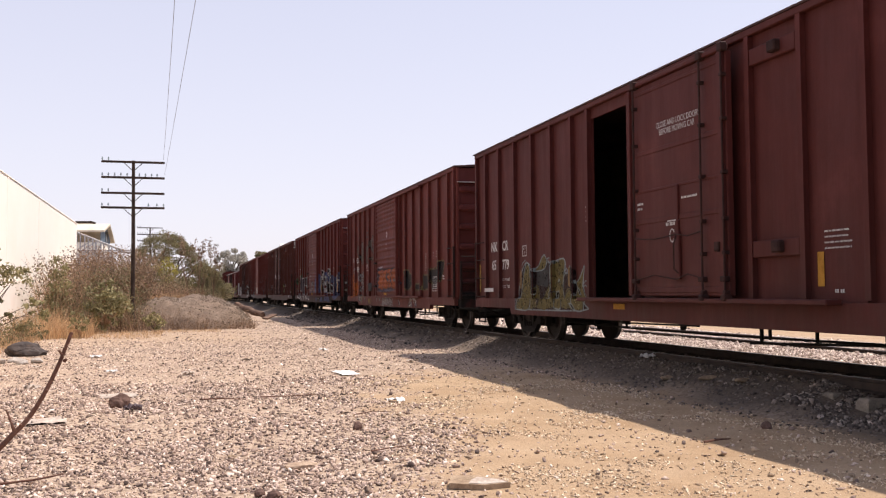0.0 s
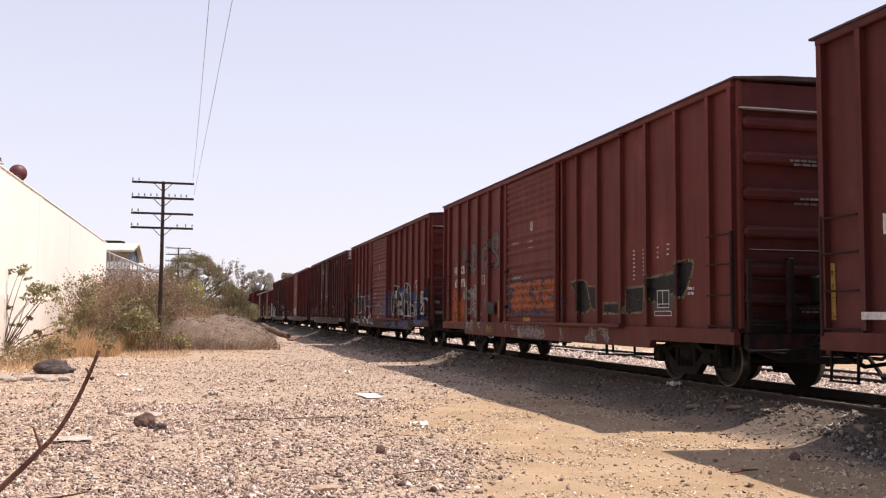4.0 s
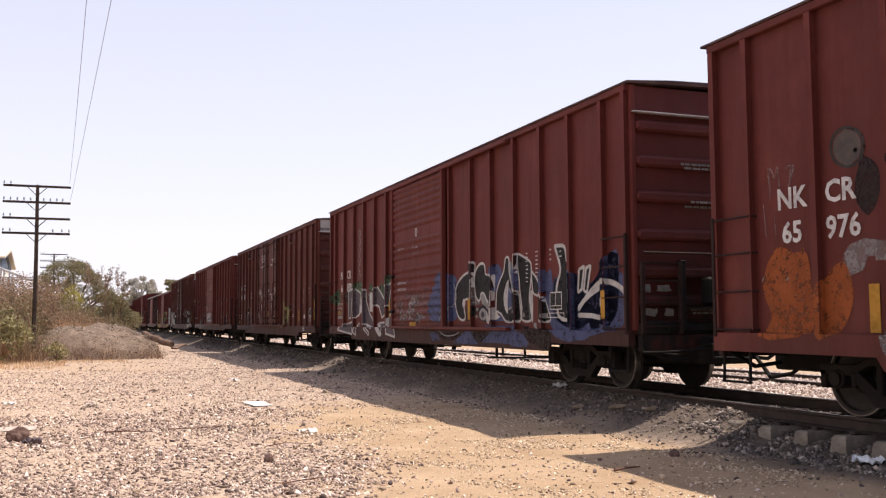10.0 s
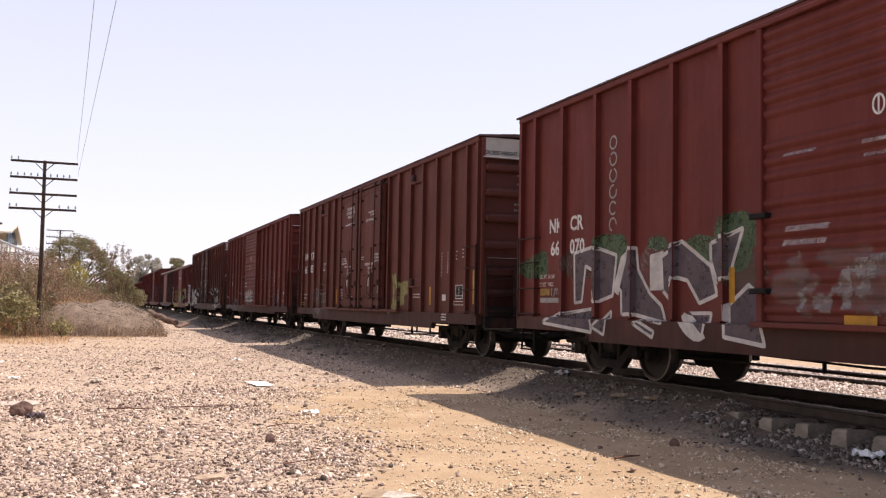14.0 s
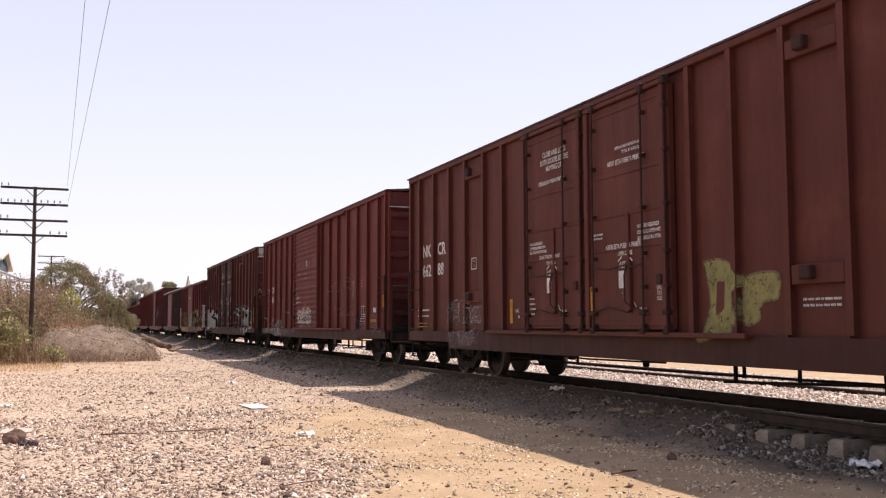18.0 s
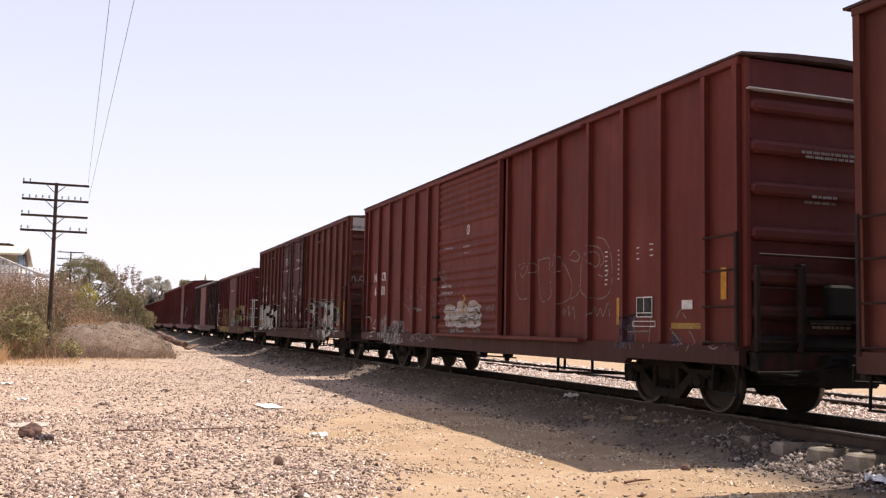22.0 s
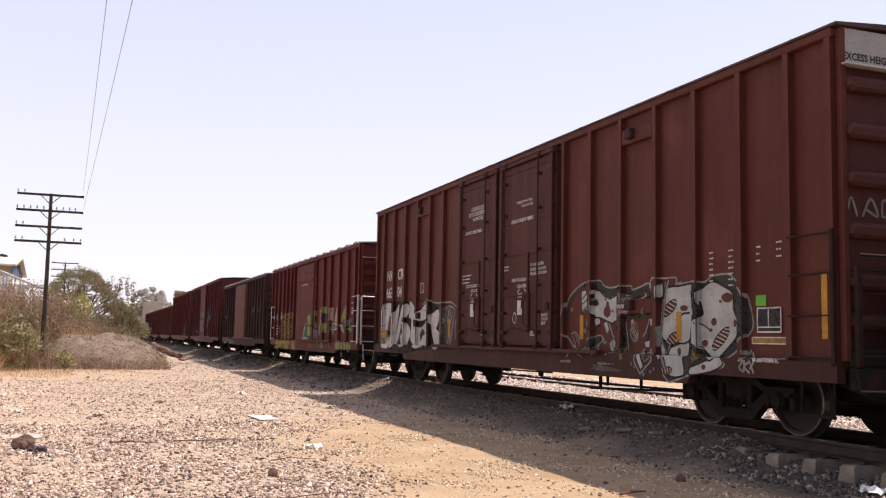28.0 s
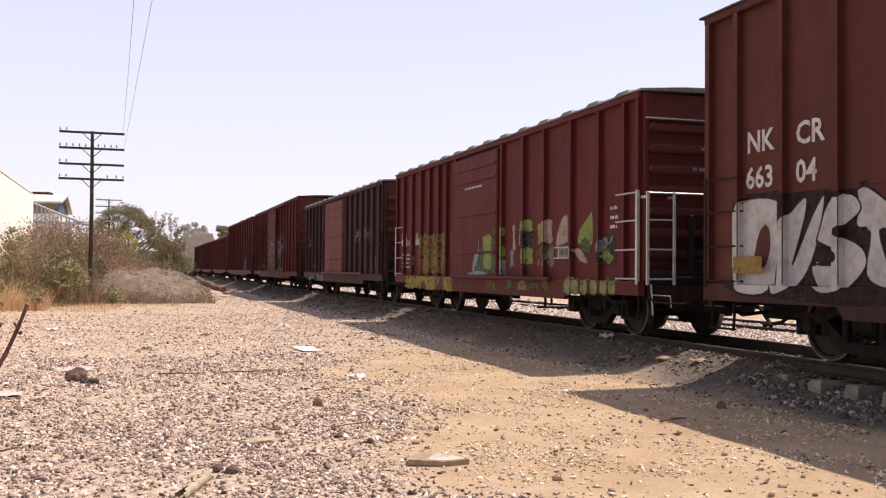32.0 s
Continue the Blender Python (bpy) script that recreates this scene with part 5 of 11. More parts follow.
def plug_door(car, spec, a_, b_):
    top, H = spec["top"], HALF + spec.get("door_out", 0)
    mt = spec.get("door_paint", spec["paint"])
    d = part("plug_door", Geo().box(-H - 0.035, -H + 0.075, a_ + 0.03, b_ - 0.03, 1.10, top - 0.24, 0.015), mt, car, "plug door with locking rods")
    w_ = b_ - a_
    for y in (a_ + 0.12, b_ - 0.07):
        part("door_stile", Geo().box(-H - 0.085, -H - 0.03, y - 0.06, y + 0.06, 1.10, top - 0.24, 0.01), mt, d)
    dk = M["door_gear"]
    for z, t_ in ((1.20, 0.045), (2.33, 0.04), (2.83, 0.022), (3.47, 0.038), (top - 0.36, 0.03)):
        part("door_batten", Geo().box(-H - 0.050, -H - 0.03, a_ + 0.12, b_ - 0.14, z - t_, z + t_, 0.008), mt, d)
    rods = (b_ - 0.30, a_ + 0.62, a_ + 0.04)
    for y in rods:
        part("locking_rod", Geo().tube([(-H - 0.10, y, 1.02), (-H - 0.10, y, top - 0.17)], 0.017, 8), dk, d)
        for z in (1.16, 1.72, 2.20, 2.86, 3.62, 4.25):
            part("rod_guide", Geo().box(-H - 0.122, -H - 0.03, y - 0.034, y + 0.034, z - 0.028, z + 0.028, 0.008), dk, d)
        part("rod_foot", Geo().box(-H - 0.15, -H - 0.02, y - 0.055, y + 0.055, 1.04, 1.13, 0.015), dk, d)
        part("rod_stop", Geo().box(-H - 0.125, -H - 0.02, y - 0.03, y + 0.10, 1.31, 1.39, 0.015), dk, d)
        part("rod_head", Geo().box(-H - 0.13, -H - 0.02, y - 0.06, y + 0.06, top - 0.26, top - 0.13, 0.015), dk, d)
    # crank column with its handle, and the links that draw the rods
    yc = a_ + w_ * 0.46
    part("crank_column", Geo().box(-H - 0.085, -H - 0.03, yc - 0.075, yc + 0.075, 1.36, 2.10, 0.012).box(-H - 0.07, -H - 0.03, yc - 0.03, yc + 0.03, 2.10, 2.84, 0.008), mt, d)
    part("door_handle", Geo().tube([(-H - 0.09, yc, 2.04), (-H - 0.15, yc - 0.03, 1.9), (-H - 0.16, yc - 0.05, 1.52), (-H - 0.12, yc - 0.12, 1.45)], 0.013, 7), dk, d)
    for y, z, dip in ((rods[0], 2.06, 0.05), (rods[1], 2.06, 0.05), (rods[0], 1.36, -0.08), (rods[1], 1.36, -0.08)):
        part("link_rod", Geo().tube([(-H - 0.09, yc, z), (-H - 0.12, (y + yc) / 2, z - dip), (-H - 0.10, y, z)], 0.011, 6), dk, d)
    part("lock_box", Geo().box(-H - 0.12, -H - 0.03, a_ + 0.16, a_ + 0.28, 1.74, 1.88, 0.015), dk, d)
    if (a_, b_) == spec["doors"][0][:2]:
        lo, hi = min(q[0] for q in spec["doors"]), max(q[1] for q in spec["doors"])
        part("door_rail", Geo().box(-H - 0.12, -HALF - 0.001, lo - w_ * 0.7, hi + w_ * 0.7, 1.0, 1.07, 0.012), mt, car)
    part("door_hood", Geo().box(-H - 0.09, -H + 0.01, a_ + 0.01, b_ - 0.01, top - 0.23, top - 0.165, 0.01), mt, car)


def flat_door(car, spec, a_, b_):
    top = spec["top"]
    mt = spec.get("door_paint", spec["paint"])
    d = part("sliding_door", Geo().box(-HALF - 0.035, -SHEET + 0.02, a_, b_, 1.06, top - 0.2, 0.015), mt, car, "smooth sliding door")
    for z in (1.6, 2.5, 3.3, top - 0.5):
        part("door_batten", Geo().box(-HALF - 0.06, -HALF - 0.03, a_ + 0.05, b_ - 0.05, z - 0.03, z + 0.03, 0.008), mt, d)
    part("door_rail", Geo().box(-HALF - 0.11, -HALF, a_ - (b_ - a_), b_ + 0.1, 1.0, 1.07, 0.012), mt, car)


TOP = 4.80
def even(a_, b_, n):
    return [a_ + (b_ - a_) * (i + 0.5) / n for i in range(n)]


CARS = {}
def add_car(key, label, **spec):
    spec.setdefault("top", TOP)
    CARS[key] = (boxcar("boxcar", label, spec), spec)


add_car("A", "dull oxide-red boxcar with its plug door slid open", y0=5.75, y1=23.69, top=4.84, door_out=0.12, paint=M["paint_dull"],
        posts=[23.62, 22.88, 21.86, 20.75, 19.62, 18.5, 17.42, 16.62, 11.28, 10.15, 9.0, 7.9, 6.8, 5.82], brackets=[(11.28, 10.15)], doors=[(11.53, 14.53, "plug")], opening=(14.5, 16.56))
add_car("B", "oxide-red boxcar with corrugated door and faded spray paint", y0=25.70, y1=43.22, paint=M["paint_red_b"],
        posts=[43.15, 42.5, 41.39, 40.32, 39.27, 38.21, 37.12, 36.42, 32.62, 31.8, 30.73, 29.65, 28.58, 27.48, 26.42, 25.77], doors=[(32.8, 36.33, "corr")])
add_car("C", "oxide-red boxcar with corrugated door and blue and mauve graffiti", y0=45.24, y1=63.4, paint=M["paint_red"], sill_paint=M["paint_sill"],
        posts=[63.33, 62.74, 61.68, 60.55, 59.49, 58.41, 57.31, 56.53, 52.62, 51.38, 50.34, 49.25, 48.14, 47.08, 46.0, 45.31], doors=[(52.8, 56.45, "corr")])
add_car("D", "brown boxcar with two plug doors and white stencilling", y0=65.40, y1=83.2, paint=M["paint_brown"], sill_paint=M["paint_sill"],
        posts=[83.13, 82.48, 81.52, 80.55, 79.62, 78.64, 77.72, 76.75, 71.69, 70.81, 69.85, 68.92, 67.94, 67.0, 66.06, 65.47], doors=[(74.41, 76.67, "plug"), (72.05, 74.36, "plug")], brackets=[(79.62, 78.64), (69.85, 68.92)])
add_car("E", "oxide-red boxcar with corrugated door and line-drawn graffiti", y0=85.15, y1=103.15, paint=M["paint_red"], sill_paint=M["paint_sill"],
        sill=0.71, posts=[103.08, 102.62, 101.57, 100.52, 99.38, 98.28, 97.24, 96.29, 92.4, 91.3, 90.25, 89.1, 88.0, 86.95, 85.9, 85.22], doors=[(92.6, 96.21, "corr")])
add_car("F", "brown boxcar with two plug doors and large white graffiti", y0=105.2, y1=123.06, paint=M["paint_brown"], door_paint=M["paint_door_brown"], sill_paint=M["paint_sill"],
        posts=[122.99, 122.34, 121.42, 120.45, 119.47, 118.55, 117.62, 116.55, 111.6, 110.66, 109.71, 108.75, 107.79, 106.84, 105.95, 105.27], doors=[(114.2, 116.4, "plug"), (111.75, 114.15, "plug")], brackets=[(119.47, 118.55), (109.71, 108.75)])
add_car("G", "low maroon boxcar with bumpy roof and green graffiti", y0=124.87, y1=139.65, top=4.10, paint=M["paint_maroon"], roof=M["roof_grey"], roof_bumps=1, roof_ribs=14, end_ladder=M["galv"], ladder_paint=M["galv"], brackets_off=1,
        posts=[139.58, 138.8, 137.9, 137.0, 136.2, 135.4, 134.75, 134.0, 130.85, 129.65, 128.6, 127.4, 126.3, 125.4, 124.94], doors=[(131.0, 133.9, "flat")])
add_car("H", "low dark brown boxcar with a faded red door", y0=141.3, y1=156.3, top=4.10, paint=M["paint_dark"], roof=M["roof_grey"], roof_bumps=1, door_paint=M["paint_pink"],
        posts=[141.37] + even(141.4, 147.4, 7) + even(151.1, 156.2, 6), doors=[(147.5, 151.0, "flat")])
add_car("I", "tall maroon boxcar with pale blue graffiti", y0=158.3, y1=176.2, paint=M["paint_maroon"], posts=[158.4] + even(158.4, 165.6, 7) + even(169.4, 176.1, 7), doors=[(165.7, 169.3, "corr")])
add_car("J", "tall dark oxide-red boxcar", y0=178.2, y1=196.1, paint=M["paint_maroon"], posts=even(178.2, 196.1, 15))
add_car("K", "low oxide-red boxcar far down the train", y0=198.1, y1=213.1, top=4.05, paint=M["paint_red"], posts=even(198.1, 213.1, 13))
add_car("L", "low maroon boxcar far down the train", y0=215.0, y1=230.0, top=4.05, paint=M["paint_maroon"], posts=even(215.0, 230.0, 13))
add_car("N", "low oxide-red boxcar towards the train's tail", y0=232.0, y1=247.0, top=4.05, paint=M["paint_dull"], posts=even(232.0, 247.0, 13))


def container_car(y0, y1):
    L = y1 - y0
    car = thing("container_wagon", "low wagon carrying stacked beige containers", "freight wagon", (TRACK_X, y0, CAR_Z), group="container wagons")
    part("well_frame", Geo().box(-1.5, 1.5, 0, L, 0.5, 1.1, 0.03), M["paint_dull"], car)
    for k in range(2):
        c = part("container", Geo().box(-1.22, 1.22, 1.2, L - 1.2, 0.75 + k * 2.75, 3.42 + k * 2.75, 0.03), M["container"], car)
        me = Geo().box(-1.255, -1.21, -0.09, 0.09, 0.85 + k * 2.75, 3.32 + k * 2.75, 0.01).mesh("corrugation", M["container"])
        for y in np.linspace(1.6, L - 1.6, 22):
            part("corrugation", me, None, c, at=(0, y, 0))
    for y in (1.4, L - 1.4):
        truck(car, y)
    TRAIN.append((car, y0))


for k in range(4):
    container_car(249.5 + 17.5 * k, 265.8 + 17.5 * k)

# ---- lettering, reflectors and sprayed graffiti on the cars ----
def smooth_line(pts, per=7):
    """Points of a smooth curve through pts."""
    P = [np.array(p, float) for p in pts]
    P = [2 * P[0] - P[1]] + P + [2 * P[-1] - P[-2]]
    out = []
    for i in range(1, len(P) - 2):
        for k in range(per):
            t = k / per
            a_, b_, c_, d_ = P[i - 1], P[i], P[i + 1], P[i + 2]
            out.append(0.5 * (2 * b_ + (c_ - a_) * t + (2 * a_ - 5 * b_ + 4 * c_ - d_) * t * t + (3 * b_ - a_ - 3 * c_ + d_) * t ** 3))
    out.append(P[-2])
    return np.array(out)


def ribbon(geo, line, width, at, lift, across=4):
    """A painted stroke of that width along a line of (y, z), lying on the surface at."""
    d = np.gradient(line, axis=0)
    d /= np.maximum(np.linalg.norm(d, axis=1), 1e-6)[:, None]
    pts = np.concatenate([[line[0] - d[0] * width * 0.42], line, [line[-1] + d[-1] * width * 0.42]])
    d = np.concatenate([[d[0]], d, [d[-1]]])
    w_ = np.full(len(pts), width)
    w_[0] = w_[-1] = width * 0.45
    nrm = np.stack([-d[:, 1], d[:, 0]], 1)
    s = np.linspace(-0.5, 0.5, across + 1)
    g = pts[:, None, :] + nrm[:, None, :] * (w_[:, None] * s[None])[:, :, None]
    x = at(g[:, :, 0], g[:, :, 1]) - lift
    v = np.stack([x, g[:, :, 0], g[:, :, 1]], -1).reshape(-1, 3)
    n, m_ = len(pts), across + 1
    geo.raw(v.tolist(), [(i * m_ + j, i * m_ + j + 1, (i + 1) * m_ + j + 1, (i + 1) * m_ + j) for i in range(n - 1) for j in range(across)])


def breaks(spec):
    """The y at which the near side steps in or out: posts and doors."""
    hw = spec.get("post_w", 0.095) / 2
    e_ = [p + k * hw for p in spec["posts"] for k in (-1, 1)] + [v for p, q in spec["brackets"] for v in (q + 0.06, p - 0.06)] + [v for d in spec["doors"] for v in d[:2]]
    return np.sort(np.array([v + k for v in e_ for k in (-0.002, 0.002)]))


def finely(line, step=0.025):
    """The same line with points at an even, close spacing."""
    d = np.concatenate([[0], np.cumsum(np.linalg.norm(np.diff(line, axis=0), axis=1))])
    t = np.linspace(0, d[-1], max(3, int(d[-1] / step)))
    return np.stack([np.interp(t, d, line[:, k]) for k in (0, 1)], 1)


ANGULAR = ("g_purple", "g_chalk")


def shape(key, fill, edge, width, level, pts):
    """A sprayed shape with the outline pts in (y, z) along the car, and an edge line round it."""
    car, spec = CARS[key]
    P = np.array(pts, float) - [spec["y0"], 0]
    Q = np.concatenate([P, P[:1]])
    if (len(P) > 4 or fill == "g_green") and fill not in ANGULAR:
        Q = smooth_line(Q, 3)
    a_, b_ = Q[:-1], Q[1:]
    lift = 0.004 + 0.0011 * level
    bk = breaks(spec)
    v, f = [], []
    on_door = any(k_ == "corr" and Q[:, 0].max() > d0 and Q[:, 0].min() < d1 for d0, d1, k_ in spec["doors"])
    n = max(7, int((Q[:, 1].max() - Q[:, 1].min()) / (0.018 if on_door else 0.045)))
    zs = np.linspace(Q[:, 1].min() + 1e-4, Q[:, 1].max() - 1e-4, n + 1)
    if spec["brackets"] and zs[0] < 1.6 and zs[-1] > 1.9:
        zs = np.sort(np.concatenate([zs, [1.616, 1.62, 1.870, 1.874]]))
    if zs[0] < 1.02 and zs[-1] > 1.04:
        zs = np.sort(np.concatenate([zs[np.abs(zs - 1.03) > 0.006], [1.028, 1.032]]))

    def cuts(z):
        m_ = (a_[:, 1] <= z) != (b_[:, 1] <= z)
        return np.sort(a_[m_, 0] + (z - a_[m_, 1]) / (b_[m_, 1] - a_[m_, 1]) * (b_[m_, 0] - a_[m_, 0]))
    for z0, z1 in zip(zs[:-1], zs[1:]):
        lo, hi, mid = cuts(z0), cuts(z1), cuts((z0 + z1) / 2)
        if len(lo) != len(hi) or len(lo) != len(mid):
            lo = hi = mid
        for k in range(0, len(mid) - 1, 2):
            inner = bk[(bk > min(lo[k], hi[k])) & (bk < max(lo[k + 1], hi[k + 1]))]
            y0s = np.concatenate([[lo[k]], np.clip(inner, lo[k], lo[k + 1]), [lo[k + 1]]])
            y1s = np.concatenate([[hi[k]], np.clip(inner, hi[k], hi[k + 1]), [hi[k + 1]]])
            i0 = len(v)
            for u, w_ in zip(y0s, y1s):
                v += [(u, z0), (w_, z1)]
            f += [(i0 + 2 * q, i0 + 2 * q + 2, i0 + 2 * q + 3, i0 + 2 * q + 1) for q in range(len(y0s) - 1)]
    v = np.array(v)
    x = spec["at"](v[:, 0], v[:, 1]) - lift
    me = Geo().raw(np.stack([x, v[:, 0], v[:, 1]], 1).tolist(), f)
    p = tagged(part("graffiti_fill", me, M[fill], car), kind="stuff")
    if edge:
        g = Geo()
        ribbon(g, finely(Q), width, spec["at"], lift + 0.0006, 2)
        tagged(part("graffiti_outline", g, M[edge], p), kind="stuff")


def stroke(key, paint, width, level, pts):
    car, spec = CARS[key]
    g = Geo()
    ribbon(g, finely(smooth_line(np.array(pts, float) - [spec["y0"], 0], 6)), width, spec["at"], 0.0045 + 0.0011 * level, 2)
    tagged(part("graffiti_line", g, M[paint], car), kind="stuff")


def cloud(key, ya, yb, z0, z1, mat_, seed=1, cover=0.5, cell=0.03, lift=0.004, scale=1.2, label="", hard=1.0):
    """A ragged sprayed or worn patch."""
    car, spec = CARS[key]
    off = spec["y0"]
    ny, nz = max(2, int((ya - yb) / cell)), max(2, int((z1 - z0) / cell))
    Y, Z = np.meshgrid(np.linspace(yb - off, ya - off, ny + 1), np.linspace(z0, z1, nz + 1), indexing="ij")
    m_ = np.zeros((ny, nz))
    for i in range(ny):
        for j in range(nz):
            u, v = 2 * (i + 0.5) / ny - 1, 2 * (j + 0.5) / nz - 1
            e_ = 1 - max(abs(u), abs(v)) ** (3 * hard)
            m_[i, j] = (noise.noise((Y[i, j] * scale, Z[i, j] * scale, seed * 7.3)) + 0.5 * noise.noise((Y[i, j] * scale * 3, Z[i, j] * scale * 3, seed * 3.1)) + cover) * e_
    X = spec["at"](Y, Z) - lift
    idx = np.arange((ny + 1) * (nz + 1)).reshape(ny + 1, nz + 1)
    f = [(idx[i, j], idx[i + 1, j], idx[i + 1, j + 1], idx[i, j + 1]) for i in range(ny) for j in range(nz) if m_[i, j] > 0.12]
    if not f:
        return
    v = np.stack([X, Y, Z], -1).reshape(-1, 3).tolist()
    tagged(part("sprayed_patch", Geo().raw(v, [tuple(int(k) for k in q) for q in f]), mat_, car, label), kind="stuff")


def scribble(key, ya, yb, z0, z1, mat_, width=0.03, loops=5, seed=1):
    """A quick looping line tag."""
    car, spec = CARS[key]
    r = random.Random(seed)
    off = spec["y0"]
    g = Geo()
    w_ = (ya - yb) / loops
    for i in range(loops):
        c = ya - off - w_ * (i + 0.5)
        q = [(c + w_ * r.uniform(-0.55, 0.55), z0 + (z1 - z0) * v) for v in (r.uniform(0, 0.3), r.uniform(0.7, 1), r.uniform(0.5, 0.9), r.uniform(0, 0.2), r.uniform(0.4, 0.7))]
        ribbon(g, smooth_line(q), width, spec["at"], 0.008, 2)
    tagged(part("graffiti_line", g, mat_, car), kind="stuff")


def rings(key, spots, mat_, width=0.05):
    """Loose round loops drawn with one line: (y, z, ry, rz, from, to) in degrees."""
    car, spec = CARS[key]
    g = Geo()
    for y, z, ry, rz, a0, a1 in spots:
        t = np.radians(np.linspace(a0, a1, 22))
        ribbon(g, np.stack([y - spec["y0"] - ry * np.cos(t), z + rz * np.sin(t)], 1), width, spec["at"], 0.008, 2)
    tagged(part("graffiti_line", g, mat_, car), kind="stuff")


def badge(key, y):
    """A ring with an upright bar, standing on the crests of the corrugated door."""
    car, spec = CARS[key]
    y -= spec["y0"]
    flat = lambda a_, b_: np.full(np.shape(a_), -HALF - 0.040)
    g = Geo()
    t = np.linspace(0, 2 * math.pi, 33)
    ribbon(g, np.stack([y + 0.075 * np.cos(t), 3.36 + 0.10 * np.sin(t)], 1), 0.026, flat, 0.0, 2)
    ribbon(g, np.array([(y, 3.28), (y, 3.36), (y, 3.44)]), 0.026, flat, 0.0, 2)
    part("round_mark", g, M["white_mark"], car)


def words(key, text, y, z, size, **kw):
    car, spec = CARS[key]
    return lettered(car, spec, text, y - spec["y0"], z, size, **kw)


def mark(key, ya, yb, z0, z1, mat_, name="reflector", label=""):
    car, spec = CARS[key]
    return plate(car, spec, yb - spec["y0"], ya - spec["y0"], z0, z1, mat_, name, label)


def small(key, y, z, rows, width, h=0.04, gap=0.08, seed=1):
    car, spec = CARS[key]
    return bars(car, spec, y - spec["y0"], z, rows, width, h, gap, seed)


def frame_box(key, ya, yb, z0, z1, t=0.02, mat_=None):
    for a_, b_, c_, d_ in ((ya, yb, z0, z0 + t), (ya, yb, z1 - t, z1), (ya, ya - t, z0, z1), (yb + t, yb, z0, z1)):
        mark(key, a_, b_, c_, d_, mat_ or M["white_mark"], "marking")


def owner(key, y, z, left, right, gap=1.04, size=0.31, step=0.41, lean=0.06, squeeze=0.98):
    """The owner's letters over the car's number, split by a post."""
    words(key, "NK", y, z + step, size, bold=0.009, squeeze=squeeze)
    words(key, "CR", y - gap, z + step, size, bold=0.009, squeeze=squeeze)
    words(key, left, y - lean, z, size, bold=0.009, squeeze=squeeze)
    words(key, right, y - gap, z, size, bold=0.009, squeeze=squeeze)


def service_panel(key, y, z):
    """The black two-part stencil panel, the bar under it and the dimension columns."""
    mark(key, y, y - 0.44, z, z + 0.31, M["plate_black"], "stencil_panel")
    frame_box(key, y, y - 0.44, z, z + 0.31, 0.018)
    mark(key, y - 0.20, y - 0.215, z + 0.07, z + 0.31, M["white_mark"], "marking")
    mark(key, y, y - 0.44, z + 0.06, z + 0.075, M["white_mark"], "marking")
    frame_box(key, y - 0.08 + 0.18, y - 0.52, z - 0.14, z - 0.05, 0.015)
    small(key, y + 0.95, z + 1.05, 8, 0.08, 0.024, 0.075, 3)
    small(key, y + 0.55, z + 1.05, 7, 0.10, 0.024, 0.075, 4)
    small(key, y, z + 1.05, 3, 0.06, 0.024, 0.085, 5)
    small(key, y - 0.36, z + 1.08, 3, 0.09, 0.024, 0.085, 6)


def end_marks(key, plate_words=None):
    """White ledge and fine lines on the end that faces the camera; a white board on the tall cars."""
    car, spec = CARS[key]
    top = spec["top"]
    part("end_ledge", Geo().box(-1.51, 1.51, -0.13, 0.0, top - 0.46, top - 0.445), M["paint_white"], car, "pale ledge across the end")
    if plate_words:
        part("height_board", Geo().box(-1.51, 1.51, -0.055, -0.002, top - 0.44, top - 0.03), M["board_grey"], car, "grey board with dark warning words")
        me = text_mesh(plate_words, 0.115, M["plate_black"], 0.004, 1.0).copy()
        co = np.zeros(len(me.vertices) * 3)
        me.vertices.foreach_get("co", co)
        co = co.reshape(-1, 3)
        me.vertices.foreach_set("co", np.stack([-co[:, 1] * 1.03 / max(1e-6, float(-co[:, 1].min())) - 1.49, np.full(len(co), -0.059), co[:, 2] + 4.41], 1).ravel())
        me.update()
        part("lettering", me, None, car)
    # small stencilled lines on the ribs and between them, too fine to read
    g = Geo()
    r = random.Random(len(key) + int(top * 10))
    tall = top > 4.5
    rows_ = ((0.20, 4.18, 0.62, 0.038), (-0.68, 3.56, 0.85, 0.036), (-0.62, 3.50, 0.8, 0.036), (-0.52, 2.98, 0.42, 0.036), (-0.55, 2.92, 0.50, 0.036), (-0.48, 1.34, 0.7, 0.036), (-0.45, 1.28, 0.6, 0.036)) if tall else ((-0.35, 3.50, 0.9, 0.05), (-0.52, 3.16, 0.9, 0.05), (-0.68, 2.82, 1.0, 0.06))
    if plate_words:
        rows_ = tuple((-0.70 + 0.05 * (k % 3), 3.98 - 0.062 * k, 0.72 - 0.1 * (k % 2), 0.04) for k in range(5)) + tuple((-0.75 + 0.12 * (k % 2), 3.36 - 0.062 * k, 0.85 - 0.24 * (k % 2), 0.04) for k in range(4)) + ((-0.62, 1.34, 0.6, 0.036), (-0.5, 1.28, 0.4, 0.036))
    for x0, z, w_, h in rows_:
        yl = -0.118 if min(abs(z + h / 2 - q) for q in (END_RIBS if tall else END_RIBS_LOW)) < 0.12 else -0.006
        x = x0
        while x < x0 + w_:
            for _ in range(r.choice((2, 3, 4, 5))):
                l_ = h * r.uniform(0.45, 0.7)
                g.box(x, x + l_, yl - 0.003, yl, z, z + h)
                x += l_ + h * 0.2
            x += h * 0.5
    tagged(part("stencil_line", g, M["g_mist"], car), kind="stuff")


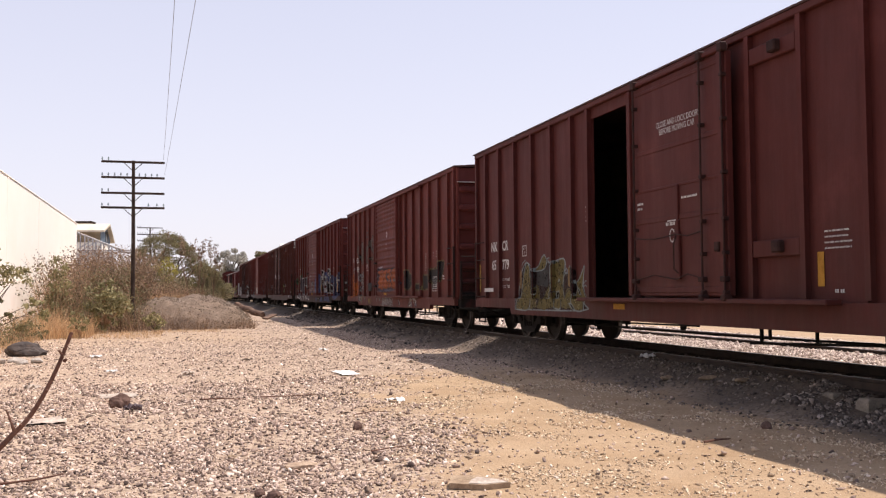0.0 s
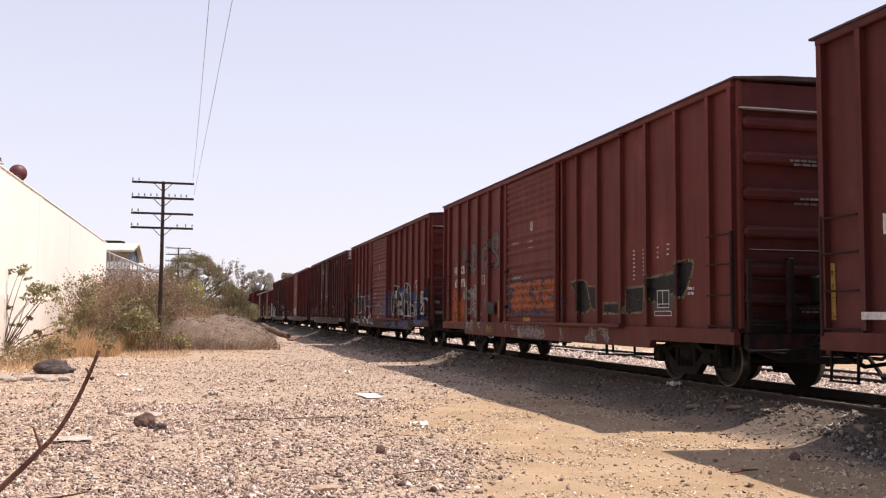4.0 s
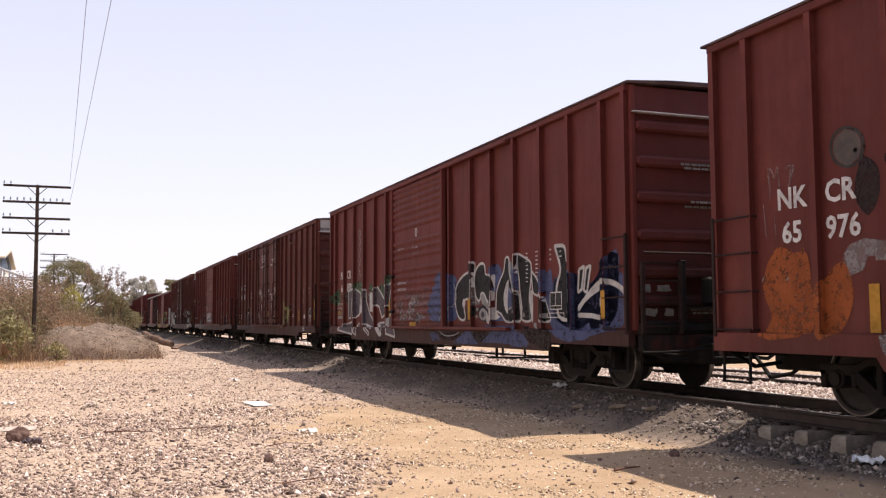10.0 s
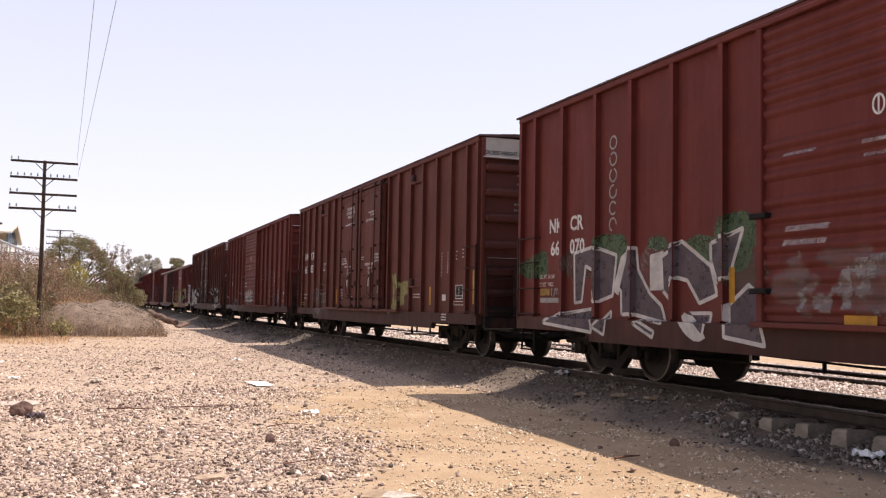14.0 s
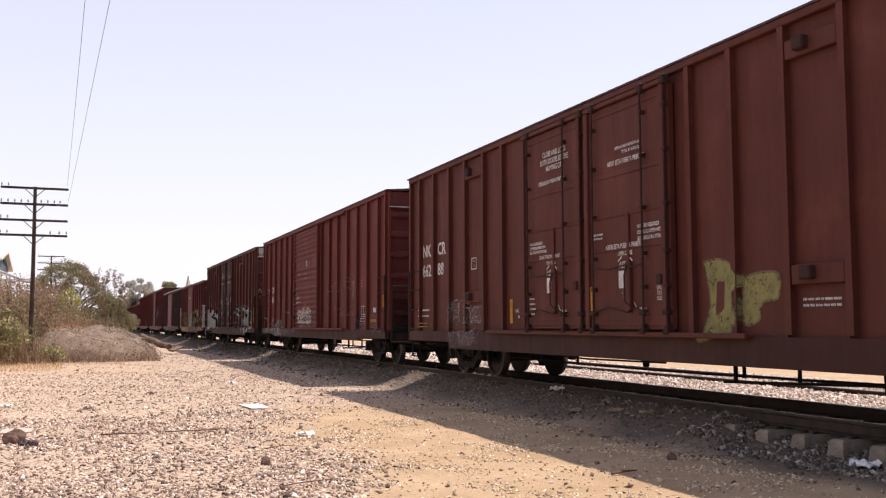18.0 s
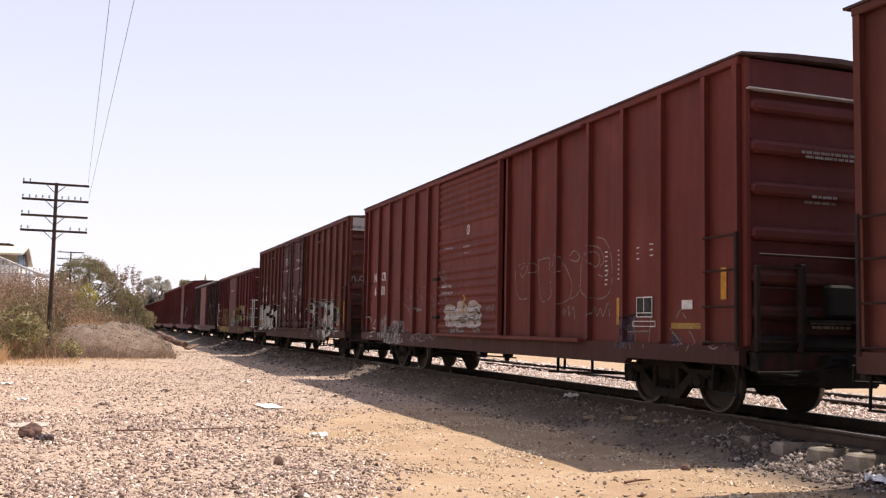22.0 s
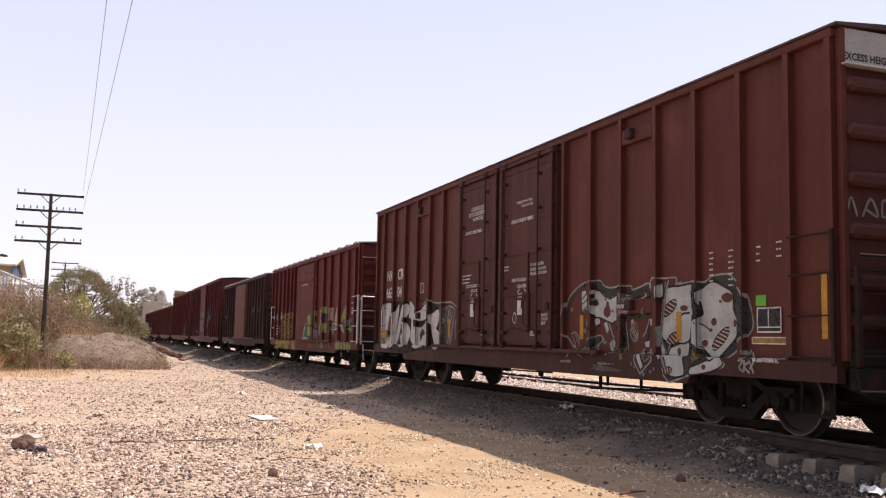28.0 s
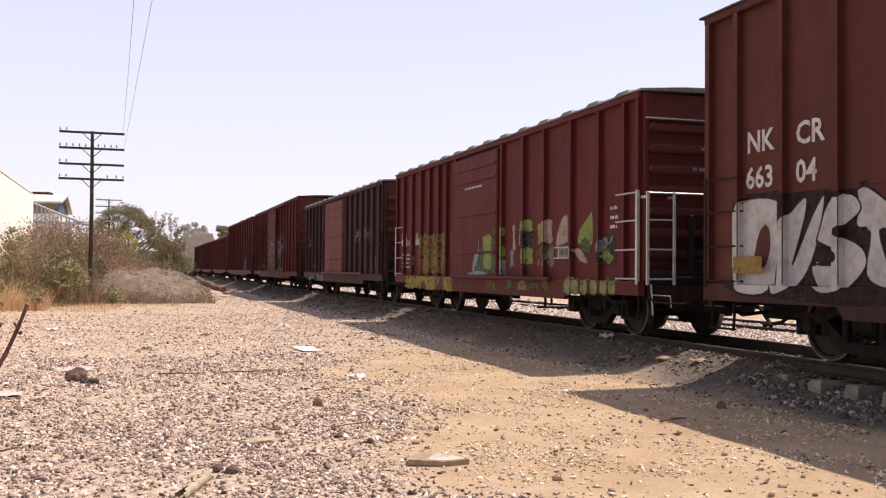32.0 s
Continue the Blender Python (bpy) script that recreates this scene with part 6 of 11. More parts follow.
# car A
owner("A", 22.62, 1.74, "65", "779", 0.84, 0.33, 0.46)
frame_box("A", 20.36, 20.11, 2.0, 2.25)
mark("A", 23.57, 23.48, 1.18, 1.9, M["dull_yellow"])
mark("A", 22.89, 22.20, 1.19, 1.28, M["white_mark"], "marking")
words("A", "LD LMT 207000", 21.78, 1.45, 0.10, squeeze=0.8)
words("A", "LT  WT   79000", 21.78, 1.28, 0.10, squeeze=0.8)
small("A", 16.86, 2.82, 4, 0.18, 0.03, 0.09, 8)
words("A", "CLOSE AND LOCK DOORS", 13.54, 3.80, 0.135, squeeze=0.8)
words("A", "BEFORE MOVING CAR", 13.44, 3.68, 0.135, squeeze=0.8)
small("A", 12.79, 2.60, 1, 0.55, 0.035)
small("A", 13.27, 2.21, 1, 0.38, 0.06, 0.06, 4)
stroke("A", "white_mark", 0.03, 1, [(13.23, 2.29), (12.88, 2.29)])
small("A", 14.21, 2.61, 2, 0.2, 0.04, 0.08, 9)
rings("A", [(13.09, 2.05, 0.07, 0.1, 0, 360)], M["white_mark"], 0.02)
mark("A", 15.50, 15.06, 0.86, 0.96, M["yellow"])
mark("A", 9.97, 9.85, 1.23, 1.66, M["yellow"])
small("A", 9.83, 1.90, 4, 0.5, 0.022, 0.07, 12)
small("A", 9.66, 1.15, 1, 0.2, 0.05)
# car B
owner("B", 42.06, 2.09, "65", "976", 0.77, 0.345, 0.40, 0.07)
rings("B", [(38.89, 3.62, 0.22, 0.11, 0, 360), (40.93, 3.0, 0.10, 0.12, 0, 360)], M["g_steel"], 0.06)
words("B", "RETAINING VALVE", 38.05, 0.60, 0.075, squeeze=0.8)
cloud("C", 56.4, 53.4, 1.1, 1.95, M["g_film"], 18, -0.02)
frame_box("B", 39.01, 38.74, 2.10, 2.36)
mark("B", 38.23, 37.53, 1.24, 1.58, M["plate_black"], "stencil_panel")
mark("B", 40.71, 40.57, 1.05, 1.56, M["yellow"])
mark("B", 37.50, 37.38, 1.18, 1.62, M["yellow"])
scribble("B", 38.30, 37.62, 0.72, 0.98, M["g_yellow"], 0.03, 5, 2)
badge("B", 34.47)
words("B", "SECURITY DEVICE ONLY", 35.86, 3.0, 0.058, squeeze=0.8)
words("B", "DOOR OPENING", 34.66, 2.97, 0.062, squeeze=0.8)
words("B", "W 12-0  H 12-6", 34.66, 2.83, 0.062, squeeze=0.8)
words("B", "SECURE BOTH HASPS", 35.83, 2.12, 0.095, squeeze=0.75)
mark("B", 35.04, 34.56, 1.08, 1.19, M["yellow"])
small("B", 36.84, 2.8, 4, 0.2, 0.06, 0.09, 5)
cloud("B", 36.94, 28.47, 0.67, 1.02, M["g_haze"], 15, 0.12, label="bleached sill")
mark("B", 28.79, 28.67, 1.19, 1.57, M["yellow"])
service_panel("B", 28.28, 1.36)
small("B", 27.21, 1.65, 2, 0.2, 0.05, 0.08, 5)
# car C
owner("C", 62.26, 2.12, "66", "070", 0.77, 0.345, 0.40, 0.06)
rings("C", [(60.10, 2.52 + 0.26 * k, 0.10, 0.10, 40 * k, 250 + 60 * k) for k in range(6)], M["g_mist"], 0.034)
words("C", "BEFORE MOVING CAR", 56.07, 1.96, 0.095, squeeze=0.72)
badge("C", 54.66)
words("C", "SECURITY DEVICE ONLY", 56.05, 3.0, 0.058, squeeze=0.8)
words("C", "DOOR OPENING", 54.85, 2.97, 0.062, squeeze=0.8)
words("C", "W 12-0  H 12-6", 54.85, 2.83, 0.062, squeeze=0.8)
words("C", "SECURE BOTH HASPS", 56.02, 2.12, 0.095, squeeze=0.75)
mark("C", 55.15, 54.70, 1.07, 1.18, M["yellow"])
for y in (51.46, 48.37, 46.01):
    mark("C", y, y - 0.12, 1.22, 1.66, M["yellow"])
mark("C", 57.23, 57.12, 1.3, 1.75, M["yellow"])
service_panel("C", 47.90, 1.38)
words("C", "LD LMT  211200", 62.62, 1.71, 0.105, squeeze=0.8)
words("C", "LT WT   74800", 62.62, 1.57, 0.105, squeeze=0.8)
mark("C", 62.58, 62.22, 1.41, 1.53, M["dull_yellow"], "marking")
mark("C", 62.58, 61.85, 1.28, 1.37, M["g_mist"], "marking")
scribble("C", 62.2, 61.88, 1.38, 1.54, M["g_mist"], 0.016, 3, 6)
cloud("C", 56.4, 53.2, 1.1, 2.0, M["g_film"], 28, -0.12, 0.035, 0.004, 2.5)
# car D
owner("D", 82.40, 2.32, "662", "88", 1.0, 0.39, 0.465, 0.0)
frame_box("D", 79.39, 79.12, 2.33, 2.58)
mark("D", 77.51, 77.39, 1.2, 1.66, M["yellow"])
words("D", "60K", 77.26, 1.40, 0.11, squeeze=0.8)
small("D", 77.15, 1.30, 1, 0.07, 0.05, 0.12)
small("D", 82.48, 1.5, 2, 0.55, 0.05, 0.14, 5)
frame_box("D", 82.48, 81.84, 1.12, 1.22, 0.02, M["dull_yellow"])
for text, y, z, size, sq in (
        ("CLOSE AND LOCK", 75.84, 4.10, 0.135, 0.76), ("BOTH DOORS BEFORE", 75.92, 3.97, 0.135, 0.74), ("MOVING CAR", 75.71, 3.845, 0.135, 0.76), ("CERRAR ESTA PUERTA PRIMERO", 75.99, 3.62, 0.095, 0.68),
        ("NO LUBE REQUIRED", 76.35, 2.585, 0.066, 0.8), ("DOORS EQUIPPED WITH", 76.35, 2.51, 0.066, 0.8), ("SELF LUBRICATING FITTINGS", 76.35, 2.435, 0.066, 0.75),
        ("CLOSE THIS DOOR FIRST", 76.0, 2.32, 0.085, 0.8), ("OPEN CLOSE", 75.74, 2.215, 0.08, 0.75), ("ASD", 75.72, 2.02, 0.13, 0.8), ("SEAL", 75.18, 1.34, 0.13, 0.7),
        ("OPENING MAIN W 8-0 H 12-4", 73.45, 3.83, 0.07, 0.75), ("TOTAL W 16-0 H 12-4", 73.25, 3.75, 0.07, 0.75), ("ABRIR ESTA PUERTA PRIMERO", 73.66, 3.60, 0.105, 0.72),
        ("NO LUBE REQUIRED", 72.86, 2.58, 0.075, 0.8), ("DOORS EQUIPPED WITH", 72.86, 2.49, 0.075, 0.75), ("SELF LUBRICATING FITTINGS", 72.86, 2.40, 0.075, 0.68),
        ("ABRIR ESTA PUERTA PRIMERO", 73.74, 2.32, 0.105, 0.72), ("OPEN CLOSE", 73.40, 2.21, 0.095, 0.72), ("ASD", 73.37, 2.02, 0.14, 0.8), ("SEAL", 72.84, 1.33, 0.14, 0.7),
        ("UNLATCH", 72.39, 1.67, 0.08, 0.72), ("TO CLOSE", 72.39, 1.595, 0.08, 0.72), ("DOOR", 72.39, 1.52, 0.08, 0.72)):
    words("D", text, y, z, size, bold=0.002, squeeze=sq)
small("D", 76.38, 1.62, 4, 0.22, 0.03, 0.09, 21)
small("D", 74.10, 2.56, 2, 0.26, 0.035, 0.06, 22)
for y in (75.71, 73.38):
    mark("D", y, y - 0.15, 1.72, 1.98, M["white_mark"], "marking")
    mark("D", y - 0.15, y - 0.20, 1.72, 1.84, M["white_mark"], "marking")
    stroke("D", "white_mark", 0.022, 2, [(y + 0.02, 2.13), (y - 0.07, 2.19)])
    stroke("D", "white_mark", 0.022, 2, [(y - 0.36, 2.12), (y - 0.28, 2.18)])
    stroke("D", "white_mark", 0.022, 2, [(y - 0.40, 1.50), (y - 0.46, 1.42)])
mark("D", 74.24, 74.14, 1.31, 1.77, M["yellow"])
cloud("D", 73.93, 73.05, 1.3, 1.85, M["g_haze"], 5, 0.0)
cloud("D", 75.22, 74.63, 1.4, 1.85, M["g_black"], 6, 0.2)
mark("D", 68.50, 68.38, 1.2, 1.64, M["yellow"])
mark("D", 65.56, 65.47, 1.24, 1.95, M["yellow"])
service_panel("D", 66.78, 1.35)
mark("D", 67.63, 67.39, 1.31, 1.45, M["white_mark"], "sticker", "small white sticker")
small("D", 69.69, 1.45, 2, 0.7, 0.03, 0.07, 3)
small("D", 67.42, 0.98, 3, 0.35, 0.035, 0.06, 4)
# car E
owner("E", 102.16, 2.11, "66", "033", 0.76, 0.345, 0.40, 0.08, 0.70)
rings("E", [(99.94, 1.95 + 0.27 * k, 0.11, 0.11, 40 * k, 240 + 60 * k) for k in range(8)], M["g_film"], 0.04)
words("E", "BEFORE MOVING CAR", 95.93, 1.96, 0.095, squeeze=0.72)
badge("E", 94.35)
words("E", "SECURITY DEVICE ONLY", 95.74, 3.0, 0.058, squeeze=0.8)
words("E", "DOOR OPENING", 94.54, 2.97, 0.062, squeeze=0.8)
words("E", "W 12-0  H 12-6", 94.54, 2.83, 0.062, squeeze=0.8)
words("E", "SECURE BOTH HASPS", 95.93, 2.12, 0.095, squeeze=0.75)
for y, z in ((90.43, 1.3), (88.26, 1.3), (85.62, 1.64)):
    mark("E", y, y - 0.12, z, z + 0.42, M["yellow"])
service_panel("E", 87.68, 1.41)
mark("E", 86.50, 86.25, 1.52, 1.65, M["white_mark"], "sticker")
mark("E", 86.76, 86.06, 1.25, 1.33, M["dull_yellow"])
# car F
owner("F", 122.19, 2.30, "663", "04", 0.97, 0.39, 0.47, -0.02)
mark("F", 122.35, 121.75, 1.18, 1.40, M["dull_yellow"], "reflector", "yellow warning plate")
mark("F", 119.71, 119.59, 1.45, 1.95, M["yellow"])
frame_box("F", 119.31, 119.06, 2.33, 2.58)
for text, y, z, size, sq in (
        ("CLOSE AND LOCK", 115.68, 3.93, 0.12, 0.76), ("BOTH DOORS BEFORE", 115.81, 3.82, 0.12, 0.74), ("MOVING CAR", 115.58, 3.71, 0.12, 0.76), ("CERRAR ESTA PUERTA PRIMERO", 116.0, 3.45, 0.095, 0.68),
        ("CLOSE THIS DOOR FIRST", 115.91, 2.30, 0.09, 0.75), ("OPEN CLOSE", 115.64, 2.20, 0.08, 0.75), ("ASD", 115.65, 1.98, 0.13, 0.8), ("SEAL", 115.07, 1.29, 0.12, 0.7),
        ("OPENING MAIN W 8-0 H 12-4", 113.38, 3.80, 0.07, 0.75), ("TOTAL W 16-0 H 12-4", 113.18, 3.72, 0.07, 0.75), ("ABRIR ESTA PUERTA PRIMERO", 113.60, 3.44, 0.10, 0.72),
        ("NO LUBE REQUIRED", 112.74, 2.57, 0.075, 0.8), ("DOORS EQUIPPED WITH", 112.74, 2.48, 0.075, 0.75), ("SELF LUBRICATING FITTINGS", 112.74, 2.40, 0.075, 0.68),
        ("OPEN THIS DOOR FIRST", 113.56, 2.31, 0.09, 0.75), ("OPEN CLOSE", 113.30, 2.19, 0.09, 0.72), ("ASD", 113.28, 2.0, 0.13, 0.8), ("SEAL", 112.73, 1.29, 0.12, 0.7),
        ("UNLATCH", 112.28, 1.64, 0.075, 0.72), ("TO CLOSE", 112.28, 1.565, 0.075, 0.72), ("DOOR", 112.28, 1.49, 0.075, 0.72)):
    words("F", text, y, z, size, bold=0.002, squeeze=sq)
small("F", 116.15, 2.55, 3, 0.5, 0.032, 0.075, 23)
small("F", 113.95, 2.60, 2, 0.24, 0.035, 0.06, 24)
for y in (115.65, 113.28):
    mark("F", y, y - 0.15, 1.68, 1.95, M["white_mark"], "marking")
    mark("F", y - 0.15, y - 0.20, 1.68, 1.80, M["white_mark"], "marking")
    stroke("F", "white_mark", 0.022, 2, [(y + 0.02, 2.11), (y - 0.07, 2.17)])
    stroke("F", "white_mark", 0.022, 2, [(y - 0.36, 2.10), (y - 0.28, 2.16)])
    stroke("F", "white_mark", 0.022, 2, [(y - 0.40, 1.48), (y - 0.46, 1.38)])
rings("F", [(113.42, 1.62, 0.075, 0.10, 0, 360)], M["white_mark"], 0.02)
for y in (111.09, 108.31):
    mark("F", y, y - 0.12, 1.24, 1.64, M["yellow"])
mark("F", 105.40, 105.31, 1.28, 2.0, M["yellow"])
mark("F", 106.62, 106.43, 1.68, 1.81, M["green_tag"], "sticker", "small green sticker")
service_panel("F", 106.60, 1.35)
mark("F", 106.68, 106.11, 1.22, 1.30, M["dull_yellow"])
small("F", 106.58, 1.0, 1, 0.5, 0.045)
# car G
words("G", "FS", 138.85, 2.08, 0.24, squeeze=0.8)
words("G", "RR", 137.73, 2.08, 0.24, squeeze=0.8)
small("G", 138.85, 1.9, 1, 0.5, 0.2)
small("G", 137.73, 1.9, 1, 0.5, 0.2, 0.08, 3)
small("G", 138.81, 1.6, 4, 0.5, 0.05, 0.12, 4)
cloud("G", 139.50, 134.08, 0.64, 1.0, M["g_yellow"], 42, 0.3, hard=2, label="yellow painted sill")
mark("G", 130.63, 128.27, 1.01, 1.06, M["dull_yellow"])
frame_box("G", 128.02, 127.38, 1.42, 1.64)
small("G", 133.05, 3.12, 1, 1.4, 0.05)
small("G", 125.96, 2.24, 3, 0.28, 0.06, 0.16, 4)
for key, y, z in (("A", 20.33, 2.03), ("B", 38.98, 2.13), ("D", 79.36, 2.36), ("F", 119.28, 2.36)):
    words(key, "PLATE", y, z + 0.13, 0.055, squeeze=0.8)
    words(key, "F", y - 0.08, z + 0.01, 0.11, squeeze=0.9)
words("F", "COMP SHOES", 106.52, 0.99, 0.085, squeeze=0.8)
# cars farther back
for y, s in ((155.6, 1), (154.6, 2), (145.5, 3), (143.2, 4), (144.3, 5)):
    scribble("H", y, y - 0.8, 1.2 + 0.9 * (s % 2), 1.75 + 0.9 * (s % 2), M["g_haze"], 0.05, 3, s)
cloud("H", 156.2, 151.0, 0.66, 1.0, M["g_haze"], 3, 0.1)
cloud("I", 168.5, 163.5, 0.9, 2.9, M["g_haze"], 5, 0.2)
cloud("I", 167.0, 162.0, 1.2, 3.2, M["g_blue"], 6, 0.05)
cloud("I", 175.0, 170.0, 0.7, 1.5, M["g_haze"], 8, 0.1)
cloud("J", 184.0, 181.5, 0.9, 2.0, M["g_haze"], 9, 0.0)
# sprayed pieces
shape("A", "g_olive", None, 0, 0.4, [(19.76, 0.8), (19.75, 1.2), (19.37, 1.26), (19.3, 0.81)])
shape("A", "g_olive", None, 0, 0.4, [(18.7, 0.82), (18.65, 1.2), (18.41, 1.15), (18.27, 0.84)])
shape("A", "g_olive", None, 0, 0.4, [(17.94, 0.84), (17.88, 1.2), (17.43, 1.2), (17.22, 0.82)])
shape("A", "g_mustard", None, 0, 4, [(20.58, 1.26), (20.55, 1.68), (20.45, 1.68), (20.47, 1.26)])
shape("A", "g_mustard", None, 0, 4, [(17.78, 1.28), (17.76, 1.68), (17.67, 1.68), (17.68, 1.27)])
shape("A", "g_smoke", None, 0, 3, [(17.52, 1.53), (17.41, 1.7), (17.35, 1.53), (17.38, 1.38), (17.53, 1.35)])
shape("A", "g_smoke", "g_sky", 0.02, 3, [(17.53, 0.95), (17.38, 0.93), (17.22, 0.81), (17.35, 0.82)])
shape("A", "g_smoke", "g_sky", 0.02, 4, [(17.3, 1.26), (17.22, 1.24), (17.13, 1.12), (17.21, 1.12)])
shape("A", "g_smoke", "g_sky", 0.02, 3, [(18.84, 1.03), (18.72, 1.38), (18.62, 1.39), (18.76, 1.05)])
shape("A", "g_smoke", "g_sky", 0.02, 3, [(19.65, 1.14), (19.58, 1.3), (19.52, 1.28), (19.57, 1.11)])
stroke("A", "g_black", 0.022, 5, [(20.45, 1.21), (20.24, 1.31), (19.96, 1.4)])
stroke("A", "g_black", 0.022, 5, [(20.23, 0.86), (20.19, 1.15), (20.09, 1.26), (19.95, 1.61)])
stroke("A", "g_black", 0.022, 5, [(19.91, 1.48), (19.8, 1.58), (19.71, 1.64)])
stroke("A", "g_black", 0.022, 5, [(19.75, 1.26), (19.74, 0.8)])
stroke("A", "g_black", 0.022, 5, [(19.38, 1.2), (19.47, 1.02), (19.44, 0.81)])
stroke("A", "g_black", 0.022, 5, [(18.69, 1.25), (18.7, 0.82)])
stroke("A", "g_black", 0.022, 5, [(18.03, 1.27), (17.96, 1.12), (17.94, 0.85)])
stroke("A", "g_black", 0.022, 5, [(19.3, 0.81), (19.16, 1.02), (18.94, 1.2), (18.76, 1.38)])
stroke("A", "g_black", 0.022, 5, [(18.31, 0.91), (18.27, 0.84)])
stroke("A", "g_black", 0.022, 5, [(17.05, 1.26), (16.9, 1.08), (16.84, 0.96), (16.87, 0.81)])
stroke("A", "g_black", 0.022, 5, [(18.49, 1.25), (18.41, 1.12), (18.32, 0.92)])
stroke("A", "g_black", 0.022, 5, [(17.92, 1.12), (17.74, 1.22), (17.53, 1.26)])
shape("A", "g_smoke", "g_sky", 0.03, 0, [(20.68, 0.78), (20.63, 1.21), (20.46, 1.62), (20.14, 1.86), (19.63, 1.68), (19.06, 1.93), (18.71, 1.76), (18.38, 1.84), (17.93, 1.84), (17.87, 1.54), (17.65, 1.72), (17.42, 1.65), (17.36, 1.35), (17.03, 1.53), (17.01, 1.24), (16.83, 0.96), (16.88, 0.81)])
shape("A", "g_olive", "g_sky", 0.03, 2, [(20.62, 0.78), (20.53, 1.05), (20.45, 1.21), (20.3, 1.62), (20.14, 1.84), (19.97, 1.76), (19.91, 1.48), (19.75, 1.26), (19.76, 0.8)])
shape("A", "g_olive", None, 0, 1, [(19.74, 0.8), (19.68, 1.09), (19.56, 1.3), (19.46, 1.39), (19.38, 1.2), (19.38, 0.99), (19.48, 0.81)])
shape("A", "g_olive", "g_sky", 0.03, 1, [(19.63, 1.66), (19.35, 1.78), (19.28, 1.86), (19.06, 1.99), (18.93, 1.84), (19.05, 1.68), (19.5, 1.64)])
shape("A", "g_olive", None, 0, 1, [(19.3, 0.8), (19.21, 0.99), (18.98, 1.2), (18.76, 1.38), (18.71, 1.68), (18.57, 1.72), (18.58, 1.45), (18.69, 1.25), (18.7, 0.82)])
shape("A", "g_olive", "g_sky", 0.03, 2, [(18.53, 1.72), (18.38, 1.84), (18.27, 1.8), (18.23, 1.86), (17.93, 1.84), (17.98, 1.53), (18.03, 1.27), (17.94, 0.85), (18.29, 0.84), (18.32, 0.92), (18.41, 1.12), (18.49, 1.25)])
shape("A", "g_sky", None, 0, 3, [(18.32, 1.38), (18.24, 1.47), (18.17, 1.38)])
shape("A", "g_smoke", "g_sky", 0.02, 3, [(18.4, 1.18), (18.24, 1.2), (18.32, 0.92)])
shape("A", "g_olive", None, 0, 1, [(17.97, 0.84), (17.92, 1.12), (17.81, 1.25), (17.67, 1.25), (17.53, 1.27), (17.43, 1.43), (17.45, 1.65), (17.55, 1.74), (17.64, 1.66), (17.66, 1.43), (17.47, 1.15), (17.58, 0.85)])
shape("A", "g_olive", "g_sky", 0.03, 2, [(17.36, 1.35), (17.23, 1.42), (17.1, 1.54), (16.96, 1.7), (17.01, 1.46), (17.05, 1.26), (16.93, 1.1), (16.83, 0.96), (16.86, 0.81), (17.22, 0.81), (17.44, 0.97), (17.37, 1.12), (17.3, 1.24)])
shape("A", "plate_black", None, 0, 4, [(19.47, 1.64), (18.83, 1.66), (18.85, 1.28), (19.51, 1.31)])
stroke("A", "g_sky", 0.022, 3, [(16.99, 1.34), (16.89, 1.39), (16.75, 1.3), (16.72, 1.12), (16.78, 0.96)])
stroke("A", "g_sky", 0.022, 3, [(17.01, 1.26), (16.93, 1.31), (16.85, 1.26), (16.82, 1.12), (16.87, 1.04)])
stroke("A", "g_sky", 0.022, 3, [(18.95, 1.86), (18.82, 1.91), (18.7, 1.88)])
stroke("A", "g_sky", 0.022, 3, [(18.94, 1.78), (18.81, 1.84), (18.7, 1.82)])
stroke("A", "g_sky", 0.022, 3, [(17.94, 1.59), (17.87, 1.66), (17.78, 1.62)])
stroke("A", "g_sky", 0.022, 3, [(17.96, 1.51), (17.87, 1.58), (17.78, 1.55)])
stroke("A", "g_sky", 0.022, 3, [(20.43, 1.66), (20.4, 1.82), (20.21, 1.91)])
stroke("A", "g_haze", 0.02, 3, [(18.31, 1.99), (18.26, 1.93)])
stroke("A", "g_haze", 0.02, 3, [(18.18, 2.01), (18.18, 1.93)])
stroke("A", "g_haze", 0.02, 3, [(18.02, 1.99), (18.08, 1.93)])
shape("B", "g_silver", "g_smoke", 0.035, 1.05, [(40.13, 3.3), (40.03, 3.36), (39.82, 3.34), (39.7, 3.26), (39.59, 3.17), (39.37, 3.08), (39.27, 2.97), (39.28, 2.65), (39.42, 2.54), (39.67, 2.5), (39.88, 2.37), (40.07, 2.46), (40.26, 2.62), (40.34, 2.87), (40.18, 2.74), (40.12, 3.0)])
shape("B", "paint_red", "g_smoke", 0.03, 3.10, [(39.81, 3.04), (39.67, 2.97), (39.57, 2.88), (39.57, 2.68), (39.7, 2.62), (39.87, 2.68), (39.84, 2.88)])
shape("B", "g_silver", "g_smoke", 0.035, 1.15, [(38.42, 3.42), (38.34, 3.36), (38.38, 3.11), (38.45, 2.92), (38.68, 2.79), (38.84, 2.8), (38.86, 2.54), (38.68, 2.46), (38.44, 2.54), (38.32, 2.75), (38.31, 2.59), (38.43, 2.42), (38.66, 2.38), (38.96, 2.45), (39.13, 2.55), (39.14, 3.0), (38.99, 3.16), (38.68, 3.21), (38.52, 3.33)])
shape("B", "paint_red", "g_smoke", 0.03, 3.20, [(38.48, 3.08), (38.52, 2.93), (38.68, 2.86), (38.8, 2.83), (38.78, 2.95), (38.65, 3.03)])
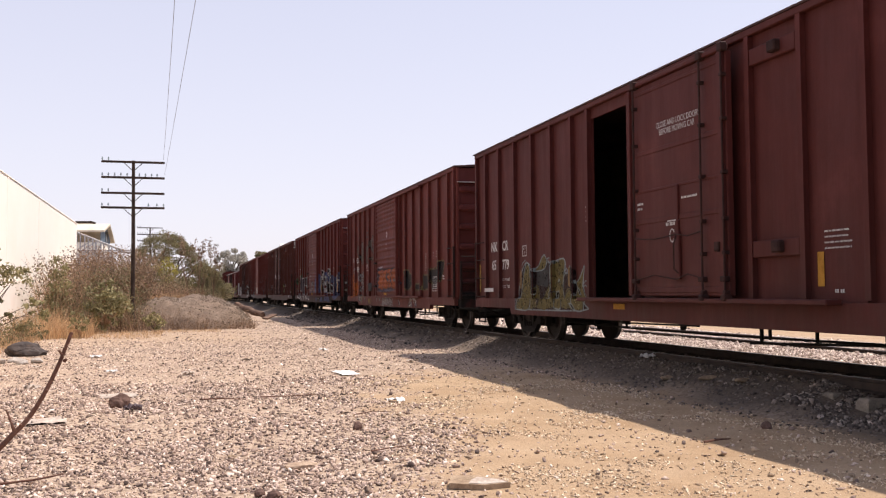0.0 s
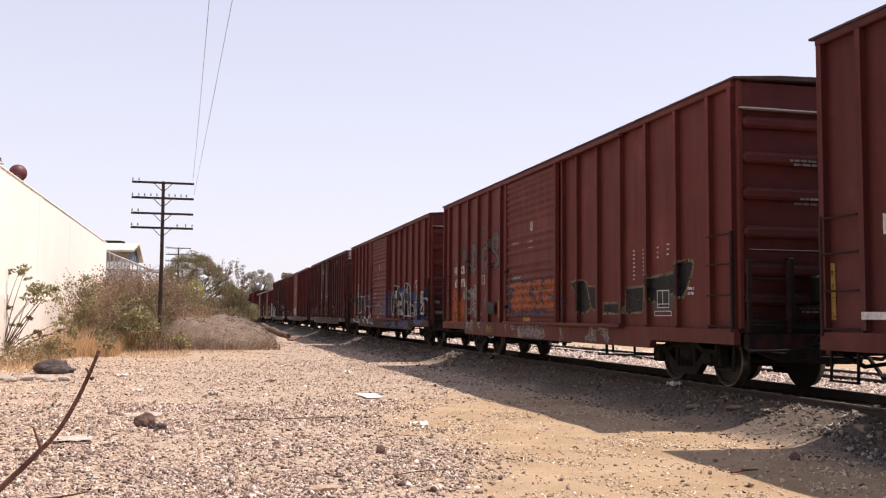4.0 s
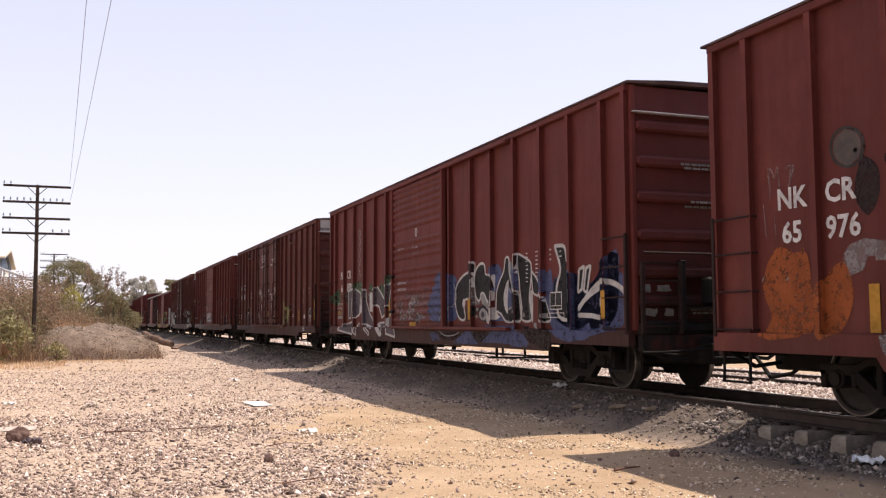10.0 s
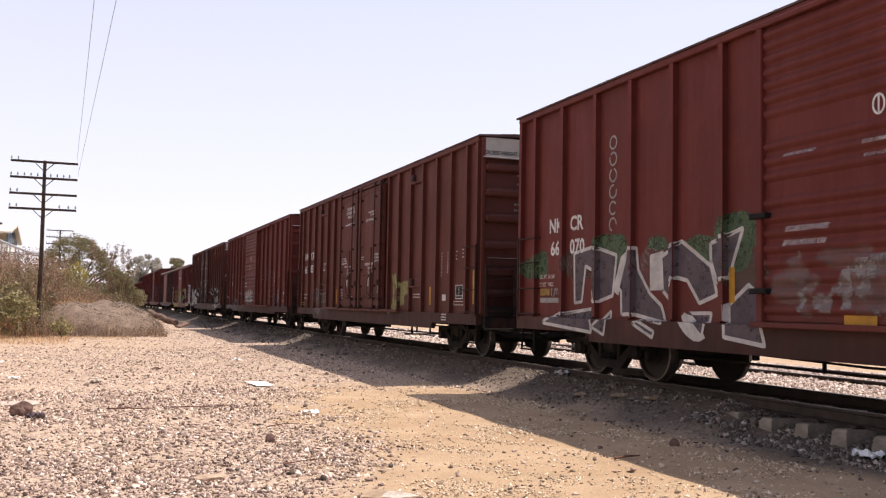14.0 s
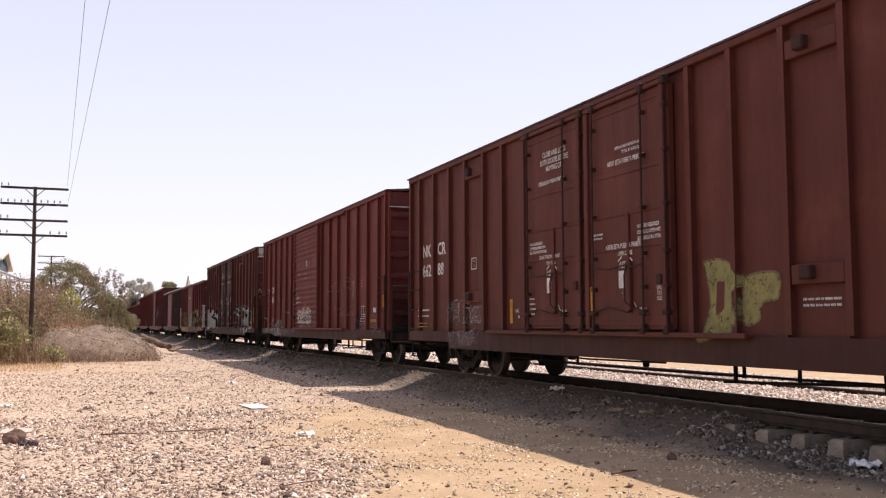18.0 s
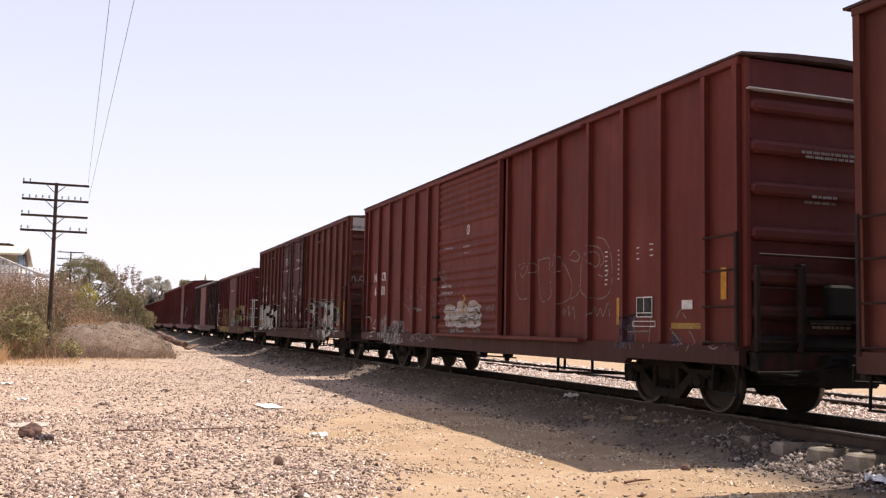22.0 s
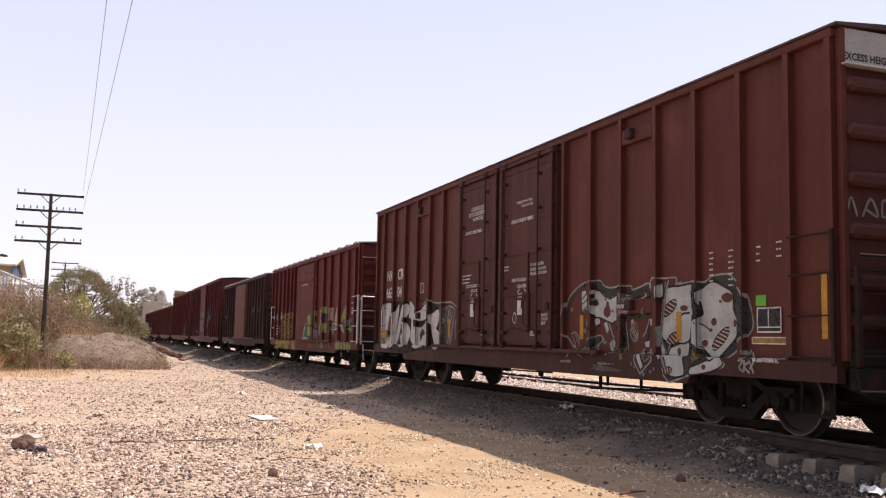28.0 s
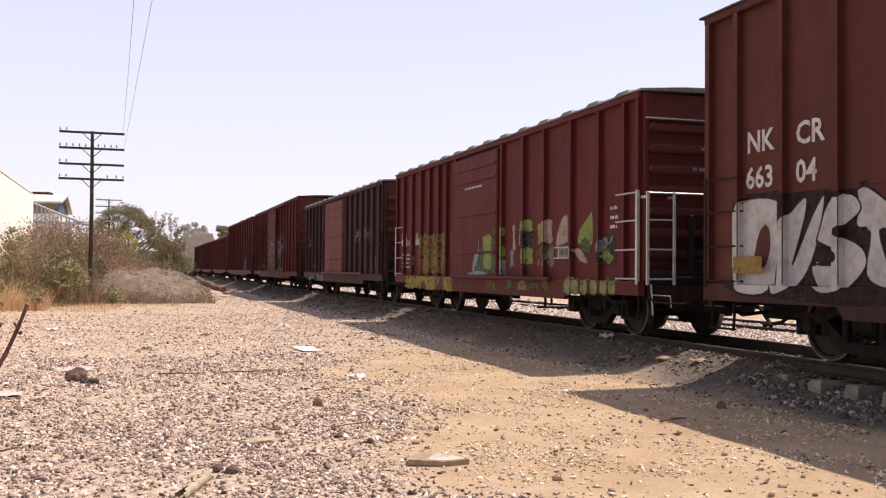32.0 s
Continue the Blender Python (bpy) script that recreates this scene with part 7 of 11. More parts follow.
shape("B", "g_silver", "g_smoke", 0.04, 2.25, [(37.78, 3.54), (37.66, 3.53), (37.52, 3.42), (37.36, 3.36), (37.31, 3.25), (37.34, 3.05), (37.44, 3.0), (37.62, 2.96), (37.53, 2.88), (37.35, 2.82), (37.33, 2.7), (37.4, 2.58), (37.56, 2.54), (37.76, 2.46), (37.89, 2.57), (38.13, 2.55), (38.17, 2.63), (37.89, 2.63), (37.72, 2.65), (37.65, 2.71), (37.71, 2.82), (37.96, 2.92), (38.16, 3.04), (38.19, 3.26), (38.1, 3.38), (37.93, 3.42)])
shape("B", "paint_red", "g_smoke", 0.03, 4.30, [(37.72, 3.3), (37.62, 3.21), (37.63, 3.08), (37.74, 3.0), (37.85, 3.05), (37.87, 3.22)])
stroke("B", "g_haze", 0.022, 6, [(40.15, 3.0), (40.11, 3.26), (40.03, 3.36), (39.81, 3.33), (39.62, 3.34), (39.69, 3.26)])
stroke("B", "g_haze", 0.022, 6, [(39.84, 3.29), (39.83, 2.96), (39.87, 2.63)])
stroke("B", "g_haze", 0.022, 6, [(39.75, 3.0), (39.58, 2.88), (39.57, 2.67), (39.66, 2.62)])
stroke("B", "g_haze", 0.022, 6, [(40.2, 2.47), (40.02, 2.41), (39.85, 2.33)])
stroke("B", "g_haze", 0.022, 6, [(39.17, 2.51), (38.97, 2.43), (38.67, 2.38)])
stroke("B", "g_haze", 0.022, 6, [(38.83, 2.53), (38.86, 2.76), (38.82, 2.87), (38.5, 3.07), (38.45, 3.17)])
stroke("B", "g_haze", 0.022, 6, [(38.66, 3.29), (38.52, 3.36), (38.42, 3.42)])
stroke("B", "g_haze", 0.022, 6, [(38.3, 2.83), (38.29, 2.7), (38.39, 2.54)])
stroke("B", "g_haze", 0.022, 6, [(37.72, 3.3), (37.64, 3.17), (37.64, 3.08), (37.7, 3.01)])
stroke("B", "g_haze", 0.022, 6, [(38.1, 3.38), (37.94, 3.42), (37.81, 3.53), (37.64, 3.54), (37.52, 3.43)])
stroke("B", "g_haze", 0.022, 6, [(37.86, 3.25), (37.9, 3.08), (37.85, 3.0)])
stroke("B", "g_haze", 0.022, 6, [(37.72, 2.8), (37.67, 2.71), (37.74, 2.63)])
stroke("B", "g_haze", 0.022, 6, [(38.14, 2.54), (37.98, 2.53), (37.85, 2.53)])
stroke("B", "g_haze", 0.022, 6, [(38.2, 3.08), (38.25, 3.25), (38.17, 3.36)])
stroke("B", "g_haze", 0.022, 6, [(37.34, 3.33), (37.31, 3.25), (37.33, 3.08)])
stroke("B", "g_haze", 0.022, 6, [(37.63, 2.87), (37.47, 2.78)])
shape("B", "g_haze", None, 0, 1.35, [(37.06, 1.16), (36.54, 1.18), (36.55, 0.79), (36.69, 1.02)])
stroke("B", "g_haze", 0.025, 2, [(38.98, 1.78), (38.95, 1.53), (38.76, 1.7), (38.8, 1.48), (38.61, 1.78)])
stroke("B", "g_haze", 0.025, 2, [(38.61, 1.86), (38.69, 1.6), (38.55, 1.52), (38.47, 1.78), (38.57, 1.84)])
stroke("B", "g_haze", 0.025, 2, [(38.44, 1.68), (38.55, 1.52), (38.44, 1.46), (38.33, 1.8), (38.3, 1.59)])
stroke("B", "g_haze", 0.025, 2, [(36.9, 1.84), (36.89, 1.5), (36.83, 1.68), (36.74, 1.74), (36.78, 1.49)])
stroke("B", "g_haze", 0.02, 2, [(36.91, 1.46), (36.75, 1.48)])
stroke("B", "g_haze", 0.02, 2, [(36.83, 1.64), (36.85, 1.34)])
shape("B", "g_mauveblue", None, 0, 0.40, [(36.24, 2.08), (35.74, 2.16), (34.51, 2.08), (33.71, 2.08), (32.91, 2.08), (32.76, 1.93), (32.81, 1.3), (36.26, 1.26)])
shape("B", "g_orange", "g_dusk", 0.045, 2.45, [(36.07, 2.03), (35.27, 2.07), (35.1, 1.95), (35.08, 1.5), (35.24, 1.28), (35.76, 1.33), (36.03, 1.57), (35.75, 1.76), (35.8, 1.89), (36.02, 1.91)])
shape("B", "g_orange", "g_dusk", 0.045, 3.50, [(35.05, 2.04), (34.49, 2.05), (34.43, 1.91), (34.61, 1.72), (34.18, 1.59), (34.14, 1.36), (35.0, 1.33), (35.06, 1.74)])
shape("B", "g_orange", "g_dusk", 0.045, 4.55, [(34.38, 2.07), (33.87, 2.07), (33.72, 1.93), (33.75, 1.72), (33.89, 1.66), (33.68, 1.5), (33.66, 1.38), (34.06, 1.35), (34.12, 1.59), (34.3, 1.74), (34.34, 1.91)])
shape("B", "g_orange", "g_dusk", 0.045, 3.60, [(33.64, 2.05), (32.98, 2.08), (32.89, 1.95), (32.96, 1.68), (33.42, 1.68), (33.0, 1.56), (32.97, 1.32), (33.59, 1.32), (33.63, 1.6), (33.77, 1.68), (33.61, 1.88)])
shape("B", "g_haze", None, 0, 6.65, [(33.41, 1.66), (33.28, 1.68), (33.0, 1.61), (33.32, 1.6)])
shape("B", "g_dusk", None, 0, 6.70, [(34.19, 1.89), (34.04, 1.91), (34.05, 1.84), (34.15, 1.82)])
shape("B", "g_haze", None, 0, 1.75, [(36.45, 1.86), (36.3, 2.11), (36.25, 1.28), (36.35, 1.12), (36.56, 1.28)])
shape("B", "g_ink", "g_khaki", 0.05, 1.80, [(32.35, 1.93), (31.85, 1.97), (31.42, 1.89), (31.19, 1.4), (31.75, 1.29), (32.0, 1.64)])
shape("B", "g_ink", "g_khaki", 0.04, 2.85, [(31.42, 1.84), (30.83, 1.8), (30.88, 1.29), (31.19, 1.38)])
shape("B", "g_ink", "g_khaki", 0.05, 1.00, [(30.62, 1.47), (29.8, 1.47), (29.85, 1.25), (30.58, 1.27)])
shape("B", "g_ink", "g_khaki", 0.05, 1.05, [(29.57, 1.74), (28.81, 1.76), (28.85, 1.28), (29.58, 1.27)])
shape("B", "g_ink", "g_khaki", 0.06, 1.10, [(28.81, 1.93), (28.54, 1.91), (27.6, 1.97), (27.51, 2.11), (27.05, 2.12), (27.09, 1.9), (27.34, 1.56), (27.55, 1.54), (27.72, 1.6), (28.48, 1.46), (28.61, 1.76)])
shape("B", "g_steel", None, 0, 3.15, [(28.48, 1.44), (27.59, 1.58), (27.61, 1.32), (28.48, 1.26)])
shape("C", "g_ink", "g_white", 0.065, 6.30, [(47.7, 2.49), (47.36, 2.46), (47.27, 2.21), (47.17, 2.13), (47.16, 1.28), (47.59, 1.28), (47.65, 1.76), (47.5, 2.08)])
shape("C", "g_ink", "g_white", 0.055, 3.35, [(46.86, 2.04), (46.68, 2.08), (46.78, 1.7), (46.9, 1.66)])
shape("C", "g_ink", "g_white", 0.055, 4.40, [(46.62, 2.05), (46.47, 2.08), (46.6, 1.65), (46.71, 1.68)])
stroke("C", "g_white", 0.09, 3, [(46.88, 1.4), (46.49, 1.65), (46.15, 1.8), (45.83, 1.78), (45.55, 1.68), (45.39, 1.54)])
stroke("C", "g_white", 0.08, 4, [(46.88, 1.38), (46.67, 1.53), (46.2, 1.7), (46.05, 1.56), (46.11, 1.26), (46.5, 1.27), (46.88, 1.28)])
shape("C", "g_blue", None, 0, 1.55, [(47.17, 0.9), (46.56, 1.16), (46.42, 0.9)])
shape("C", "g_green", None, 0, 1.60, [(62.87, 1.9), (62.66, 2.21), (62.32, 2.16), (62.42, 1.84)])
shape("C", "g_green", None, 0, 1.65, [(60.28, 2.24), (59.94, 2.37), (59.74, 2.29), (59.85, 2.05)])
shape("C", "g_green", None, 0, 1.70, [(59.1, 2.08), (59.07, 2.25), (58.7, 2.24), (58.62, 2.05)])
shape("C", "g_green", None, 0, 1.75, [(57.46, 2.11), (57.25, 2.43), (56.9, 2.45), (56.73, 2.29), (56.76, 2.08), (56.9, 1.72), (57.24, 1.72)])
shape("C", "g_purple", "g_white", 0.056, 2.80, [(61.31, 1.28), (61.34, 2.12), (60.68, 2.2), (59.98, 2.03), (60.09, 1.4), (60.56, 1.3), (60.67, 1.8), (60.95, 1.89), (61.07, 1.3)])
shape("C", "g_purple", "g_white", 0.056, 3.85, [(59.83, 1.11), (59.84, 1.47), (59.92, 1.51), (59.65, 2.12), (59.41, 2.11), (59.36, 1.78), (59.05, 1.43), (58.75, 1.25), (58.63, 1.0), (59.5, 1.12)])
shape("C", "g_purple", "g_white", 0.056, 4.00, [(58.72, 1.47), (58.76, 1.95), (58.27, 2.15), (58.07, 2.04), (57.61, 1.78), (57.48, 1.4), (57.86, 1.29), (58.13, 1.6), (58.4, 1.65), (58.53, 1.32)])
shape("C", "g_purple", "g_white", 0.056, 5.05, [(57.61, 1.84), (57.62, 2.08), (56.96, 2.24), (57.24, 1.62), (57.48, 1.56)])
shape("C", "g_purple", "g_white", 0.056, 2.10, [(62.33, 0.94), (61.96, 1.07), (60.7, 1.19), (60.59, 0.81), (62.27, 0.92)])
shape("C", "g_purple", "g_white", 0.049, 3.15, [(60.6, 0.9), (60.12, 1.16), (60.2, 0.78)])
shape("C", "g_purple", "g_white", 0.049, 3.20, [(59.38, 0.98), (59.27, 1.03), (58.81, 0.88), (58.85, 0.79)])
shape("C", "g_purple", "g_white", 0.049, 3.25, [(58.09, 1.15), (57.6, 1.16), (57.69, 0.84)])
shape("C", "g_purple", "g_white", 0.056, 3.30, [(57.24, 1.27), (56.86, 1.52), (56.67, 1.4), (56.45, 0.78), (57.23, 0.86)])
shape("C", "g_white", None, 0, 2.35, [(60.09, 1.47), (59.85, 2.01), (59.65, 2.09), (59.92, 1.4)])
shape("C", "g_white", None, 0, 2.40, [(59.06, 1.99), (58.71, 2.04), (58.75, 1.47), (59.05, 1.47)])
shape("C", "g_white", None, 0, 2.45, [(58.29, 1.1), (58.12, 1.15), (57.6, 0.85), (57.85, 0.78), (58.11, 0.91)])
shape("F", "g_smoke", None, 0, 0.05, [(122.47, 1.06), (122.43, 1.95), (122.2, 2.21), (121.34, 2.2), (120.28, 2.17), (120.07, 2.22), (119.59, 1.91), (119.1, 2.04), (118.63, 2.18), (118.3, 2.05), (118.0, 1.9), (117.85, 1.5), (117.7, 1.1), (117.62, 1.0), (119.21, 0.9), (120.19, 0.81), (122.42, 0.94)])
shape("F", "g_white", "g_black", 0.03, 1.10, [(122.38, 1.06), (122.39, 1.99), (122.11, 2.16), (121.59, 2.11), (121.5, 1.84), (121.5, 1.17), (121.75, 0.91), (122.28, 0.92)])
shape("F", "paint_brown", None, 0, 4.15, [(122.06, 1.33), (121.93, 1.72), (121.76, 1.8), (121.71, 1.51), (121.84, 1.25)])
shape("F", "g_white", "g_black", 0.025, 2.20, [(121.46, 1.84), (121.06, 2.11), (121.06, 1.86), (121.29, 1.28), (120.94, 1.86), (120.71, 2.11), (120.86, 1.5), (121.09, 1.12), (121.41, 0.94), (121.62, 1.0)])
shape("F", "g_white", "g_black", 0.025, 3.25, [(120.86, 1.57), (120.64, 2.04), (120.27, 2.09), (120.13, 1.91), (120.34, 1.76), (120.49, 1.65), (120.13, 1.49), (120.06, 1.26), (120.41, 0.98), (120.78, 0.98), (120.94, 1.28), (120.56, 1.28), (120.45, 1.41)])
shape("F", "g_white", "g_black", 0.025, 1.30, [(120.2, 2.13), (120.03, 2.15), (119.66, 1.89), (119.63, 1.66), (119.86, 1.66), (119.72, 1.26), (119.59, 1.1), (119.79, 1.03), (120.06, 1.18), (119.99, 1.64), (120.2, 1.72), (120.17, 1.95)])
shape("F", "g_white", "g_black", 0.025, 2.35, [(119.59, 1.8), (119.34, 1.86), (119.1, 2.0), (118.63, 2.15), (118.6, 1.84), (118.68, 1.64), (119.53, 1.64)])
shape("F", "g_white", "g_black", 0.025, 3.40, [(119.66, 1.52), (119.21, 1.48), (118.97, 1.57), (118.63, 1.6), (118.57, 1.02), (118.74, 1.02), (119.4, 0.93), (119.65, 1.03), (119.59, 1.29)])
shape("F", "g_black", None, 0, 5.45, [(119.31, 1.32), (119.09, 1.44), (118.91, 1.32), (119.09, 1.26), (119.21, 1.11)])
shape("F", "g_white", None, 0, 1.50, [(118.52, 1.76), (118.04, 1.9), (117.94, 1.72), (118.09, 1.49), (118.14, 1.43), (117.79, 1.29), (117.66, 1.01), (118.14, 0.97), (118.46, 1.4)])
shape("F", "g_silver", None, 0, 1.55, [(117.79, 1.91), (117.18, 1.97), (117.36, 1.57), (117.36, 1.14), (117.59, 0.98), (117.59, 1.52)])
stroke("F", "g_mist", 0.035, 2, [(119.1, 2.04), (118.69, 2.18), (118.36, 2.07), (117.79, 2.04), (117.14, 2.03), (116.69, 1.82), (116.87, 1.56), (116.87, 1.21)])
stroke("F", "g_mist", 0.02, 2, [(117.74, 1.9), (117.89, 1.68), (118.09, 1.49)])
stroke("F", "g_mist", 0.02, 2, [(117.18, 1.97), (117.36, 1.66), (117.36, 1.57)])
stroke("F", "g_mist", 0.02, 3, [(117.07, 1.42), (117.18, 1.18), (117.31, 1.04)])
stroke("E", "g_thin", 0.022, 2, [(96.14, 2.36), (95.82, 2.51), (95.74, 2.42), (95.77, 2.26), (95.66, 2.18), (95.65, 1.78)])
stroke("E", "g_thin", 0.022, 2, [(93.21, 1.53), (93.16, 1.68), (93.11, 1.53), (93.03, 1.7), (92.98, 1.53), (92.9, 1.7), (92.85, 1.53)])
shape("E", "yellow", None, 0, 4, [(94.56, 1.93), (94.46, 1.93), (94.43, 1.54), (94.52, 1.54)])
stroke("E", "g_thin", 0.02, 2, [(92.12, 2.09), (92.08, 2.37), (91.8, 2.47), (91.57, 2.37), (91.79, 2.2), (91.9, 2.33), (91.74, 2.4)])
stroke("E", "g_thin", 0.02, 2, [(92.12, 2.09), (91.94, 1.8), (91.5, 1.8), (91.4, 1.93)])
stroke("E", "g_thin", 0.02, 2, [(91.52, 2.33), (91.47, 2.43), (91.2, 2.42), (91.15, 2.29), (91.36, 2.26), (91.5, 2.33)])
stroke("E", "g_thin", 0.02, 2, [(91.1, 2.49), (90.65, 2.5), (90.65, 2.29)])
stroke("E", "g_thin", 0.02, 2, [(91.1, 2.49), (90.98, 1.76), (90.58, 1.8), (90.59, 2.09)])
stroke("E", "g_thin", 0.02, 2, [(90.55, 2.24), (90.41, 2.57), (90.18, 2.46), (90.17, 2.26), (90.45, 2.13)])
stroke("E", "g_thin", 0.02, 2, [(90.18, 2.43), (89.95, 2.25), (89.76, 1.97), (89.89, 1.74), (90.2, 1.66)])
stroke("E", "g_thin", 0.02, 2, [(89.86, 2.49), (89.69, 2.57), (89.5, 2.46), (89.6, 2.38), (89.82, 2.42)])
stroke("E", "g_thin", 0.02, 2, [(89.84, 1.74), (89.59, 1.8), (89.46, 1.97), (89.43, 2.37), (89.23, 2.58)])
stroke("E", "g_thin", 0.02, 2, [(89.15, 2.43), (89.03, 2.51), (88.83, 2.43), (88.83, 2.3), (88.98, 2.25), (89.1, 2.37)])
stroke("E", "g_thin", 0.02, 2, [(89.11, 2.62), (88.8, 2.54), (88.68, 2.34), (88.79, 2.25)])
stroke("E", "g_thin", 0.02, 2, [(88.91, 2.74), (88.65, 2.67), (88.46, 2.43), (88.41, 2.09), (88.48, 1.84), (88.78, 1.72), (89.34, 1.8), (89.51, 1.97)])
stroke("E", "g_thin", 0.02, 2, [(88.86, 2.12), (88.63, 2.07), (88.49, 2.22)])
stroke("E", "g_thin", 0.02, 2, [(90.15, 1.5), (90.02, 1.58), (90.06, 1.45), (89.88, 1.62), (89.88, 1.43), (89.71, 1.6), (89.66, 1.4)])
stroke("E", "g_thin", 0.02, 2, [(89.08, 1.43), (88.97, 1.59), (88.89, 1.43), (88.78, 1.57), (88.7, 1.43), (88.55, 1.64), (88.48, 1.43)])
stroke("E", "g_thin", 0.02, 2, [(87.75, 1.44), (87.71, 0.94)])
stroke("E", "g_thin", 0.02, 2, [(87.27, 1.51), (87.36, 0.96)])
stroke("E", "g_thin", 0.02, 2, [(87.91, 1.19), (87.36, 1.21)])
stroke("E", "g_thin", 0.02, 2, [(86.8, 1.25), (86.47, 1.01)])
stroke("E", "g_thin", 0.02, 2, [(86.39, 1.29), (86.21, 1.08), (86.26, 0.95)])
stroke("E", "g_thin", 0.02, 2, [(85.86, 1.09), (85.67, 0.99), (85.51, 1.07)])
stroke("E", "g_thin", 0.02, 2, [(86.64, 1.4), (86.53, 1.51), (86.42, 1.4)])
shape("E", "g_mauveblue", None, 0, 0, [(88.18, 0.94), (88.05, 1.43), (87.65, 1.47), (87.78, 0.94)])
shape("E", "g_mauveblue", None, 0, 0, [(86.8, 1.03), (86.75, 1.22), (86.5, 1.11), (86.55, 0.99)])

shape("F", "g_slate", "g_mist", 0.028, 0.60, [(108.31, 2.10), (108.27, 2.03), (107.90, 2.05), (107.66, 2.03), (107.50, 2.10), (107.17, 2.11), (107.05, 2.04), (106.86, 1.91), (106.75, 1.73), (106.68, 1.48), (106.73, 1.36), (106.88, 1.24), (107.02, 1.11), (107.20, 1.01), (107.17, 0.91), (107.88, 0.78), (108.51, 0.75)])
shape("F", "g_ice", "g_black", 0.026, 2.80, [(107.78, 1.91), (107.51, 2.03), (107.25, 1.95), (107.07, 1.85), (107.06, 1.66), (106.98, 1.49), (107.00, 1.31), (107.13, 1.19), (107.31, 1.06), (107.44, 0.98), (107.53, 1.03), (107.72, 1.15), (107.87, 1.23), (107.87, 1.47), (107.71, 1.60), (107.76, 1.76)])
shape("F", "g_ice", "g_black", 0.026, 2.85, [(108.53, 2.01), (108.27, 2.00), (107.90, 2.01), (107.86, 1.79), (107.79, 1.60), (107.95, 1.47), (107.99, 1.28), (108.12, 1.20), (108.37, 1.22), (108.64, 1.25), (108.68, 1.42), (108.61, 1.62), (108.58, 1.85)])
shape("F", "g_ice", "g_black", 0.026, 2.00, [(108.46, 1.14), (108.03, 1.23), (108.04, 0.99), (108.02, 0.77), (108.38, 0.75), (108.55, 0.97)])
shape("F", "g_ice", "g_black", 0.026, 2.05, [(107.88, 0.88), (107.49, 0.99), (107.27, 1.05), (107.17, 0.94), (107.42, 0.84), (107.88, 0.78)])
shape("F", "g_khaki", "g_black", 0.025, 4.40, [(107.83, 1.14), (107.62, 1.02), (107.88, 0.91)])
shape("F", "paint_brown", None, 0, 4.50, [(107.06, 1.80), (107.09, 1.76), (107.16, 1.74), (107.24, 1.75), (107.30, 1.79), (107.30, 1.83), (107.24, 1.86), (107.16, 1.87), (107.09, 1.84)])
shape("F", "paint_brown", None, 0, 4.55, [(107.40, 1.49), (107.42, 1.45), (107.45, 1.44), (107.49, 1.44), (107.52, 1.47), (107.52, 1.51), (107.49, 1.54), (107.45, 1.55), (107.42, 1.53)])
shape("F", "paint_brown", None, 0, 4.60, [(107.59, 1.21), (107.61, 1.18), (107.65, 1.16), (107.69, 1.17), (107.72, 1.19), (107.72, 1.23), (107.69, 1.25), (107.65, 1.26), (107.60, 1.24)])
shape("F", "paint_brown", None, 0, 4.65, [(108.04, 1.69), (108.06, 1.66), (108.11, 1.65), (108.18, 1.65), (108.22, 1.68), (108.22, 1.71), (108.17, 1.73), (108.11, 1.73), (108.06, 1.72)])
shape("F", "paint_brown", None, 0, 4.70, [(107.30, 1.76), (107.30, 1.74), (107.32, 1.74), (107.34, 1.74), (107.35, 1.75), (107.35, 1.77), (107.34, 1.78), (107.32, 1.78), (107.30, 1.77)])
shape("F", "paint_brown", None, 0, 4.75, [(107.49, 1.39), (107.50, 1.37), (107.52, 1.37), (107.54, 1.37), (107.55, 1.38), (107.55, 1.40), (107.54, 1.41), (107.52, 1.41), (107.50, 1.40)])
shape("F", "paint_brown", None, 0, 4.80, [(107.69, 1.15), (107.69, 1.14), (107.71, 1.14), (107.73, 1.14), (107.75, 1.15), (107.75, 1.16), (107.73, 1.17), (107.71, 1.17), (107.69, 1.16)])
shape("F", "paint_brown", None, 0, 4.00, [(107.00, 1.47), (107.01, 1.44), (107.03, 1.42), (107.05, 1.43), (107.06, 1.46), (107.06, 1.49), (107.04, 1.52), (107.02, 1.52), (107.01, 1.51)])
shape("F", "paint_brown", None, 0, 4.05, [(107.52, 0.90), (107.54, 0.87), (107.56, 0.86), (107.59, 0.86), (107.61, 0.88), (107.61, 0.91), (107.59, 0.93), (107.56, 0.93), (107.53, 0.92)])
shape("F", "paint_brown", None, 0, 4.10, [(108.20, 1.09), (108.21, 1.05), (108.24, 1.03), (108.27, 1.04), (108.29, 1.07), (108.29, 1.11), (108.27, 1.14), (108.24, 1.14), (108.21, 1.12)])
shape("F", "paint_brown", "g_black", 0.02, 4.15, [(107.16, 1.42), (107.15, 1.36), (107.22, 1.26), (107.34, 1.17), (107.45, 1.12), (107.50, 1.15), (107.47, 1.23), (107.36, 1.34), (107.24, 1.41)])
stroke("F", "g_white", 0.014, 5, [(107.51, 1.15), (107.41, 1.14)])
stroke("F", "g_white", 0.014, 5, [(107.48, 1.21), (107.35, 1.17)])
stroke("F", "g_white", 0.014, 5, [(107.44, 1.25), (107.29, 1.21)])
stroke("F", "g_white", 0.014, 5, [(107.40, 1.30), (107.24, 1.25)])
stroke("F", "g_white", 0.014, 5, [(107.35, 1.34), (107.20, 1.29)])
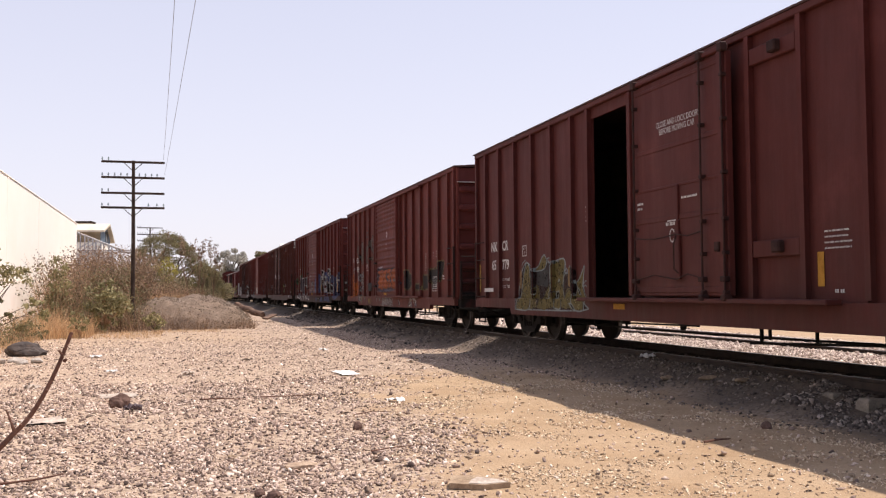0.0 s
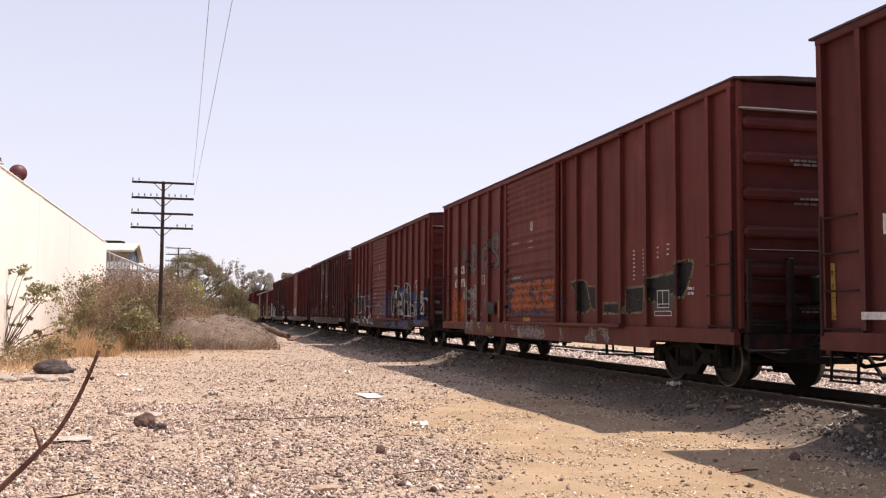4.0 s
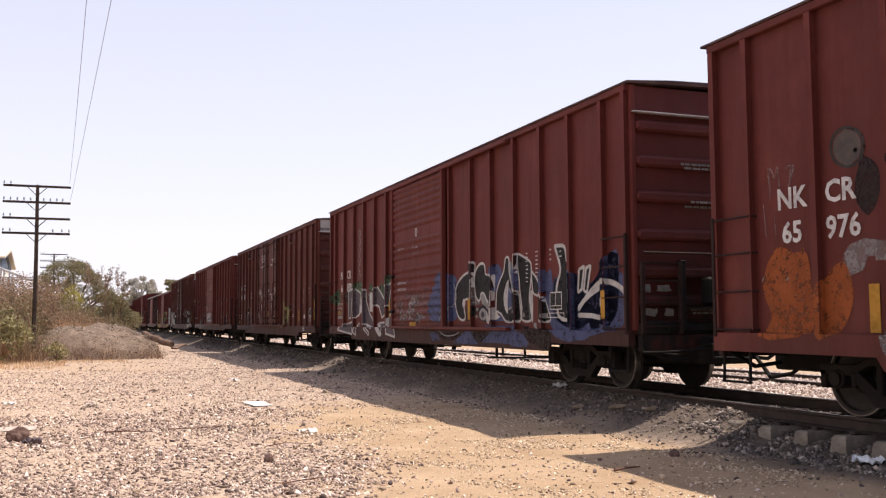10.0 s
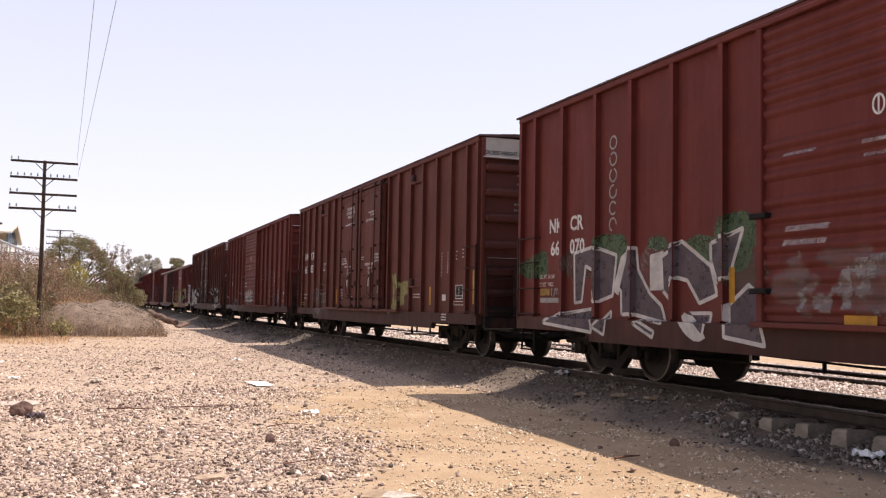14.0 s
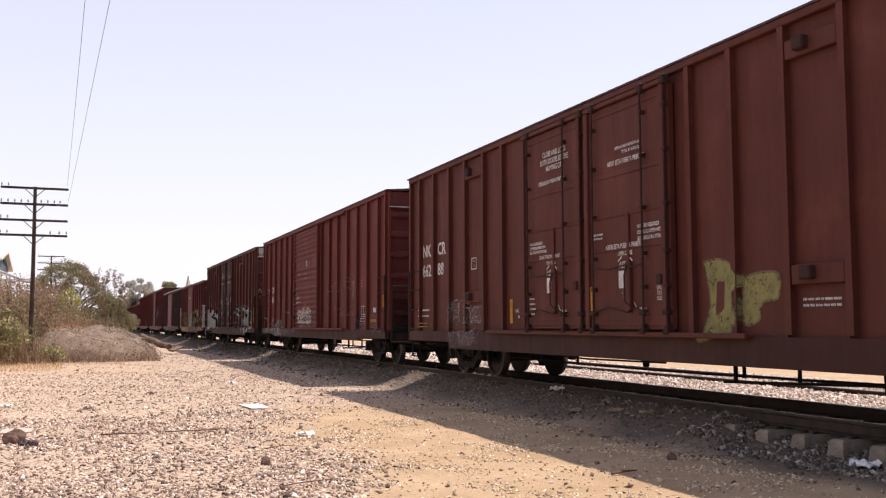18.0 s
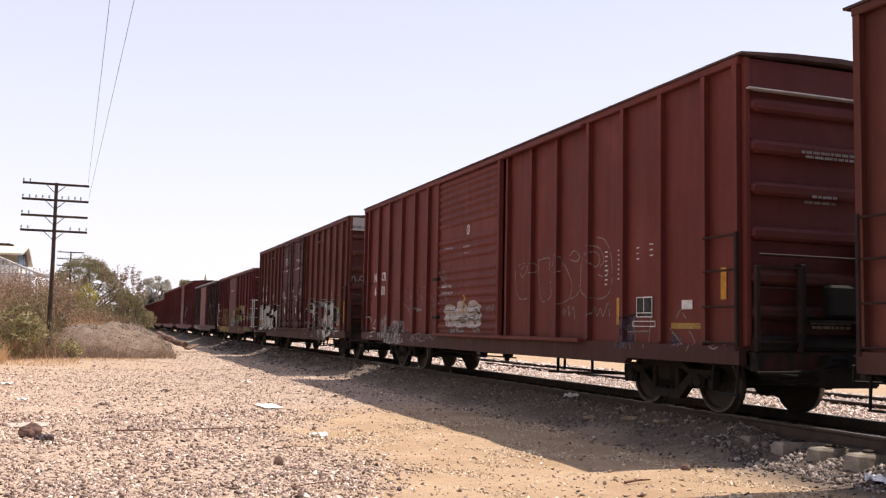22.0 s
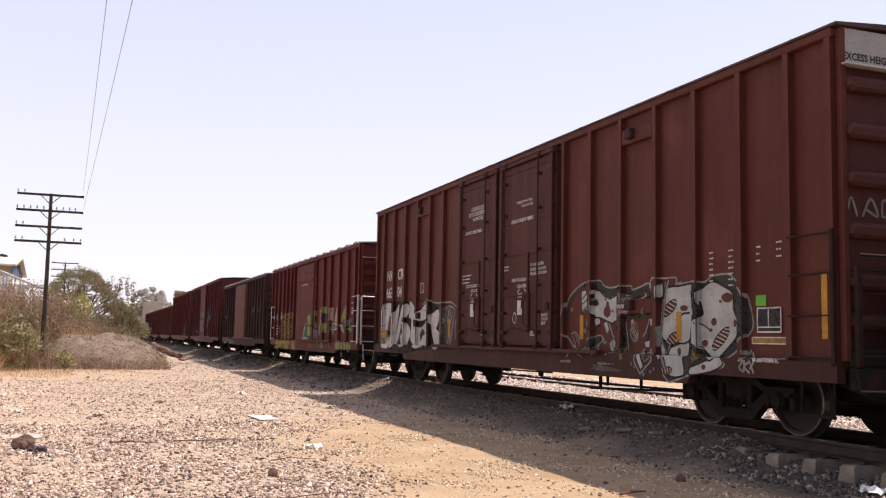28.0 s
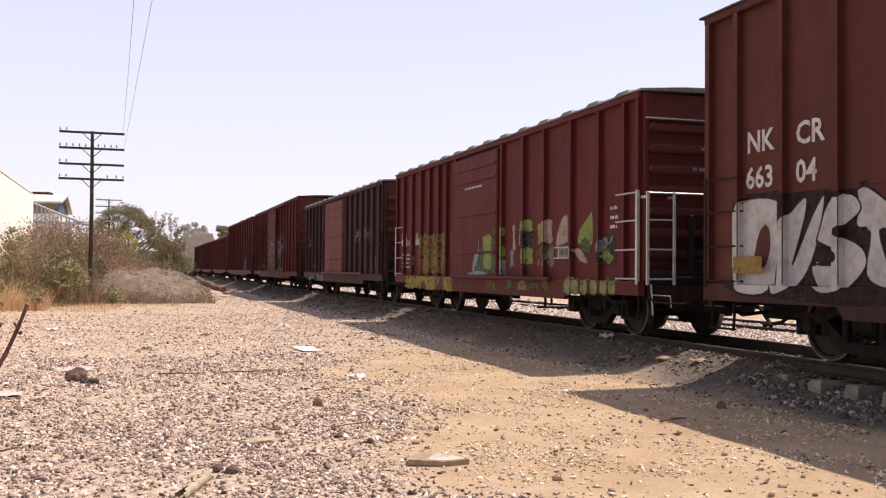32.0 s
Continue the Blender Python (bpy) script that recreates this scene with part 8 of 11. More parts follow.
stroke("F", "g_white", 0.014, 5, [(107.29, 1.37), (107.16, 1.34)])
stroke("F", "g_white", 0.014, 5, [(107.23, 1.40), (107.13, 1.39)])
shape("F", "paint_brown", "g_black", 0.02, 4.20, [(108.33, 1.81), (108.31, 1.75), (108.37, 1.67), (108.48, 1.61), (108.59, 1.58), (108.64, 1.61), (108.62, 1.69), (108.53, 1.76), (108.41, 1.81)])
stroke("F", "g_white", 0.014, 5, [(108.65, 1.63), (108.54, 1.60)])
stroke("F", "g_white", 0.014, 5, [(108.61, 1.69), (108.45, 1.63)])
stroke("F", "g_white", 0.014, 5, [(108.56, 1.73), (108.39, 1.67)])
stroke("F", "g_white", 0.014, 5, [(108.49, 1.77), (108.34, 1.71)])
stroke("F", "g_white", 0.014, 5, [(108.41, 1.80), (108.30, 1.77)])
shape("F", "paint_brown", "g_black", 0.02, 4.25, [(108.22, 1.34), (108.21, 1.28), (108.28, 1.22), (108.39, 1.18), (108.50, 1.18), (108.54, 1.22), (108.51, 1.28), (108.41, 1.34), (108.29, 1.36)])
stroke("F", "g_white", 0.014, 5, [(108.55, 1.23), (108.45, 1.18)])
stroke("F", "g_white", 0.014, 5, [(108.50, 1.28), (108.37, 1.19)])
stroke("F", "g_white", 0.014, 5, [(108.44, 1.31), (108.30, 1.22)])
stroke("F", "g_white", 0.014, 5, [(108.37, 1.34), (108.24, 1.25)])
stroke("F", "g_white", 0.014, 5, [(108.29, 1.35), (108.20, 1.30)])
shape("F", "paint_brown", "g_black", 0.02, 4.45, [(107.88, 1.76), (107.92, 1.78), (107.96, 1.84), (107.97, 1.91), (107.95, 1.95), (107.90, 1.96), (107.86, 1.91), (107.83, 1.85), (107.84, 1.78)])
stroke("F", "g_white", 0.014, 5, [(107.88, 1.95), (107.96, 1.93)])
stroke("F", "g_white", 0.014, 5, [(107.85, 1.90), (107.96, 1.87)])
stroke("F", "g_white", 0.014, 5, [(107.84, 1.85), (107.95, 1.82)])
stroke("F", "g_white", 0.014, 5, [(107.85, 1.79), (107.92, 1.77)])
shape("F", "paint_brown", "g_black", 0.02, 4.50, [(108.29, 0.83), (108.32, 0.79), (108.40, 0.77), (108.49, 0.78), (108.55, 0.80), (108.55, 0.83), (108.49, 0.86), (108.40, 0.87), (108.32, 0.86)])
stroke("F", "g_white", 0.014, 5, [(108.53, 0.85), (108.51, 0.79)])
stroke("F", "g_white", 0.014, 5, [(108.46, 0.86), (108.44, 0.78)])
stroke("F", "g_white", 0.014, 5, [(108.40, 0.87), (108.38, 0.78)])
stroke("F", "g_white", 0.014, 5, [(108.33, 0.85), (108.32, 0.80)])
stroke("F", "g_black", 0.03, 5, [(108.32, 1.53), (108.15, 1.61), (108.01, 1.62)])
stroke("F", "g_black", 0.025, 5, [(107.76, 1.79), (107.69, 1.60), (107.77, 1.60)])
stroke("F", "g_black", 0.02, 5, [(107.79, 1.48), (107.63, 1.43), (107.52, 1.36)])
stroke("F", "g_mist", 0.02, 5, [(108.70, 1.19), (108.68, 1.56), (108.58, 2.07)])
stroke("F", "g_mist", 0.025, 5, [(108.68, 1.22), (108.55, 0.97), (108.49, 0.86)])
stroke("F", "g_mist", 0.03, 3, [(106.80, 1.12), (106.76, 1.05), (106.84, 1.02)])
stroke("F", "g_mist", 0.03, 3, [(106.72, 1.13), (106.77, 1.06)])
stroke("F", "g_mist", 0.03, 3, [(106.69, 1.10), (106.66, 1.03)])
stroke("F", "g_mist", 0.03, 3, [(106.86, 1.00), (106.76, 1.01), (106.84, 0.92), (106.78, 0.87)])
stroke("F", "g_mist", 0.03, 3, [(106.74, 1.00), (106.75, 0.87)])
stroke("F", "g_mist", 0.03, 3, [(106.64, 1.00), (106.74, 0.93), (106.65, 0.86)])
stroke("F", "g_mist", 0.03, 3, [(106.64, 0.99), (106.57, 0.86)])
stroke("F", "g_mist", 0.03, 3, [(106.56, 1.00), (106.63, 0.91)])
shape("D", "g_moss", "g_khaki", 0.03, 1.05, [(71.51, 2.00), (71.12, 2.01), (70.72, 1.77), (70.85, 1.50), (70.79, 1.18), (71.30, 0.99), (71.59, 0.99), (71.38, 1.44)])
shape("D", "g_moss", "g_khaki", 0.03, 1.10, [(70.69, 1.77), (70.38, 1.81), (70.08, 1.77), (70.11, 1.49), (70.38, 1.45), (70.45, 1.23), (70.73, 1.18), (70.75, 1.50)])
shape("D", "paint_brown", None, 0, 3.15, [(71.24, 1.73), (71.08, 1.73), (71.11, 1.36), (71.28, 1.29)])
stroke("D", "g_haze", 0.028, 2, [(80.54, 1.36), (80.51, 1.62), (80.29, 1.72), (80.16, 1.64), (80.18, 1.36), (80.39, 1.36)])
stroke("D", "g_haze", 0.028, 2, [(80.12, 1.41), (80.07, 1.66), (79.86, 1.68), (79.74, 1.55), (79.77, 1.21)])
stroke("D", "g_haze", 0.028, 2, [(79.66, 1.55), (79.49, 1.62), (79.34, 1.49), (79.43, 1.21), (79.63, 1.23)])
stroke("D", "g_haze", 0.028, 2, [(79.26, 1.54), (78.86, 1.51), (78.88, 0.98)])
stroke("D", "g_haze", 0.028, 2, [(80.53, 1.05), (80.36, 0.73), (80.14, 0.71)])
stroke("D", "g_haze", 0.028, 2, [(79.76, 0.72), (79.60, 0.97), (79.31, 0.74)])
stroke("D", "g_haze", 0.028, 2, [(79.23, 1.35), (79.05, 1.21), (78.90, 1.35)])
stroke("D", "g_haze", 0.028, 2, [(79.59, 1.11), (79.27, 1.35), (79.20, 1.07)])
shape("C", "g_green", None, 0, 0.80, [(59.60, 2.09), (59.69, 1.96), (59.92, 1.87), (60.24, 1.86), (60.55, 1.93), (60.74, 2.07), (60.74, 2.22), (60.56, 2.34), (60.25, 2.38), (59.93, 2.34), (59.69, 2.23)])
shape("C", "g_green", None, 0, 0.85, [(57.42, 1.99), (57.48, 1.88), (57.65, 1.80), (57.88, 1.79), (58.10, 1.85), (58.23, 1.96), (58.23, 2.08), (58.10, 2.18), (57.89, 2.22), (57.66, 2.19), (57.48, 2.10)])
shape("C", "g_green", None, 0, 0.90, [(56.59, 2.17), (56.66, 2.03), (56.86, 1.95), (57.13, 1.94), (57.38, 2.01), (57.54, 2.14), (57.54, 2.30), (57.39, 2.42), (57.13, 2.46), (56.86, 2.42), (56.66, 2.31)])
shape("C", "g_green", None, 0, 0.95, [(62.29, 1.89), (62.37, 1.77), (62.59, 1.70), (62.90, 1.69), (63.19, 1.74), (63.36, 1.85), (63.37, 1.98), (63.20, 2.08), (62.91, 2.12), (62.61, 2.09), (62.38, 2.00)])
shape("C", "g_film", None, 0, 0.80, [(58.39, 1.94), (58.46, 1.83), (58.64, 1.76), (58.88, 1.75), (59.11, 1.81), (59.26, 1.91), (59.26, 2.04), (59.12, 2.14), (58.89, 2.18), (58.64, 2.15), (58.46, 2.06)])
shape("C", "g_pale", None, 0, 0.85, [(56.32, 1.67), (56.40, 1.52), (56.60, 1.42), (56.89, 1.40), (57.16, 1.47), (57.32, 1.61), (57.33, 1.77), (57.16, 1.91), (56.89, 1.96), (56.61, 1.93), (56.40, 1.82)])
shape("C", "g_pale", None, 0, 0.90, [(60.47, 1.91), (60.56, 1.77), (60.82, 1.68), (61.17, 1.66), (61.51, 1.73), (61.72, 1.87), (61.72, 2.03), (61.52, 2.15), (61.19, 2.20), (60.83, 2.17), (60.57, 2.06)])
shape("C", "g_film", None, 0, 0.95, [(58.96, 1.73), (59.04, 1.58), (59.29, 1.49), (59.62, 1.47), (59.93, 1.53), (60.13, 1.67), (60.13, 1.84), (59.94, 1.97), (59.63, 2.02), (59.30, 1.99), (59.05, 1.88)])
shape("C", "g_film", None, 0, 0.10, [(55.55, 1.49), (55.60, 1.37), (55.76, 1.29), (55.97, 1.27), (56.16, 1.32), (56.28, 1.43), (56.28, 1.56), (56.16, 1.66), (55.97, 1.71), (55.76, 1.69), (55.60, 1.61)])
shape("B", "g_haze", None, 0.024, 1.20, [(41.05, 1.91), (40.86, 2.04), (40.54, 2.02), (40.41, 1.92), (40.49, 1.80), (40.71, 1.84), (40.80, 1.69), (41.02, 1.67)])
shape("B", "g_haze", None, 0.024, 1.25, [(40.32, 2.07), (40.08, 1.99), (39.90, 2.12), (39.64, 2.12), (39.32, 2.14), (39.24, 1.91), (39.30, 1.70), (39.28, 1.30), (39.69, 1.13), (40.01, 1.28), (40.23, 1.22), (40.33, 1.41), (40.12, 1.54), (40.35, 1.74)])
shape("B", "paint_red_b", "g_smoke", 0.024, 3.30, [(39.38, 1.78), (39.40, 1.69), (39.47, 1.64), (39.54, 1.64), (39.60, 1.70), (39.62, 1.79), (39.59, 1.88), (39.53, 1.93), (39.45, 1.93), (39.39, 1.87)])
shape("B", "g_khaki", None, 0.024, 3.35, [(39.36, 1.51), (39.40, 1.45), (39.47, 1.41), (39.56, 1.41), (39.64, 1.45), (39.66, 1.52), (39.63, 1.59), (39.55, 1.63), (39.46, 1.63), (39.39, 1.58)])
shape("B", "paint_red_b", None, 0.024, 3.40, [(39.90, 1.31), (39.92, 1.28), (39.98, 1.26), (40.04, 1.26), (40.10, 1.28), (40.12, 1.31), (40.09, 1.34), (40.04, 1.35), (39.97, 1.35), (39.92, 1.33)])
shape("B", "g_haze", None, 0.024, 1.45, [(40.54, 1.06), (40.22, 1.10), (39.94, 1.08), (39.88, 0.85), (40.17, 0.79), (40.45, 0.83)])
shape("B", "g_haze", None, 0.024, 1.50, [(39.18, 1.09), (38.92, 1.09), (38.92, 0.85), (39.10, 0.87), (39.18, 0.95)])
shape("B", "g_khaki", None, 0.024, 1.55, [(39.82, 1.08), (39.50, 1.03), (39.63, 0.72), (39.91, 0.75)])
shape("B", "g_haze", None, 0.024, 1.60, [(39.16, 1.30), (39.02, 1.27), (39.00, 1.20), (39.17, 1.21)])
shape("B", "g_orange", None, 0.024, 1.65, [(42.27, 1.86), (42.05, 2.06), (41.84, 1.98), (41.59, 1.94), (41.54, 1.33), (41.63, 1.00), (42.36, 0.97), (42.21, 1.22), (42.36, 1.56)])
shape("B", "g_orange", None, 0.024, 1.70, [(41.43, 1.53), (41.29, 1.69), (41.06, 1.83), (40.93, 1.52), (41.00, 1.22), (41.21, 1.00), (41.42, 1.01)])
shape("B", "g_silver", None, 0.024, 1.75, [(40.74, 3.02), (40.78, 2.91), (40.88, 2.86), (41.01, 2.87), (41.11, 2.96), (41.15, 3.08), (41.10, 3.19), (41.00, 3.25), (40.87, 3.23), (40.77, 3.14)])
shape("B", "g_smoke", None, 0.024, 0.80, [(40.76, 2.95), (40.54, 2.79), (40.53, 2.49), (40.69, 2.28), (40.87, 2.53)])
stroke("B", "g_slate", 0.035, 2, [(40.71, 3.02), (40.76, 2.90), (40.88, 2.84), (41.02, 2.86), (41.14, 2.95), (41.18, 3.09), (41.13, 3.21), (41.00, 3.27), (40.86, 3.24), (40.74, 3.15), (40.71, 3.02)])
stroke("B", "g_slate", 0.02, 4, [(39.98, 1.91), (39.78, 1.81), (39.83, 1.63), (39.99, 1.59)])
stroke("B", "g_slate", 0.02, 4, [(40.08, 1.28), (39.87, 1.31), (39.75, 1.21)])
stroke("B", "g_slate", 0.02, 4, [(39.64, 2.12), (39.62, 1.94), (39.72, 1.85)])
stroke("B", "g_film", 0.03, 2, [(42.18, 2.67), (42.19, 3.01), (42.09, 2.88), (42.04, 3.02), (42.01, 2.65)])
stroke("B", "g_film", 0.03, 2, [(41.90, 2.97), (41.77, 2.98), (41.82, 2.80)])
stroke("B", "g_film", 0.03, 2, [(42.30, 2.57), (42.27, 2.20)])
stroke("B", "g_film", 0.03, 2, [(42.11, 2.44), (42.10, 2.19)])
stroke("B", "g_film", 0.03, 2, [(41.81, 2.96), (41.87, 2.69)])
stroke("B", "g_mist", 0.02, 4, [(42.33, 1.70), (42.36, 1.66)])
stroke("B", "g_mist", 0.02, 4, [(41.91, 1.68), (41.94, 1.65)])
shape("C", "g_blue", None, 0, 0.10, [(47.67, 1.93), (47.07, 2.01), (46.53, 1.77), (46.00, 2.16), (45.84, 2.27), (45.64, 2.21), (45.61, 2.08), (45.65, 1.93), (45.40, 1.87), (45.44, 1.57), (45.49, 1.13), (46.55, 0.91), (47.30, 0.84), (47.90, 1.11), (48.11, 1.59)])
shape("C", "g_blue", None, 0, 1.15, [(47.20, 0.84), (46.86, 1.04), (46.59, 1.07), (46.51, 0.85)])
shape("C", "g_blue", None, 0, 0.20, [(53.19, 2.19), (52.90, 2.24), (52.49, 2.12), (52.16, 1.76), (52.35, 1.23), (53.49, 1.19), (53.80, 1.56)])
shape("C", "g_blue", None, 0, 1.11, [(53.28, 2.24), (53.05, 2.29), (52.59, 2.24), (52.33, 2.11), (52.26, 1.85), (52.40, 1.61), (52.62, 1.61), (52.82, 1.79), (53.24, 1.83), (53.34, 2.04)])
shape("C", "g_blue", None, 0, 1.22, [(50.60, 2.06), (50.32, 2.29), (50.14, 2.33), (50.01, 2.25), (49.93, 2.10), (50.16, 1.86), (50.28, 1.76)])
shape("C", "g_blue", None, 0, 1.33, [(49.39, 2.19), (49.26, 2.23), (49.16, 2.17), (49.11, 1.83), (49.23, 1.77), (49.34, 1.98)])
shape("C", "g_blue", None, 0, 1.44, [(48.46, 1.91), (48.32, 2.07), (48.16, 2.10), (48.00, 2.06), (47.88, 2.09), (47.82, 1.99), (47.83, 1.70), (48.10, 1.67), (48.29, 1.76)])
shape("C", "g_blue", None, 0, 1.55, [(50.35, 1.18), (50.08, 1.33), (49.86, 1.30), (49.65, 1.18)])
shape("C", "g_blue", None, 0, 1.66, [(50.79, 1.10), (49.21, 1.10), (49.21, 1.02), (50.79, 1.00)])
shape("C", "g_blue", None, 0, 1.77, [(52.34, 0.71), (51.93, 0.86), (51.64, 0.97), (51.17, 0.97), (50.65, 0.92), (50.20, 1.01), (49.17, 1.00), (48.80, 0.92), (48.67, 0.83), (48.67, 0.73), (50.21, 0.74)])
shape("C", "g_blue", None, 0, 1.88, [(53.81, 0.91), (53.36, 0.96), (53.14, 0.76), (53.63, 0.73)])
shape("C", "g_smoke", None, 0, 1.99, [(53.27, 0.94), (52.15, 0.96), (51.86, 0.90), (52.15, 0.80), (52.94, 0.77)])
shape("C", "g_smoke", None, 0, 2.10, [(51.33, 0.97), (51.11, 0.81), (50.92, 0.73), (50.65, 0.81), (50.37, 0.98)])
shape("C", "g_smoke", None, 0, 2.21, [(49.16, 1.14), (48.54, 1.04), (47.78, 1.03), (47.79, 0.69), (48.30, 0.73), (48.65, 0.85), (48.80, 0.95)])
shape("C", "g_ink", "g_white", 0.05, 2.32, [(52.43, 1.65), (52.39, 1.86), (52.26, 2.02), (51.95, 2.17), (51.66, 2.23), (51.52, 2.28), (51.49, 2.41), (51.29, 2.39), (51.34, 2.05), (51.41, 1.57), (51.52, 1.61), (51.69, 1.66), (51.86, 1.63), (51.91, 1.49), (51.84, 1.26), (51.99, 1.21), (52.21, 1.27), (52.36, 1.44)])
shape("C", "g_ink", None, 0, 2.43, [(51.76, 1.55), (51.48, 1.55), (51.28, 1.48), (51.22, 1.37), (51.36, 1.26), (51.56, 1.20), (51.82, 1.21)])
shape("C", "g_white", None, 0, 2.54, [(51.83, 1.57), (51.87, 1.49), (51.94, 1.47), (52.00, 1.53), (51.99, 1.62), (51.93, 1.68), (51.86, 1.66)])
shape("C", "g_ink", None, 0, 2.65, [(51.08, 1.50), (50.83, 1.53), (50.60, 1.48), (50.53, 1.33), (50.61, 1.19), (50.97, 1.19), (51.13, 1.33)])
shape("C", "g_ink", "g_white", 0.05, 2.76, [(51.33, 2.04), (51.25, 2.24), (51.05, 2.36), (50.86, 2.37), (50.77, 2.31), (50.74, 2.16), (50.60, 2.12), (50.30, 2.10), (50.28, 1.98), (50.34, 1.51), (50.53, 1.53), (50.69, 1.61), (50.82, 1.75), (50.98, 1.75), (51.01, 1.65), (51.12, 1.61), (51.27, 1.73)])
stroke("C", "g_film", 0.012, 2.84, [(50.82, 2.33), (50.82, 2.16), (50.84, 1.97)])
shape("C", "g_haze", None, 0, 2.95, [(51.35, 2.05), (51.27, 1.73), (51.09, 1.60), (50.94, 1.53), (51.21, 1.51), (51.40, 1.57)])
shape("C", "g_mist", None, 0, 3.06, [(51.02, 1.74), (50.88, 1.76), (50.74, 1.70), (50.67, 1.63), (50.47, 1.53), (50.41, 1.43), (50.63, 1.40), (50.77, 1.51), (50.92, 1.54)])
shape("C", "g_mist", None, 0, 3.17, [(50.67, 1.32), (50.75, 1.22), (50.93, 1.20), (51.07, 1.27), (51.07, 1.38), (50.92, 1.45), (50.74, 1.42)])
shape("C", "g_dusk", None, 0, 3.28, [(50.81, 1.32), (50.85, 1.27), (50.92, 1.26), (50.98, 1.30), (50.98, 1.35), (50.92, 1.39), (50.84, 1.37)])
shape("C", "g_white", None, 0, 3.39, [(50.70, 1.40), (50.58, 1.25), (50.45, 1.10), (50.64, 1.13), (50.73, 1.21)])
shape("C", "g_white", None, 0, 3.50, [(50.39, 1.49), (50.24, 1.45), (50.19, 1.34), (50.03, 1.27), (50.31, 1.19), (50.43, 1.21)])
shape("C", "g_mist", None, 0, 3.61, [(51.11, 1.43), (51.14, 1.40), (51.19, 1.39), (51.24, 1.41), (51.24, 1.45), (51.19, 1.47), (51.14, 1.46)])
shape("C", "g_mist", None, 0, 3.72, [(51.16, 1.28), (51.18, 1.25), (51.24, 1.24), (51.28, 1.26), (51.28, 1.30), (51.24, 1.32), (51.18, 1.31)])
shape("C", "g_mist", None, 0, 3.83, [(50.15, 1.41), (50.18, 1.37), (50.23, 1.37), (50.28, 1.39), (50.28, 1.43), (50.23, 1.45), (50.17, 1.44)])
shape("C", "g_mist", None, 0, 3.94, [(49.82, 1.39), (49.85, 1.35), (49.92, 1.34), (49.97, 1.37), (49.97, 1.41), (49.91, 1.44), (49.85, 1.42)])
shape("C", "g_sky", None, 0, 4.05, [(49.58, 2.35), (49.40, 2.34), (49.29, 2.22), (49.31, 1.98), (49.19, 1.79), (49.28, 1.81), (49.47, 1.96), (49.59, 2.14)])
shape("C", "g_ink", "g_white", 0.045, 4.16, [(50.23, 1.39), (50.19, 1.75), (50.05, 1.96), (49.84, 2.16), (49.76, 2.40), (49.60, 2.40), (49.59, 2.14), (49.49, 1.93), (49.29, 1.81), (49.16, 1.67), (49.11, 1.44), (49.10, 1.20), (49.35, 1.18), (49.76, 1.18), (49.97, 1.32)])
shape("C", "g_white", None, 0, 4.27, [(49.62, 1.99), (49.73, 1.91), (49.85, 1.70), (49.84, 1.49), (49.72, 1.34), (49.66, 1.35), (49.68, 1.59), (49.63, 1.80)])
shape("C", "g_blue", None, 0, 4.38, [(49.63, 1.85), (49.47, 1.72), (49.47, 1.42), (49.63, 1.44), (49.67, 1.59)])
stroke("C", "g_mist", 0.03, 4.46, [(49.59, 2.07), (49.48, 1.88), (49.24, 1.74), (49.12, 1.58), (49.06, 1.40), (49.05, 1.21)])
stroke("C", "g_mist", 0.03, 4.54, [(49.63, 1.83), (49.51, 1.73), (49.43, 1.64), (49.48, 1.47), (49.64, 1.41)])
shape("C", "g_haze", None, 0, 4.65, [(49.34, 1.41), (49.26, 1.43), (49.23, 1.32), (49.31, 1.31)])
shape("C", "g_ink", "g_white", 0.045, 4.76, [(49.22, 2.43), (49.15, 2.45), (48.70, 2.29), (48.63, 2.16), (48.65, 1.93), (48.71, 1.68), (48.69, 1.46), (48.66, 1.20), (49.04, 1.21), (49.04, 1.44), (49.11, 1.70), (49.15, 1.97), (49.21, 2.21)])
shape("C", "g_white", None, 0, 4.87, [(48.70, 1.70), (48.58, 1.73), (48.58, 1.20), (48.65, 1.20), (48.68, 1.46)])
stroke("C", "g_mist", 0.014, 4.95, [(48.74, 1.72), (48.74, 1.49), (48.71, 1.21)])
shape("C", "g_ink", "g_white", 0.04, 5.06, [(48.63, 2.11), (48.41, 1.95), (48.25, 1.75), (48.10, 1.59), (47.99, 1.41), (47.89, 1.20), (48.16, 1.18), (48.23, 1.29), (48.27, 1.48), (48.34, 1.63), (48.51, 1.67), (48.59, 1.77)])
shape("C", "g_mist", None, 0, 5.17, [(48.90, 1.29), (48.93, 1.26), (48.98, 1.25), (49.03, 1.27), (49.02, 1.31), (48.98, 1.34), (48.93, 1.33)])
shape("C", "g_mist", None, 0, 5.28, [(48.01, 1.28), (48.04, 1.24), (48.09, 1.23), (48.13, 1.26), (48.13, 1.30), (48.09, 1.33), (48.03, 1.32)])
shape("C", "g_mist", None, 0, 5.39, [(48.20, 1.08), (48.22, 1.04), (48.28, 1.03), (48.32, 1.05), (48.32, 1.10), (48.27, 1.12), (48.22, 1.11)])
shape("C", "g_haze", None, 0, 5.50, [(48.27, 1.29), (48.23, 1.23), (48.17, 1.18), (48.25, 1.20)])
shape("C", "g_mist", None, 0, 5.61, [(48.57, 1.14), (48.45, 1.16), (48.42, 1.04), (48.53, 1.06)])
stroke("C", "g_mist", 0.03, 5.69, [(52.51, 2.02), (52.33, 1.70), (52.66, 1.44), (52.73, 1.22)])
